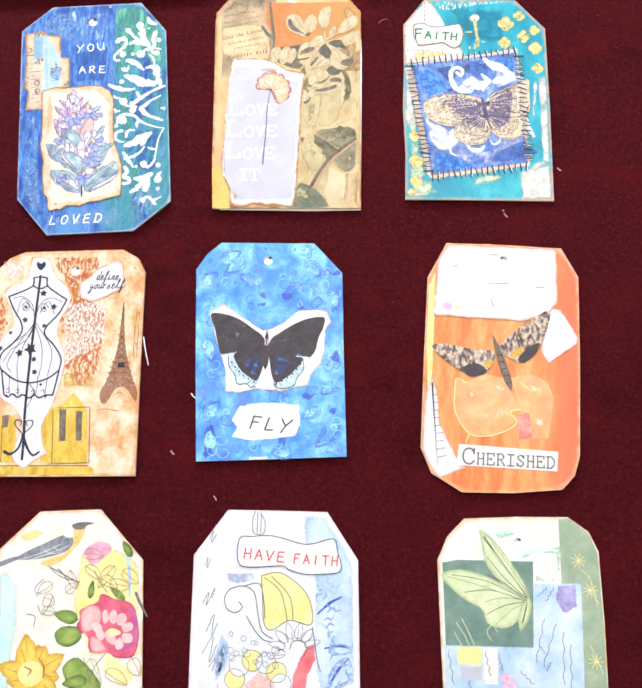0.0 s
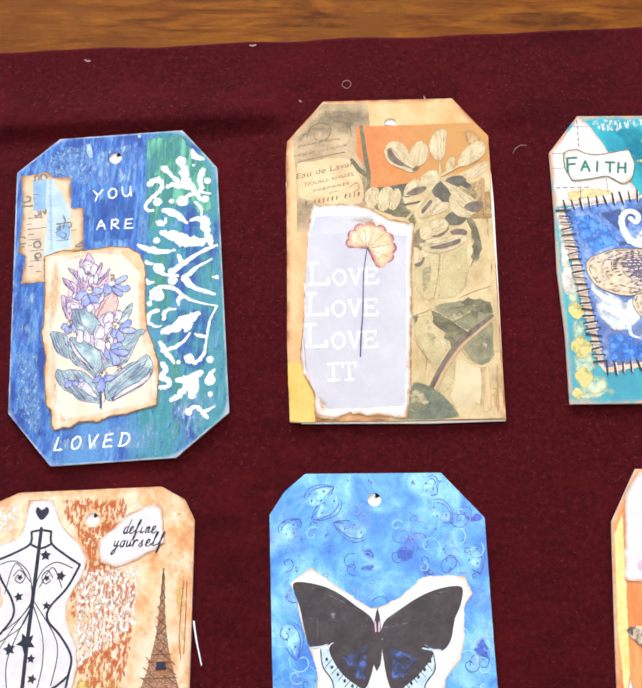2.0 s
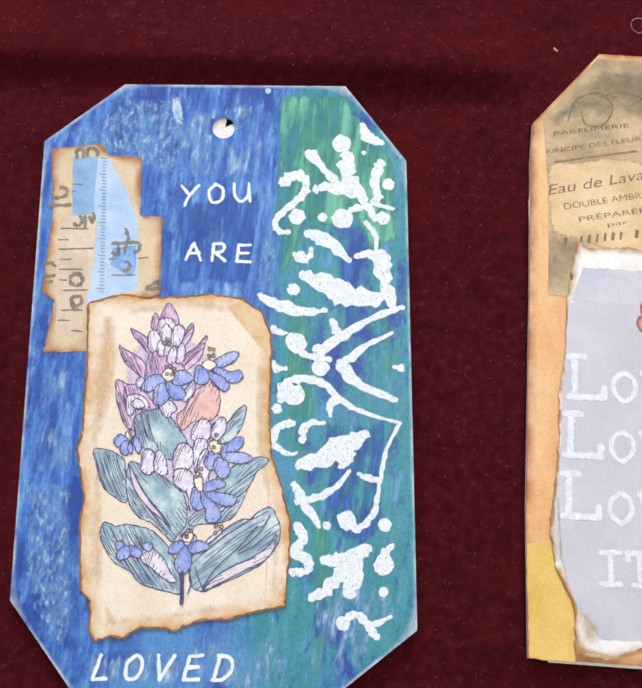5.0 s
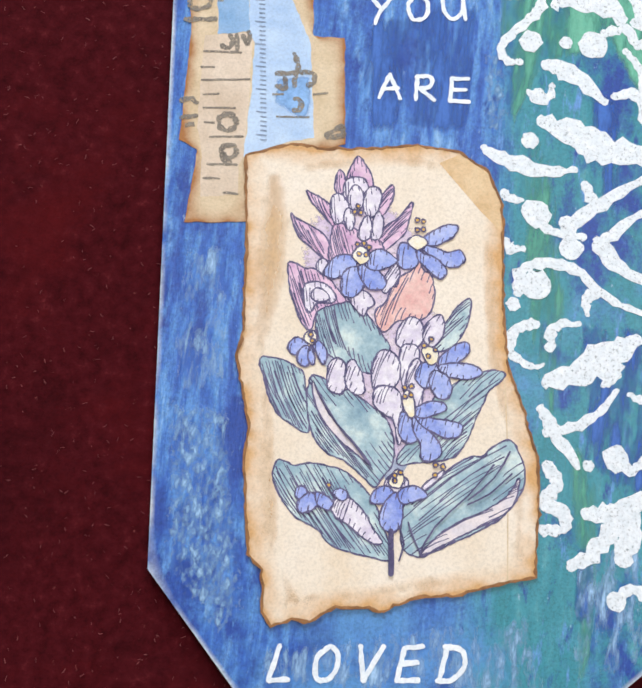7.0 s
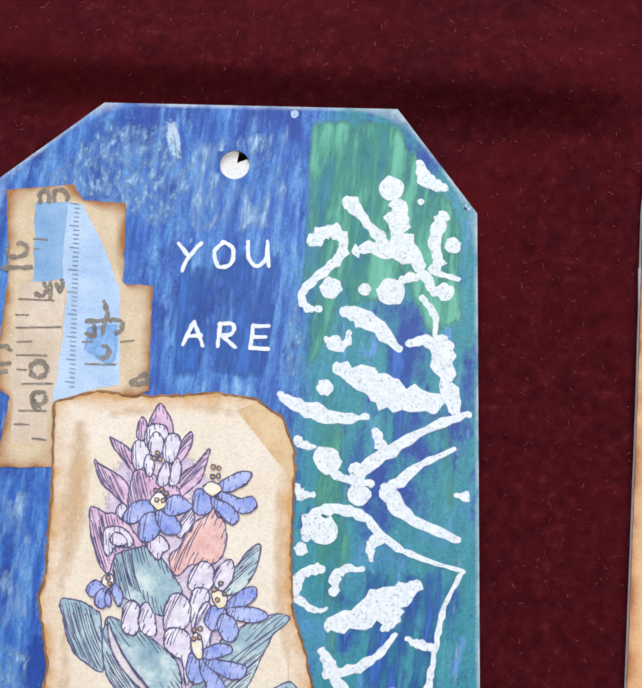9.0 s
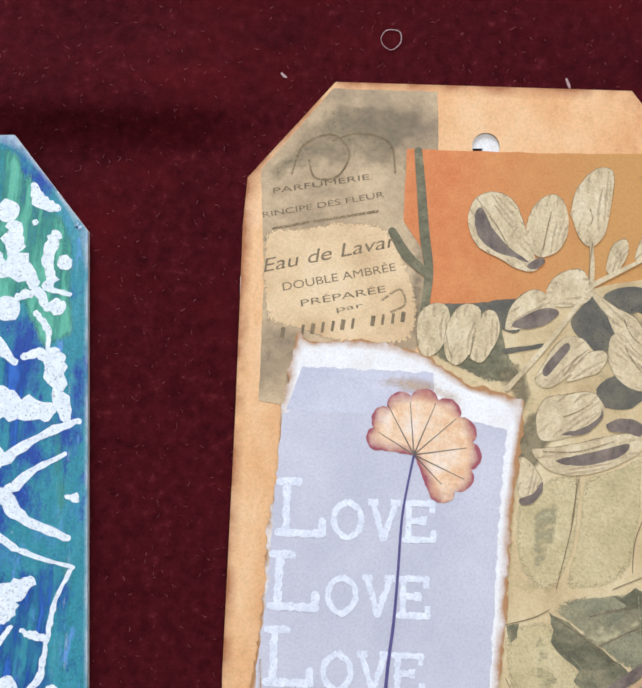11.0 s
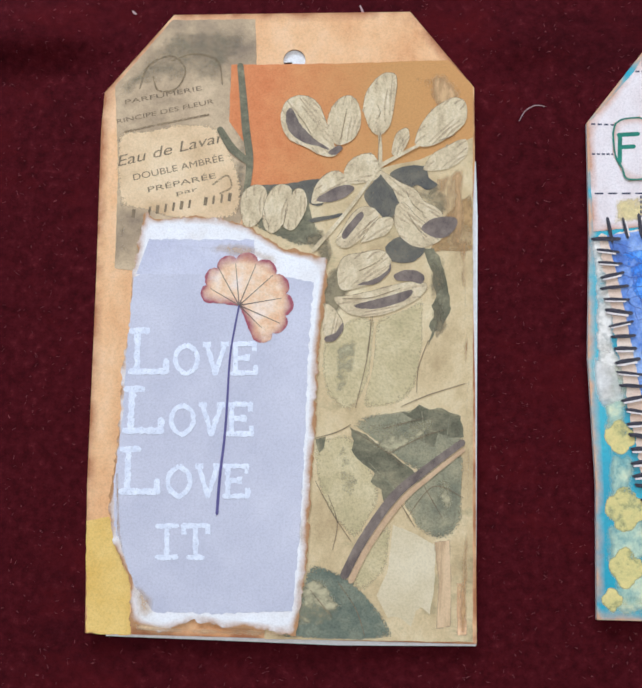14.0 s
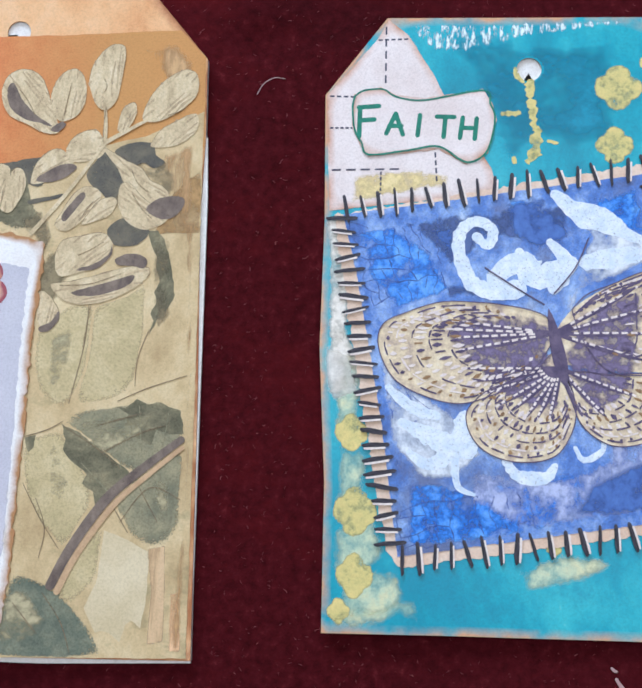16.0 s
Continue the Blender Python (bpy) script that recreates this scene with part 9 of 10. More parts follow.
t6.flat("paper_scrap", torn([(213.2, -96.3), (219.6, -97.7), (231.2, -117.2), (229.0, -120.4), (211.8, -133.2), (206.8, -125.4)], 0.25, 0.9, 16), CUTOUT, 0.3, 0.2, "torn white scrap", rim=1.0)
side6 = t6.flat("printed_scrap", torn([(138.4, -144.0), (142.3, -156.6), (143.2, -173.3), (150.3, -186.8), (154.6, -194.9), (160.7, -201.7), (144.0, -209.0), (134.4, -195.8), (132.9, -187.6), (134.5, -156.9)], 0.35, 0.9, 17), CUTOUT, 0.08, 0.08, "white scrap with faint print", rim=1.6)
for k in range(9):
    t6.lines("print_bar", [[between(*[(138.7, -156.7), (143.3, -200.9)], k / 9), between(*[(141.7, -156.6), (149.2, -199.5)], k / 9)]], 0.35, GREY_INK, 0.1, parent=side6, smooth=False)
t6.flat("orange_film", torn([(188.3, -143.8), (197.9, -140.0), (210.4, -144.6), (215.0, -154.8), (213.4, -170.2), (211.7, -181.3), (199.7, -182.4), (196.7, -170.9), (192.5, -160.0)], 0.3, 0.9, 18), CRUMPLED, 0.15, 0.1, "crumpled glossy orange film")
leaf6 = t6.flat("film_leaf", torn([(153.7, -146.2), (159.8, -147.9), (170.3, -141.8), (184.1, -144.0), (189.7, -154.5), (193.9, -164.1), (187.0, -166.4), (191.5, -171.2), (184.4, -178.4), (170.8, -181.8), (162.0, -180.2), (155.8, -172.8), (152.9, -163.1)], 0.3, 0.9, 19), CRUMPLED, 0.2, 0.05, "orange film leaf")
# painted highlights: pale peach washes put the glossy film's shine into colour
FILM_LIGHT = two("painted_pale_film_highlight", rgb(244, 196, 140), rgb(250, 222, 180), (90, 90), rough=0.3, fade=True, holes=0.2, soft=0.25)
for k, pts in enumerate(([(159.3, -153.0), (173.1, -149.6), (176.0, -156.5), (162.2, -159.9)], [(163.7, -165.4), (184.3, -161.7), (187.1, -168.6), (167.9, -173.6)], [(173.0, -143.9), (186.9, -149.0), (184.2, -156.1), (175.9, -152.3)], [(196.6, -145.7), (209.0, -148.0), (211.7, -159.1), (202.1, -154.0)], [(199.4, -162.5), (210.4, -167.6), (209.0, -177.3), (202.2, -173.5)])):
    t6.wash("painted_film_highlight", pts, FILM_LIGHT, 0.206 + 0.002 * k, "", soft=2.5, step=0.8)
t6.lines("leaf_edge", [[(159.8, -147.9), (153.7, -145.9), (152.8, -156.1), (152.9, -164.5), (156.4, -173.3), (162.5, -180.2), (171.3, -181.8), (184.4, -178.1), (192.0, -171.7), (187.6, -165.8), (194.2, -163.8)], [(162.5, -180.2), (160.4, -185.8)], [(193.8, -146.4), (201.3, -151.2), (205.7, -149.9)]], 0.8, PALE_YELLOW, 0.24, parent=leaf6, ragged=0.4)
t6.flat("red_scrap", torn([(192.0, -167.8), (199.7, -165.3), (202.4, -181.2), (193.7, -182.7)], 0.4, 0.9, 20), two("pink_red_film", rgb(220, 92, 84), rgb(240, 150, 136), (200, 200), rough=0.35), 0.18, 0.05)
for pts, mat_, z in (([(137.7, -125.5), (147.7, -123.4), (163.1, -126.1), (177.3, -127.2), (175.7, -136.7), (170.2, -141.2), (159.2, -141.7), (147.9, -135.1)], MOTH, 0.45), ([(179.0, -126.6), (186.1, -117.1), (199.2, -106.7), (212.3, -98.6), (210.7, -111.5), (205.6, -123.2), (195.7, -133.3), (188.5, -131.3)], MOTH, 0.45),
                     ([(157.4, -138.4), (166.0, -135.2), (172.4, -138.9), (170.8, -142.3), (162.0, -143.9)], WING_BLACK, 0.48), ([(192.3, -131.7), (197.9, -124.4), (205.6, -120.3), (204.0, -127.0), (196.8, -133.3)], WING_BLACK, 0.48), ([(186.8, -128.0), (196.5, -123.0), (192.3, -130.3)], OCHRE, 0.47), ([(170.2, -135.5), (175.7, -132.5), (174.6, -138.2)], OCHRE, 0.47)):
    t6.flat("printed_wing", spline(pts, True, 3), mat_, z, 0.03)
t6.flat("printed_body", leaf(*[(188.6, -152.3), (176.1, -115.8)], 5.0), MAUVE, 0.52, 0.05)
t6.lines("body_band", [[between(*[(188.6, -152.3), (176.1, -115.8)], t, -1.5), between(*[(188.6, -152.3), (176.1, -115.8)], t, 1.5)] for t in (0.15, 0.27, 0.39, 0.51, 0.63)], 0.5, NAVY_INK, 0.55, smooth=False)
word6 = t6.flat("word_label", torn([(156.1, -187.1), (217.7, -189.3), (217.1, -201.6), (154.7, -200.3)], 0.1, 0.9, 21), WHITE_CARD, 0.3, 0.25, "white strip with a printed word")
t6.lines("lettering", lettered(SLAB, "C", *[(158.2, -199.1), (166.6, -199.3)], 9.6, 0.0), 1.1, GREY_INK, 0.33, "grey typewriter C", word6)
t6.lines("lettering", lettered(SLAB, "HERISHED", *[(167.2, -199.2), (216.0, -199.8)], 7.0, 0.1), 0.85, GREY_INK, 0.33, "grey typewriter letters HERISHED", word6)

# ---- white floral tag ----
CREAM_FACE = paint("cream_washed_card", [(0.3, rgb(230, 222, 208)), (0.7, rgb(240, 237, 230))], (45, 45), rough=0.65, age=(rgb(224, 180, 130), 0.9), wide=(rgb(240, 230, 190), 0.3))
AMBER_LINE = two("amber_petal_line", rgb(186, 116, 30), rgb(214, 156, 60), (300, 300), rough=0.65, worn=0.3)
MINT = two("mint_wash", rgb(190, 228, 220), rgb(222, 240, 228), (30, 30), rough=0.6, fade=True, worn=0.3)
LEMON = two("lemon_wash", rgb(236, 220, 130), rgb(244, 234, 176), (40, 40), rough=0.6, fade=True, worn=0.3)
ROSE = paint("rose_petal_print", [(0.3, rgb(206, 70, 104)), (0.7, rgb(232, 120, 140))], (120, 120), rough=0.65, age=(rgb(186, 50, 96), 0.9))
ROSE_LIGHT = paint("light_rose_petal_print", [(0.3, rgb(236, 150, 156)), (0.7, rgb(248, 200, 194))], (120, 120), rough=0.65, age=(rgb(214, 92, 112), 0.9))
SUN_PETAL = paint("yellow_petal_print", [(0.3, rgb(222, 176, 50)), (0.7, rgb(246, 220, 110))], (120, 120), rough=0.65, age=(rgb(196, 134, 30), 0.8))
LEAF_GREEN = paint("green_leaf_print", [(0.3, rgb(110, 140, 56)), (0.7, rgb(176, 190, 104))], (120, 120), rough=0.65, age=(rgb(70, 106, 44), 0.9))
SLATE = paint("slate_grey_plumage_print", [(0.3, rgb(104, 108, 120)), (0.7, rgb(160, 162, 168))], (260, 100), rough=0.65)
t7 = Tag("white floral tag with pink and yellow flower prints", [(-101.9, -240.8), (-83.4, -239.1), (-64.6, -237.7), (-35.6, -267.3), (-33.1, -299.3), (-27.1, -379.2), (-71.7, -380.9), (-118.6, -382.5), (-123.3, -316.4), (-125.6, -265.9)], None, CREAM_FACE, WHITE_CARD, 1.6, 2.6)
t7.flat("mint_wash", torn([(-124.3, -277.5), (-117.7, -276.1), (-109.6, -284.7), (-107.6, -308.0), (-109.0, -328.5), (-108.6, -378.4), (-118.0, -378.8)], 1.5, 1.0, 1), MINT, 0.03, 0.03, "mint green wash", rim=4.0)
t7.flat("lemon_wash", torn([(-114.7, -254.5), (-104.2, -250.0), (-95.7, -252.8), (-103.2, -259.6), (-112.3, -260.5)], 1.0, 1.0, 2), LEMON, 0.03, 0.03, rim=3.0)
t7.flat("cream_print", torn([(-75.4, -264.7), (-59.7, -258.6), (-43.0, -263.1), (-36.4, -270.8), (-31.7, -324.7), (-64.0, -326.3), (-77.7, -296.2)], 0.8, 1.0, 3), LEMON, 0.02, 0.02, rim=4.0)
BIRD_YELLOW = two("soft_yellow_plumage_print", rgb(226, 186, 98), rgb(240, 214, 148), (160, 160), rough=0.65, fade=True)
for pts, mat_, z in (([(-80.2, -248.7), (-74.9, -247.9), (-73.1, -251.3), (-75.3, -257.8), (-80.1, -264.6), (-86.6, -270.7), (-92.7, -273.7), (-98.5, -272.4), (-95.3, -269.7), (-85.0, -265.8), (-79.7, -259.7), (-79.7, -253.9)], BIRD_YELLOW, 0.06),
                     ([(-123.5, -272.4), (-114.4, -268.8), (-112.8, -270.3), (-123.2, -275.2)], SLATE, 0.07),
                     ([(-114.3, -269.7), (-106.5, -264.7), (-97.5, -260.1), (-86.2, -254.4), (-80.7, -255.1), (-79.5, -259.1), (-82.6, -263.6), (-89.6, -266.8), (-100.0, -269.5), (-111.8, -270.7)], SLATE, 0.08),
                     ([(-81.9, -249.1), (-78.6, -246.6), (-72.7, -245.9), (-67.6, -246.3), (-72.3, -248.0), (-73.5, -250.1), (-78.2, -250.6)], GREY_INK, 0.085),
                     ([(-85.5, -255.1), (-84.7, -251.3), (-81.4, -248.9), (-79.8, -251.6), (-81.0, -255.8)], WHITE_CARD, 0.1)):
    t7.flat("plumage_print", spline(pts, True, 3), mat_, z, 0.02)
ROSE_DEEP = two("magenta_petal_print", rgb(190, 84, 140), rgb(214, 120, 164), (120, 120), rough=0.65)
ROSE_SOFT = two("soft_pink_petal_print", rgb(218, 140, 172), rgb(236, 186, 200), (160, 160), rough=0.65, fade=True)
PINK_WHITE = two("pale_pink_petal_print", rgb(238, 176, 178), rgb(248, 214, 208), (160, 160), rough=0.65)
for k, (mat_, pts) in enumerate(((ROSE, [(-60.2, -289.8), (-57.4, -288.5), (-50.7, -291.1), (-44.2, -291.9), (-38.6, -295.0), (-35.5, -304.4), (-34.1, -313.3), (-36.1, -323.4), (-41.8, -325.4), (-47.6, -325.1), (-52.5, -322.0), (-57.0, -323.3), (-62.9, -322.5), (-64.6, -317.0), (-64.5, -312.5), (-69.8, -311.7), (-72.6, -307.3), (-70.6, -303.9), (-71.6, -299.4), (-65.6, -295.2), (-60.9, -294.4)]),
        (ROSE_LIGHT, [(-70.6, -303.9), (-71.2, -299.6), (-65.8, -295.5), (-60.3, -294.9), (-57.4, -301.0), (-58.6, -306.7), (-64.0, -311.4), (-69.2, -311.4)]),
        (ROSE_LIGHT, [(-63.9, -312.5), (-57.8, -315.6), (-52.6, -321.4), (-57.1, -323.1), (-62.5, -322.0)]),
        (ROSE_DEEP, [(-43.8, -295.8), (-37.3, -298.9), (-35.1, -311.1), (-37.8, -318.0), (-43.3, -321.0), (-47.9, -321.2), (-43.8, -316.0), (-39.7, -309.1), (-39.1, -302.4)]),
        (PINK_WHITE, [(-63.5, -306.9), (-59.9, -305.4), (-56.8, -308.6), (-60.3, -311.4)]),
        (PINK_WHITE, [(-57.7, -299.9), (-55.4, -297.7), (-53.3, -303.0), (-55.8, -305.9)]),
        (PINK_WHITE, [(-53.2, -299.7), (-50.1, -297.5), (-48.3, -301.7), (-49.7, -305.6), (-52.5, -304.4)]),
        (PINK_WHITE, [(-48.8, -301.7), (-45.3, -299.1), (-42.3, -302.0), (-44.4, -306.4), (-47.7, -305.9)]),
        (PINK_WHITE, [(-44.9, -306.2), (-39.9, -304.4), (-38.2, -307.7), (-43.1, -310.4)]),
        (PINK_WHITE, [(-44.4, -311.4), (-39.1, -311.1), (-38.2, -315.5), (-42.8, -316.4)]),
        (PINK_WHITE, [(-48.6, -316.5), (-44.9, -313.6), (-43.1, -318.4), (-46.8, -320.6)]),
        (PINK_WHITE, [(-54.9, -311.0), (-51.1, -309.4), (-48.1, -314.2), (-49.2, -317.8), (-53.3, -315.8)]),
        (PINK_WHITE, [(-60.7, -311.2), (-56.9, -309.7), (-54.7, -313.4), (-57.7, -316.0)]),
        (LEMON, [(-53.6, -309.8), (-50.3, -308.3), (-45.2, -310.5), (-48.7, -312.7), (-52.2, -312.8)]),
        (ROSE_SOFT, [(-72.1, -264.0), (-69.5, -260.4), (-63.3, -257.2), (-57.2, -258.7), (-55.5, -262.1), (-58.9, -265.9), (-64.4, -270.8), (-67.9, -271.0), (-70.0, -267.4)]))):
    t7.flat("printed_petal", torn(spline(pts, True, 3), 0.2, 0.9, k), mat_, 0.05 + 0.005 * k, 0.02, rim=0.8 if k < 3 else 0.0)
for k, pts in enumerate(([(-85.4, -313.5), (-81.7, -309.1), (-72.5, -308.4), (-69.1, -311.6), (-70.4, -317.3), (-77.1, -320.5), (-83.1, -318.6)], [(-77.8, -331.0), (-70.7, -326.2), (-62.0, -332.4), (-55.5, -339.8), (-56.2, -344.2), (-71.1, -344.9), (-77.8, -336.5)])):
    t7.flat("printed_leaf", torn(spline(pts, True, 3), 0.5, 0.9, k), LEAF_GREEN, 0.04 + 0.002 * k, 0.02, rim=1.6)
t7.lines("stem_print", [[(-91.8, -274.2), (-83.8, -277.9), (-73.6, -282.7)], [(-87.6, -274.6), (-83.8, -277.8), (-80.8, -281.4)]], 0.6, GREY_INK, 0.1)
for k in range(13):
    c = [(-96.8, -338.0)][0]
    a = k * math.tau / 13
    far7 = (c[0] + (17 + 5 * math.sin(k * 2.3)) * math.cos(a), c[1] + (23 + 5 * math.sin(k * 1.7)) * math.sin(a))
    t7.flat("printed_petal", torn(leaf(c, far7, 13), 0.8, 1.2, k), SUN_PETAL, 0.05 + 0.004 * k, 0.02, rim=1.8)
    t7.lines("petal_vein", [[between(c, far7, 0.35, 0.6), between(c, far7, 0.6, 0.3), between(c, far7, 0.85)]], (0.9, 0.5, 0.2), AMBER_LINE, 0.055 + 0.004 * k)
t7.flat("flower_heart", round_blob([(-97.5, -336.8)][0], 7.5, 0.15, 3, 18), LEMON, 0.13, 0.02)
t7.lines("heart_mark", [[(-93.6, -327.7), (-89.9, -332.6), (-89.8, -338.9)], [(-101.6, -333.2), (-97.6, -335.0), (-98.9, -338.1)]], (0.4, 1.2, 0.4), TOWER, 0.16)
for k, (ends, w) in enumerate((([(-72.0, -304.2), (-87.4, -301.3)], 8), ([(-66.0, -291.8), (-65.2, -280.5)], 4), ([(-44.5, -292.0), (-54.6, -283.7)], 4.5), ([(-62.8, -338.9), (-78.3, -342.1)], 8), ([(-42.7, -265.8), (-49.0, -256.0)], 5))):
    t7.flat("printed_leaf", torn(leaf(*ends, w), 0.4, 0.9, k), LEAF_GREEN, 0.045 + 0.002 * k, 0.02, rim=1.6)
for k, c in enumerate([(-66.3, -274.8), (-56.9, -274.3), (-49.0, -330.1), (-41.4, -335.3)]):
    t7.flat("printed_petal", round_blob(c, 5.5, 0.5, k, 14), LEMON, 0.04 + 0.002 * k, 0.02)
t7.lines("stem_print", [[(-64.9, -274.7), (-60.2, -282.4), (-55.6, -287.4)], [(-66.6, -326.4), (-63.3, -333.9), (-61.2, -341.3)], [(-53.6, -323.3), (-59.5, -331.2), (-61.5, -338.8)], [(-93.5, -273.4), (-84.7, -279.6), (-73.2, -281.9)], [(-98.0, -292.0), (-100.2, -286.9), (-95.4, -281.4)], [(-97.5, -297.1), (-94.2, -302.2), (-90.5, -296.8), (-88.9, -291.5)], [(-103.9, -302.6), (-98.4, -303.7), (-98.8, -310.1)]], 0.4, GREY_INK, 0.16)
t7.lines("blue_stroke", [[(-45.5, -265.4), (-42.9, -276.3), (-41.8, -289.3)]], (2.4, 1.8, 1.0), RULER_BLUE, 0.05)
t7.lines("leaf_tip", [[(-38.2, -287.1), (-34.4, -294.1), (-30.1, -300.7)]], (1.8, 1.6, 0.4), GREY_INK, 0.1, "grey leaf tip past the edge")

VINE_LINE = two("olive_vine_print", rgb(150, 132, 84), rgb(186, 166, 116), (300, 300), rough=0.65, worn=0.4)
rnd = random.Random(17)
for k, (a, b) in enumerate(zip([(-72.6, -265.1), (-70.3, -272.3), (-52.5, -271.5), (-60.5, -278.7), (-89.7, -283.8), (-94.2, -292.3), (-94.5, -300.1), (-81.1, -288.6), (-54.8, -282.1), (-47.4, -273.9), (-74.4, -285.6), (-37.6, -325.0), (-52.7, -333.3), (-62.7, -326.2)], [(-60.1, -266.1), (-59.8, -280.3), (-61.5, -285.0), (-49.7, -284.5), (-98.3, -289.9), (-87.4, -295.6), (-85.7, -301.2), (-74.1, -283.0), (-42.3, -283.1), (-37.1, -281.3), (-79.8, -275.4), (-31.9, -334.9), (-38.9, -340.2), (-54.6, -341.0)])):
    t7.lines("vine_print", [closed_line(torn(leaf(a, b, rnd.uniform(5, 8), rnd.uniform(-1, 1)), 0.3, 1.2, k))], 0.35, VINE_LINE, 0.165 + 0.002 * k, ragged=0.5)
    t7.lines("vine_print", [[a, between(a, b, 0.5, rnd.uniform(-0.8, 0.8)), b]], 0.3, VINE_LINE, 0.18 + 0.002 * k)
t7.lines("feather_line", [[(-111.8, -270.6), (-99.7, -266.3), (-86.8, -259.9)], [(-107.4, -270.9), (-96.9, -267.2), (-84.9, -262.4)], [(-97.3, -263.0), (-92.7, -266.0), (-86.3, -264.6)], [(-92.1, -261.2), (-88.0, -263.7), (-82.3, -260.7)]], (0.2, 0.45, 0.2), WHITE_CARD, 0.14, each=True)

# ---- white tag with pen drawings ----
WASHED = paint("white_watercolour_card", [(0.3, rgb(220, 221, 230)), (0.7, rgb(236, 236, 240))], (45, 45), rough=0.65, age=(rgb(226, 190, 190), 0.6))
SKY_WASH = paint("sky_blue_wash", [(0.3, rgb(150, 184, 222)), (0.5, rgb(196, 216, 238)), (0.7, rgb(226, 234, 244))], (50, 50), rough=0.6, fade=True)
SKY_INK = two("soft_blue_brush_ink", rgb(120, 150, 200), rgb(168, 190, 222), (200, 200), rough=0.6, worn=0.45)
t8 = Tag("white tag with pen doodles and a red-lettered label", [(14.6, -234.3), (47.2, -233.4), (75.9, -232.9), (96.0, -261.1), (98.5, -305.8), (101.9, -372.7), (49.9, -375.8), (-0.7, -377.9), (-2.7, -323.3), (-4.6, -262.7)], None, WASHED, WHITE_CARD, 1.6, 2.0)
t8.flat("blue_wash", torn([(60.8, -234.9), (74.9, -234.3), (88.7, -254.4), (94.0, -264.6), (97.8, -333.5), (76.8, -344.5), (70.9, -319.8), (69.9, -276.2), (61.6, -250.3)], 1.2, 1.0, 1), SKY_WASH, 0.03, 0.03, "sky blue watercolour wash", rim=5.0)
t8.flat("blue_wash", torn([(15.5, -307.2), (21.3, -314.6), (20.8, -327.3), (13.6, -337.7), (11.2, -322.7)], 0.8, 1.0, 2), SKY_WASH, 0.03, 0.03, rim=3.0)
t8.flat("red_wash", torn([(67.5, -313.4), (71.6, -312.1), (72.6, -320.7), (68.3, -330.0), (67.0, -345.0), (59.2, -345.4), (59.9, -330.4), (63.6, -320.1)], 0.4, 1.0, 3), two("red_watercolour", rgb(220, 84, 96), rgb(238, 136, 140), (80, 80)), 0.05, 0.03)
gold8 = t8.flat("yellow_leaf", spline([(37.6, -273.1), (49.3, -270.9), (63.1, -279.7), (68.9, -289.8), (68.9, -300.5), (56.1, -298.6), (45.8, -304.7), (40.8, -300.9), (38.9, -285.5)], True, 3), LEMON, 0.05, 0.03, "yellow painted leaf")
t8.lines("pen_line", [closed_line([(37.6, -273.1), (49.3, -270.9), (63.1, -279.7), (68.9, -289.8), (68.9, -300.5), (56.1, -298.6), (45.8, -304.7), (40.8, -300.9), (38.9, -285.5)]), [(39.2, -274.0), (49.9, -282.4), (54.8, -299.2)], [(44.0, -273.3), (55.4, -284.7), (58.2, -298.5)]], 0.5, GREY_INK, 0.09, parent=gold8)
for k in range(7):
    a = radians(200 - k * 30)
    c = [(60.2, -315.2)][0]
    t8.lines("pen_petal", [closed_line(leaf((c[0] + 6 * math.cos(a), c[1] + 6 * math.sin(a)), (c[0] + 16 * math.cos(a), c[1] + 16 * math.sin(a)), 4.6))], 0.3, GREY_INK, 0.1 + 0.003 * k)
for k, c in enumerate([(25.2, -334.1), (27.3, -326.4), (35.0, -323.0), (43.3, -324.1), (49.9, -328.9), (52.9, -335.7)]):
    t8.flat("scallop", round_blob(c, 6.0, 0.1, k, 16), WASHED if k % 2 else LEMON, 0.06 + 0.004 * k, 0.02)
    t8.lines("pen_line", [closed_line(round_blob(c, 6.0, 0.1, k, 16))], 0.35, GREY_INK, 0.075 + 0.004 * k)
t8.flat("orange_heart", round_blob([(40.5, -340.1)][0], 9.0, 0.3, 2, 18), BUD_CORAL, 0.1, 0.02)
t8.lines("pen_line", [[(24.9, -289.3), (27.0, -292.3), (23.5, -295.5), (18.0, -293.7), (16.0, -287.1), (19.4, -281.7), (27.3, -279.8), (33.9, -283.6), (36.8, -295.9), (40.1, -306.0), (46.7, -309.8)], [(30.0, -297.3), (35.3, -305.2), (40.9, -310.6), (44.9, -311.4)], [(27.3, -279.8), (36.3, -277.8), (39.4, -285.5), (41.2, -298.3)], [(70.1, -302.0), (73.6, -319.7), (76.0, -327.1)], [(57.0, -315.4), (58.9, -310.7), (64.7, -310.5), (67.5, -314.9), (65.1, -319.6)]], 0.6, GREY_INK, 0.12)
t8.lines("crystal_print", [[(31.5, -234.6), (30.2, -239.8), (31.2, -247.5), (37.2, -247.8), (37.8, -240.8), (34.8, -235.0)], [(33.1, -235.1), (33.3, -247.4)], [(35.3, -235.5), (35.5, -247.3)]], 0.5, GREY_INK, 0.06)
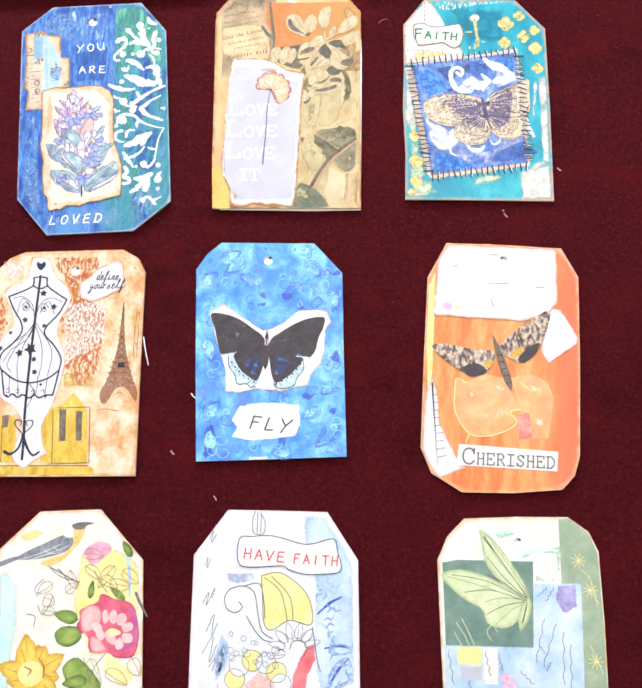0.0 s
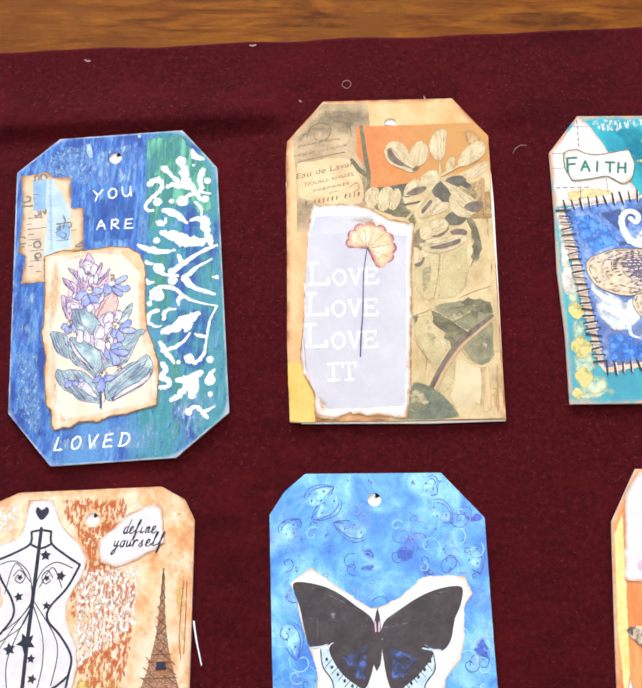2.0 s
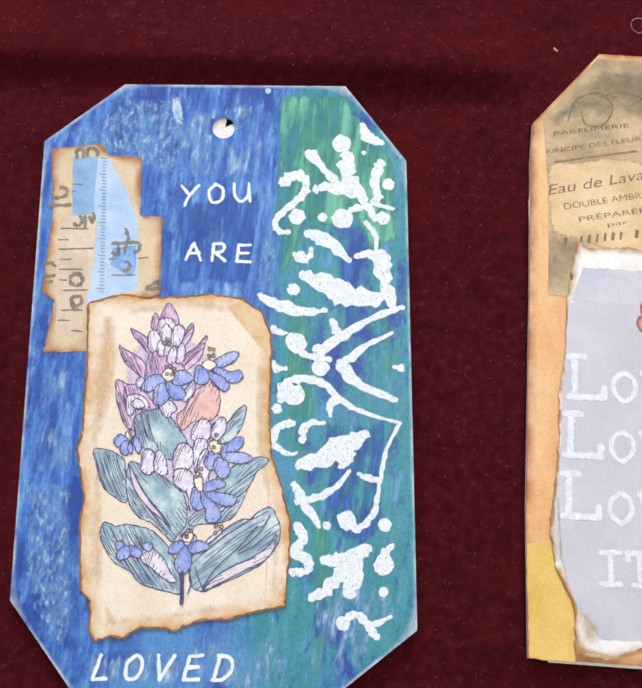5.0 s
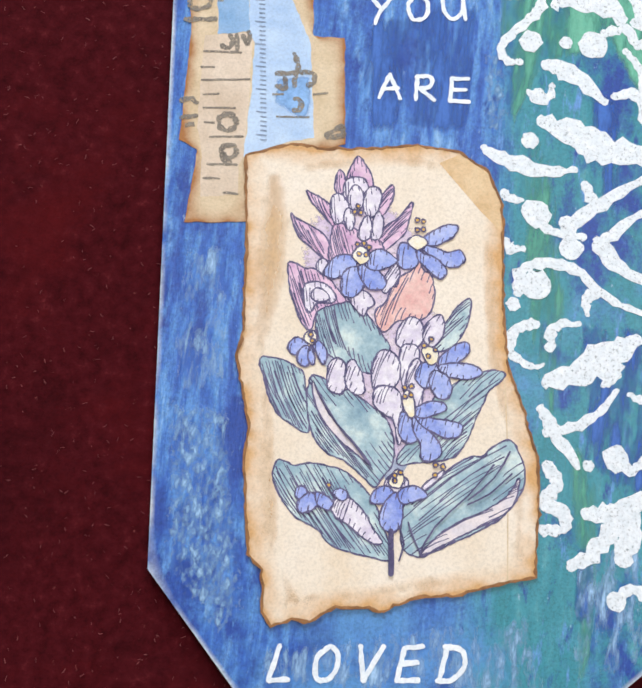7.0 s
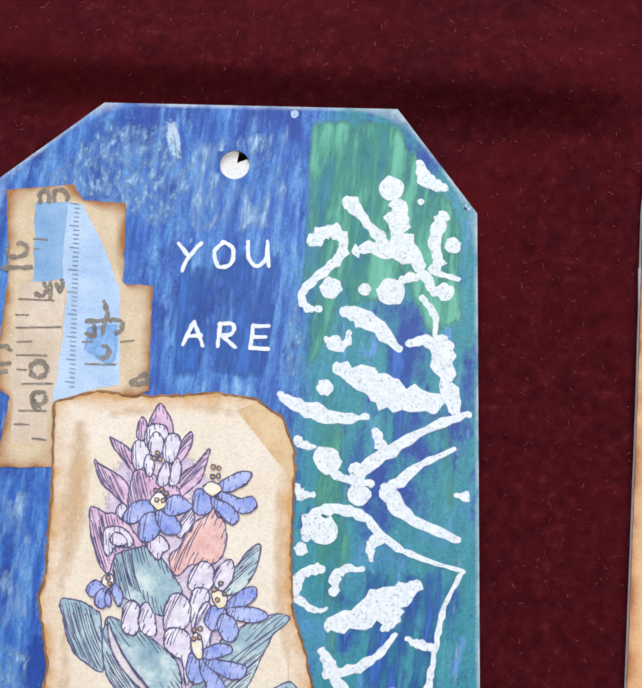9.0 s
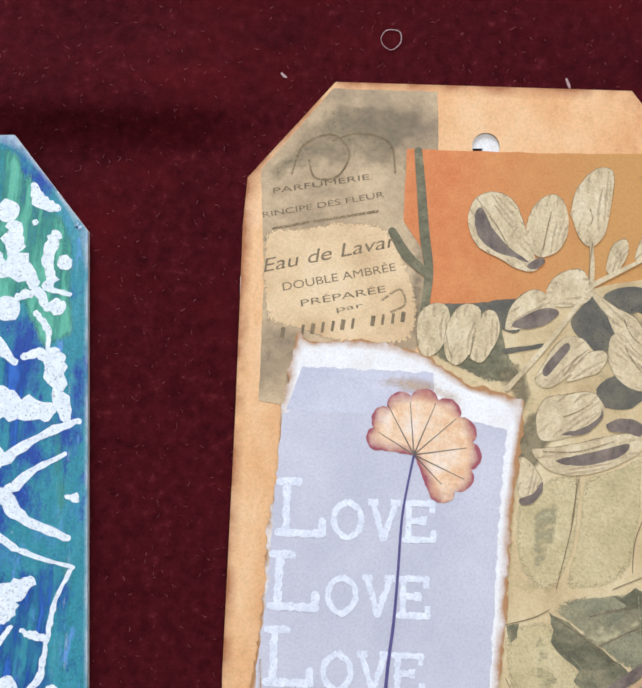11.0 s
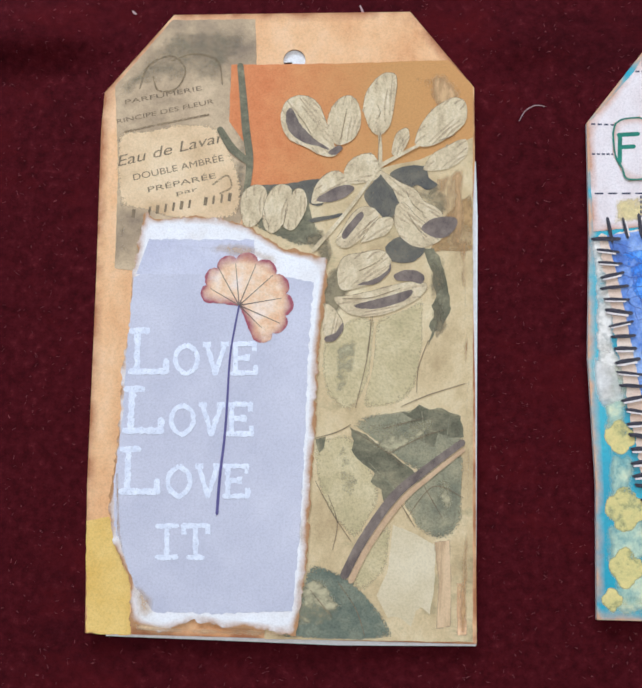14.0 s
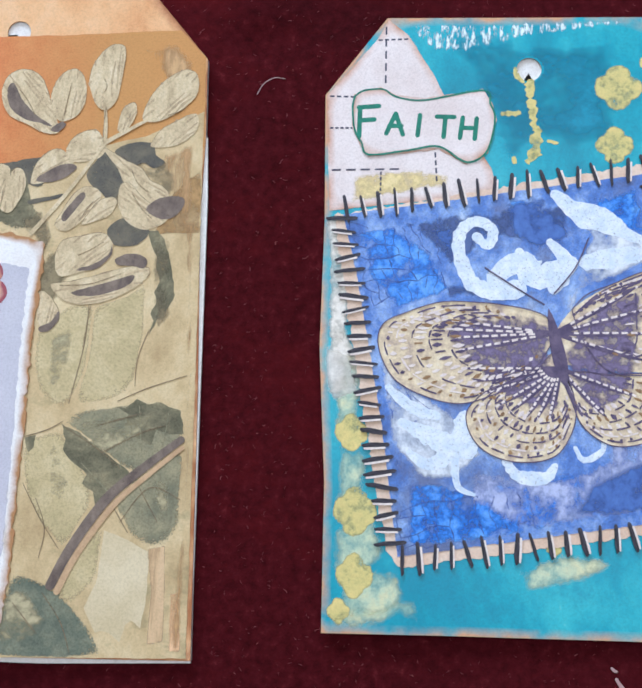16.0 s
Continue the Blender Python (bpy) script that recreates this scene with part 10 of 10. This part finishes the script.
for k, pts in enumerate(([(4.4, -252.5), (6.3, -247.6), (5.7, -254.5), (8.6, -249.6)], [(2.9, -268.9), (4.1, -263.6), (4.1, -270.4), (5.8, -264.6)], [(2.9, -291.1), (6.2, -284.4), (5.1, -292.3), (9.7, -281.7), (8.5, -287.4)], [(6.2, -307.6), (10.3, -297.2), (9.6, -310.0), (12.7, -302.2)], [(4.5, -320.5), (10.6, -310.0), (9.1, -325.3), (13.1, -315.0)], [(9.2, -327.8), (12.6, -322.6), (11.5, -330.2)], [(14.7, -337.6), (16.6, -342.5), (14.3, -347.6)])):
    t8.lines("script_stroke", [pts], 0.4, GREY_INK, 0.05)
for k, ends in enumerate(([(71.1, -278.8), (81.9, -281.4)], [(76.2, -273.3), (84.5, -281.3)], [(72.6, -299.3), (80.8, -304.1)], [(78.0, -313.9), (93.8, -312.6)], [(82.1, -334.3), (93.0, -318.7)], [(72.9, -294.2), (87.3, -283.2)])):
    t8.lines("blue_stroke", [[ends[0], between(*ends, 0.5, 1.2), ends[1]]], (0.5, 1.8, 0.4), PAISLEY_LINE if k > 2 else RULER_BLUE, 0.07, ragged=0.4)
for k in range(22):
    rnd8 = random.Random(k)
    c = between(*[(74.8, -273.4), (92.0, -333.8)], k / 22, rnd8.uniform(-5, 5))
    a = rnd8.uniform(0, 6.28)
    t8.lines("blue_stroke", [[c, (c[0] + 3 * math.cos(a), c[1] + 3 * math.sin(a)), (c[0] + 5 * math.cos(a + 0.7), c[1] + 5 * math.sin(a + 0.7))]], (0.3, rnd8.uniform(0.6, 2.2), 0.3), SKY_INK, 0.05 + 0.002 * k, ragged=0.4)
for k in range(16):
    rnd8 = random.Random(k + 70)
    c = between(*[(20.0, -314.6), (52.0, -320.7)], k / 16, rnd8.uniform(-8, 8))
    t8.lines("pen_line", [closed_line(round_blob(c, rnd8.uniform(0.8, 2.4), 0.2, k, 9))], 0.3, GREY_INK, 0.05 + 0.002 * k)
STORM_WASH = two("grey_blue_watercolour", rgb(122, 146, 192), rgb(190, 204, 228), (70, 70), detail=9, rough=0.6, fade=True, holes=0.2, soft=0.3)
for k, (pts, soft_) in enumerate((([(60.8, -234.4), (75.7, -234.2), (88.6, -250.7), (80.8, -257.4), (61.6, -250.9)], 4), ([(83.2, -252.0), (93.3, -261.0), (95.8, -282.8), (85.9, -275.5)], 4), ([(69.4, -271.0), (84.2, -273.0), (94.2, -282.9), (93.2, -298.4), (77.1, -294.0)], 4), ([(76.7, -314.4), (93.7, -311.1), (97.8, -333.5), (84.6, -344.1), (78.8, -329.5)], 4), ([(10.6, -317.6), (19.6, -309.6), (23.1, -322.1), (16.2, -337.5), (11.2, -332.8)], 3), ([(14.3, -271.0), (33.0, -269.1), (38.9, -277.7), (23.1, -281.0), (16.2, -278.8)], 3))):
    t8.wash("storm_wash", pts, STORM_WASH, 0.032 + 0.002 * k, "grey blue watercolour patch", soft=soft_, step=0.8)
t8.lines("pen_star", [[(81.2, -314.7), (87.4, -310.9), (94.4, -314.1), (88.2, -316.9), (81.2, -314.7)], [(81.1, -333.9), (83.8, -324.2), (91.4, -318.8), (94.2, -323.7)], [(79.6, -336.9), (83.2, -334.3), (80.8, -329.4), (85.0, -328.2), (83.3, -324.7), (87.9, -323.5), (86.8, -320.5), (91.5, -320.8)]], 0.9, SKY_INK, 0.09, each=True, ragged=0.6)
for k in range(9):
    a = radians(195 - k * 21)
    c = [(61.3, -316.7)][0]
    t8.lines("pen_line", [[(c[0] + 7.5 * math.cos(a), c[1] + 7.5 * math.sin(a)), (c[0] + 13 * math.cos(a - 0.05), c[1] + 13 * math.sin(a - 0.05))]], 0.3, GREY_INK, 0.13 + 0.002 * k, smooth=False)
have = t8.flat("word_label", torn([(22.5, -251.6), (30.5, -249.7), (39.9, -248.7), (48.1, -249.6), (64.4, -252.9), (80.4, -248.9), (83.5, -257.3), (85.9, -263.7), (84.0, -269.3), (65.4, -271.2), (54.5, -269.1), (49.0, -266.8), (24.9, -267.9)], 0.3, 0.9, 4), WHITE_CARD, 0.3, 0.2, "torn white word label with a dark pen edge")
t8.lines("label_outline", [closed_line(inset(spline([(22.5, -251.6), (30.5, -249.7), (39.9, -248.7), (48.1, -249.6), (64.4, -252.9), (80.4, -248.9), (83.5, -257.3), (85.9, -263.7), (84.0, -269.3), (65.4, -271.2), (54.5, -269.1), (49.0, -266.8), (24.9, -267.9)], True, 3), 0.2))], 0.5, INK, 0.31, parent=have, ragged=0.5)
RED_PEN = two("red_pen", rgb(206, 52, 64), rgb(226, 92, 98), (300, 300))
t8.lines("lettering", lettered(HANDWRITTEN, "HAVE", *[(26.2, -263.1), (51.6, -264.5)], 6.0, 0.25), 0.8, RED_PEN, 0.33, "red hand-lettered HAVE", have)
t8.lines("lettering", lettered(HANDWRITTEN, "FAITH", *[(57.0, -264.8), (84.3, -265.1)], 5.6, 0.25), 0.8, RED_PEN, 0.33, "red hand-lettered FAITH", have)

# ---- white and green tag with the pale wings ----
SAGE = paint("sage_embossed_paper", [(0.3, rgb(140, 160, 134)), (0.6, rgb(168, 184, 156)), (0.8, rgb(204, 206, 172))], (90, 90), detail=8, rough=0.55, bump=0.6)
FOREST = paint("dark_green_paper", [(0.3, rgb(96, 126, 114)), (0.7, rgb(132, 156, 144))], (100, 100), rough=0.6)
PALE_GREEN = paint("pale_green_wing_print", [(0.3, rgb(196, 210, 158)), (0.7, rgb(228, 234, 196))], (120, 120), rough=0.65, age=(rgb(164, 178, 124), 0.9))
t9 = Tag("white and sage green tag with pale green wings", [(160.1, -233.0), (192.9, -230.4), (223.5, -229.3), (236.2, -237.7), (242.0, -249.3), (245.2, -291.1), (248.5, -365.4), (198.8, -368.4), (152.2, -370.2), (147.8, -311.0), (144.3, -258.9), (150.1, -244.1)], (*[(193.0, -245.7)][0], 2.4), CREAM_FACE, WHITE_CARD, 1.6, 2.2)
strip9 = t9.flat("sage_strip", torn([(217.6, -230.6), (224.0, -230.1), (235.7, -238.3), (241.2, -249.4), (244.6, -291.1), (247.8, -364.5), (232.0, -365.3), (229.6, -271.3), (219.6, -269.2)], 0.15, 0.9, 1), SAGE, 0.08, 0.08, "sage green embossed strip")
for k, c in enumerate([(229.7, -255.2), (236.7, -272.3), (239.7, -313.6)]):
    t9.lines("gold_emboss", [[c, (c[0] + 4.5 * math.cos(a), c[1] + 4.5 * math.sin(a))] for a in [j * math.tau / 9 for j in range(9)]], 0.35, LEMON, 0.11, parent=strip9)
t9.lines("gold_emboss", [[(231.5, -260.8), (236.8, -265.8), (241.1, -281.1)], [(236.7, -273.5), (241.9, -279.7)], [(236.4, -304.2), (244.0, -320.2)]], 0.35, LEMON, 0.12, parent=strip9)
for k, ends in enumerate(([(175.6, -242.9), (190.3, -239.6)], [(194.4, -254.2), (202.3, -252.2)], [(202.3, -251.2), (217.0, -250.0)])):
    t9.lines("mint_stroke", [[ends[0], between(*ends, 0.5, 1.2), ends[1]]], (1.0, 2.2, 1.0), MINT, 0.05, ragged=0.4)
card9 = t9.flat("postcard_paper", torn([(202.6, -270.0), (231.7, -268.1), (232.9, -311.9), (234.5, -365.1), (202.9, -366.7)], 0.12, 0.9, 2), SKY_WASH, 0.12, 0.08, "pale blue postcard scrap", rim=0.8)
t9.flat("violet_stamp", torn([(217.4, -270.8), (228.0, -269.8), (228.5, -282.2), (221.1, -286.6), (216.4, -279.7)], 0.6, 0.8, 3), two("violet_ink_stamp", rgb(150, 136, 196), rgb(196, 190, 220), (220, 220)), 0.15, 0.02, "violet ink stamp", card9)
for k, ends in enumerate(([(209.0, -290.3), (204.3, -315.8)], [(216.3, -292.5), (208.5, -318.1)], [(220.5, -297.4), (220.9, -327.5)], [(224.7, -304.8), (225.5, -332.3)], [(205.9, -305.7), (210.0, -310.5)], [(213.2, -315.4), (210.6, -320.5)], [(205.0, -277.6), (210.6, -272.2)], [(210.3, -279.9), (214.8, -272.0)])):
    t9.lines("writing_bar", [[between(*ends, t / 6, 0.5 * (-1) ** t) for t in range(7)]], 0.4, PAISLEY_LINE if k > 5 else GREY_INK, 0.16, parent=card9)
t9.flat("letter_paper", torn([(149.4, -308.4), (202.5, -307.4), (202.6, -366.7), (153.2, -369.2)], 0.15, 0.9, 4), SKY_WASH, 0.05, 0.05, "pale letter paper")
for pts, mat_ in (([(157.2, -309.0), (171.9, -308.3), (172.0, -318.9), (157.4, -319.1)], LEMON), ([(159.5, -320.5), (171.5, -319.9), (172.1, -327.4), (160.2, -328.0)], VELLUM), ([(182.5, -324.4), (188.2, -322.6), (194.0, -328.8), (185.7, -334.2)], PETAL_PINK), ([(172.4, -308.8), (181.3, -308.4), (182.0, -329.4), (173.7, -329.8)], WHITE_CARD)):
    t9.flat("paper_scrap", torn(pts, 0.2, 0.9, 5), mat_, 0.09, 0.04)
for ends in ([(152.0, -310.8), (155.6, -330.7)], [(174.0, -310.8), (177.3, -324.7)], [(181.9, -311.9), (184.6, -321.8)], [(195.0, -321.3), (202.8, -328.4)], [(164.9, -328.3), (166.1, -337.7)]):
    t9.lines("writing_bar", [[between(*ends, t / 6, 0.5 * (-1) ** t) for t in range(7)]], 0.4, GREY_INK, 0.12)
square = t9.flat("green_square", torn([(147.3, -260.1), (155.8, -258.1), (202.3, -257.0), (202.7, -307.3), (150.4, -308.4)], 0.12, 0.9, 6), FOREST, 0.18, 0.12, "dark green paper square")
for k, pts in enumerate(([(169.6, -239.0), (177.5, -244.4), (189.1, -258.1), (198.4, -272.8), (200.0, -279.4), (193.2, -277.2), (181.2, -268.9), (173.4, -258.8), (171.1, -247.9)], [(146.4, -267.9), (158.5, -263.7), (174.5, -267.1), (190.5, -274.4), (200.0, -279.9), (195.9, -288.3), (190.6, -294.7), (184.3, -297.1), (175.4, -294.9), (171.1, -286.4), (159.4, -280.3)], [(198.4, -277.9), (201.6, -281.9), (200.1, -290.7), (194.9, -298.6), (193.7, -288.4)])):
    wing = t9.flat("printed_wing", spline(pts, True, 3), PALE_GREEN, 0.24 + 0.03 * k, 0.04, parent=square, rim=2.2)
t9.lines("wing_vein", [[(171.6, -243.9), (182.4, -256.6), (198.4, -277.9)], [(174.4, -255.6), (185.2, -267.7), (198.4, -279.0)], [(153.3, -267.1), (174.6, -270.0), (198.4, -280.0)], [(161.4, -277.1), (177.3, -275.1), (197.1, -280.6)], [(174.8, -289.3), (185.3, -283.7), (197.1, -281.1)], [(175.1, -266.1), (185.2, -270.8), (195.8, -278.6)]], 0.4, GREY_INK, 0.34, parent=square)
MINT_RUB = two("mint_stencil_paint", rgb(140, 206, 170), rgb(196, 230, 208), (160, 160), detail=9, rough=0.6, fade=True, holes=0.12, soft=0.25)
for k, pts in enumerate(([(174.2, -241.4), (187.6, -237.6), (193.0, -241.6), (182.3, -245.3)], [(193.0, -252.7), (203.7, -248.0), (220.2, -245.6), (219.6, -254.1), (206.3, -252.1), (195.7, -257.3)], [(202.6, -262.2), (209.0, -266.0), (219.6, -265.5), (219.6, -269.2), (202.6, -270.0)], [(214.8, -248.5), (220.2, -253.5), (219.6, -266.6), (215.9, -261.5)])):
    t9.wash("mint_stencil", pts, MINT_RUB, 0.02 + 0.003 * k, "mint green stencilled wreath", soft=2.0, step=0.7)
t9.wash("violet_wash", [(203.2, -271.0), (219.6, -269.7), (222.1, -287.1), (204.3, -293.1)], two("violet_watercolour", rgb(170, 160, 206), rgb(214, 210, 228), (140, 140), detail=9, rough=0.6, fade=True, holes=0.25, soft=0.3), 0.125, "", card9, soft=3, step=0.8)
t9.lines("wing_vein", [[(172.1, -241.2), (178.4, -253.4), (191.0, -267.9), (199.5, -278.4)], [(177.0, -246.3), (187.7, -260.3), (199.5, -276.9)], [(150.6, -268.3), (166.6, -271.7), (182.6, -276.1), (198.5, -280.5)], [(173.1, -282.2), (185.2, -279.1), (197.9, -280.5)], [(180.1, -295.2), (189.0, -286.6), (197.4, -281.6)], [(195.9, -296.0), (197.4, -288.3), (198.5, -282.1)]], 0.3, two("olive_vein_print", rgb(130, 146, 96), rgb(164, 176, 126), (300, 300), worn=0.3), 0.36, parent=square, each=True)
t9.lines("grass_print", [[(156.5, -295.3), (161.8, -302.7), (164.6, -308.9)], [(159.6, -292.6), (164.4, -301.3), (168.5, -310.0)], [(155.2, -300.5), (160.9, -310.4), (162.1, -317.9)], [(177.6, -304.5), (174.9, -299.6), (178.0, -295.6), (181.2, -299.3)]], 0.4, PALE_GREEN, 0.22, parent=square)

# ---- lint and threads on the cloth ----
LINT = two("pale_lint", rgb(160, 122, 120), rgb(204, 180, 176), (300, 300), rough=0.9)
FUZZ = two("red_fuzz", rgb(96, 40, 44), rgb(140, 78, 78), (90, 90), rough=0.9)
cloth_top = lambda x, y: (-1.75 + 1000 * cloth_height(x / 1000, y / 1000))


def lint_thread(pts, width, label):
    bm = bmesh.new()
    c = pts[0]
    ribbon(bm, spline(pts), (width * 0.6, width, width * 0.5), cloth_top(*c) + 0.25, c, 0.15)
    ob = tagged(new("lint_thread", mesh_of("lint_thread", bm, LINT)), label, "lint", group="lint on the cloth")
    ob.location = (c[0] / 1000, c[1] / 1000, 0)


lint_thread([(10.3, 138.5), (11.5, 140.3), (14.3, 140.2), (14.8, 137.8), (13.0, 135.9), (11.0, 136.8), (10.3, 138.5)], 0.18, "curled pale thread lying on the burgundy cloth")
lint_thread([(95.7, 100.9), (97.2, 103.7), (99.8, 105.3), (102.4, 105.1)], 0.18, "curved pale thread lying on the burgundy cloth")
lint_thread([(-37.8, 160.7), (-36.1, 160.3), (-34.6, 160.9)], 0.8, "pale fluff at the edge of the cloth")
lint_thread([(-122.8, 151.5), (-121.3, 150.6), (-119.8, 150.9)], 0.7, "pale fluff on the burgundy cloth")
lint_thread([(51.8, 132.3), (52.4, 131.0), (52.7, 130.3)], 0.6, "small pale fibre above the brown tag")
lint_thread([(-11.0, 129.0), (-10.4, 128.4), (-9.9, 128.2)], 0.6, "small pale speck on the burgundy cloth")
lint_thread([(218.2, 0.2), (219.4, -1.0), (220.5, -1.6)], 1.1, "pale crumb beside the turquoise tag")
lint_thread([(-24.2, -199.1), (-23.0, -200.7), (-21.8, -201.2)], 1.0, "pale crumb beside the rust tag")
lint_thread([(183.2, -33.2), (184.4, -34.9), (185.5, -35.5)], 0.9, "pale crumb below the turquoise tag")
lint_thread([(4.8, -226.2), (6.0, -227.7), (6.6, -228.8)], 0.8, "small pale fibre above the pen tag")
lint_thread([(182.2, -30.9), (182.7, -31.4), (183.3, -31.6)], 0.7, "white crumb on the burgundy cloth")
rnd = random.Random(33)
bm = bmesh.new()
for k in range(7000):
    x, y = rnd.uniform(-190, 290), rnd.uniform(-340, 160) if k % 3 == 0 else rnd.uniform(-60, 158)
    if y > 160 + 0.05 * x:
        continue
    a, s = rnd.uniform(0, 6.28), rnd.uniform(0.12, 0.5) * (2.2 if rnd.random() < 0.02 else 1)
    dx, dy, b = s * math.cos(a), s * math.sin(a), rnd.uniform(-0.3, 0.3) * s
    ribbon(bm, [(x - dx, y - dy), (x - b * math.sin(a), y + b * math.cos(a)), (x + dx, y + dy)], rnd.uniform(0.04, 0.1), cloth_top(x, y) + rnd.uniform(0.1, 0.3), (0, 0), 0.05)
tagged(new("lint", mesh_of("lint", bm, FUZZ)), "fine pale lint and dust caught in the velvet", "lint", kind="stuff")
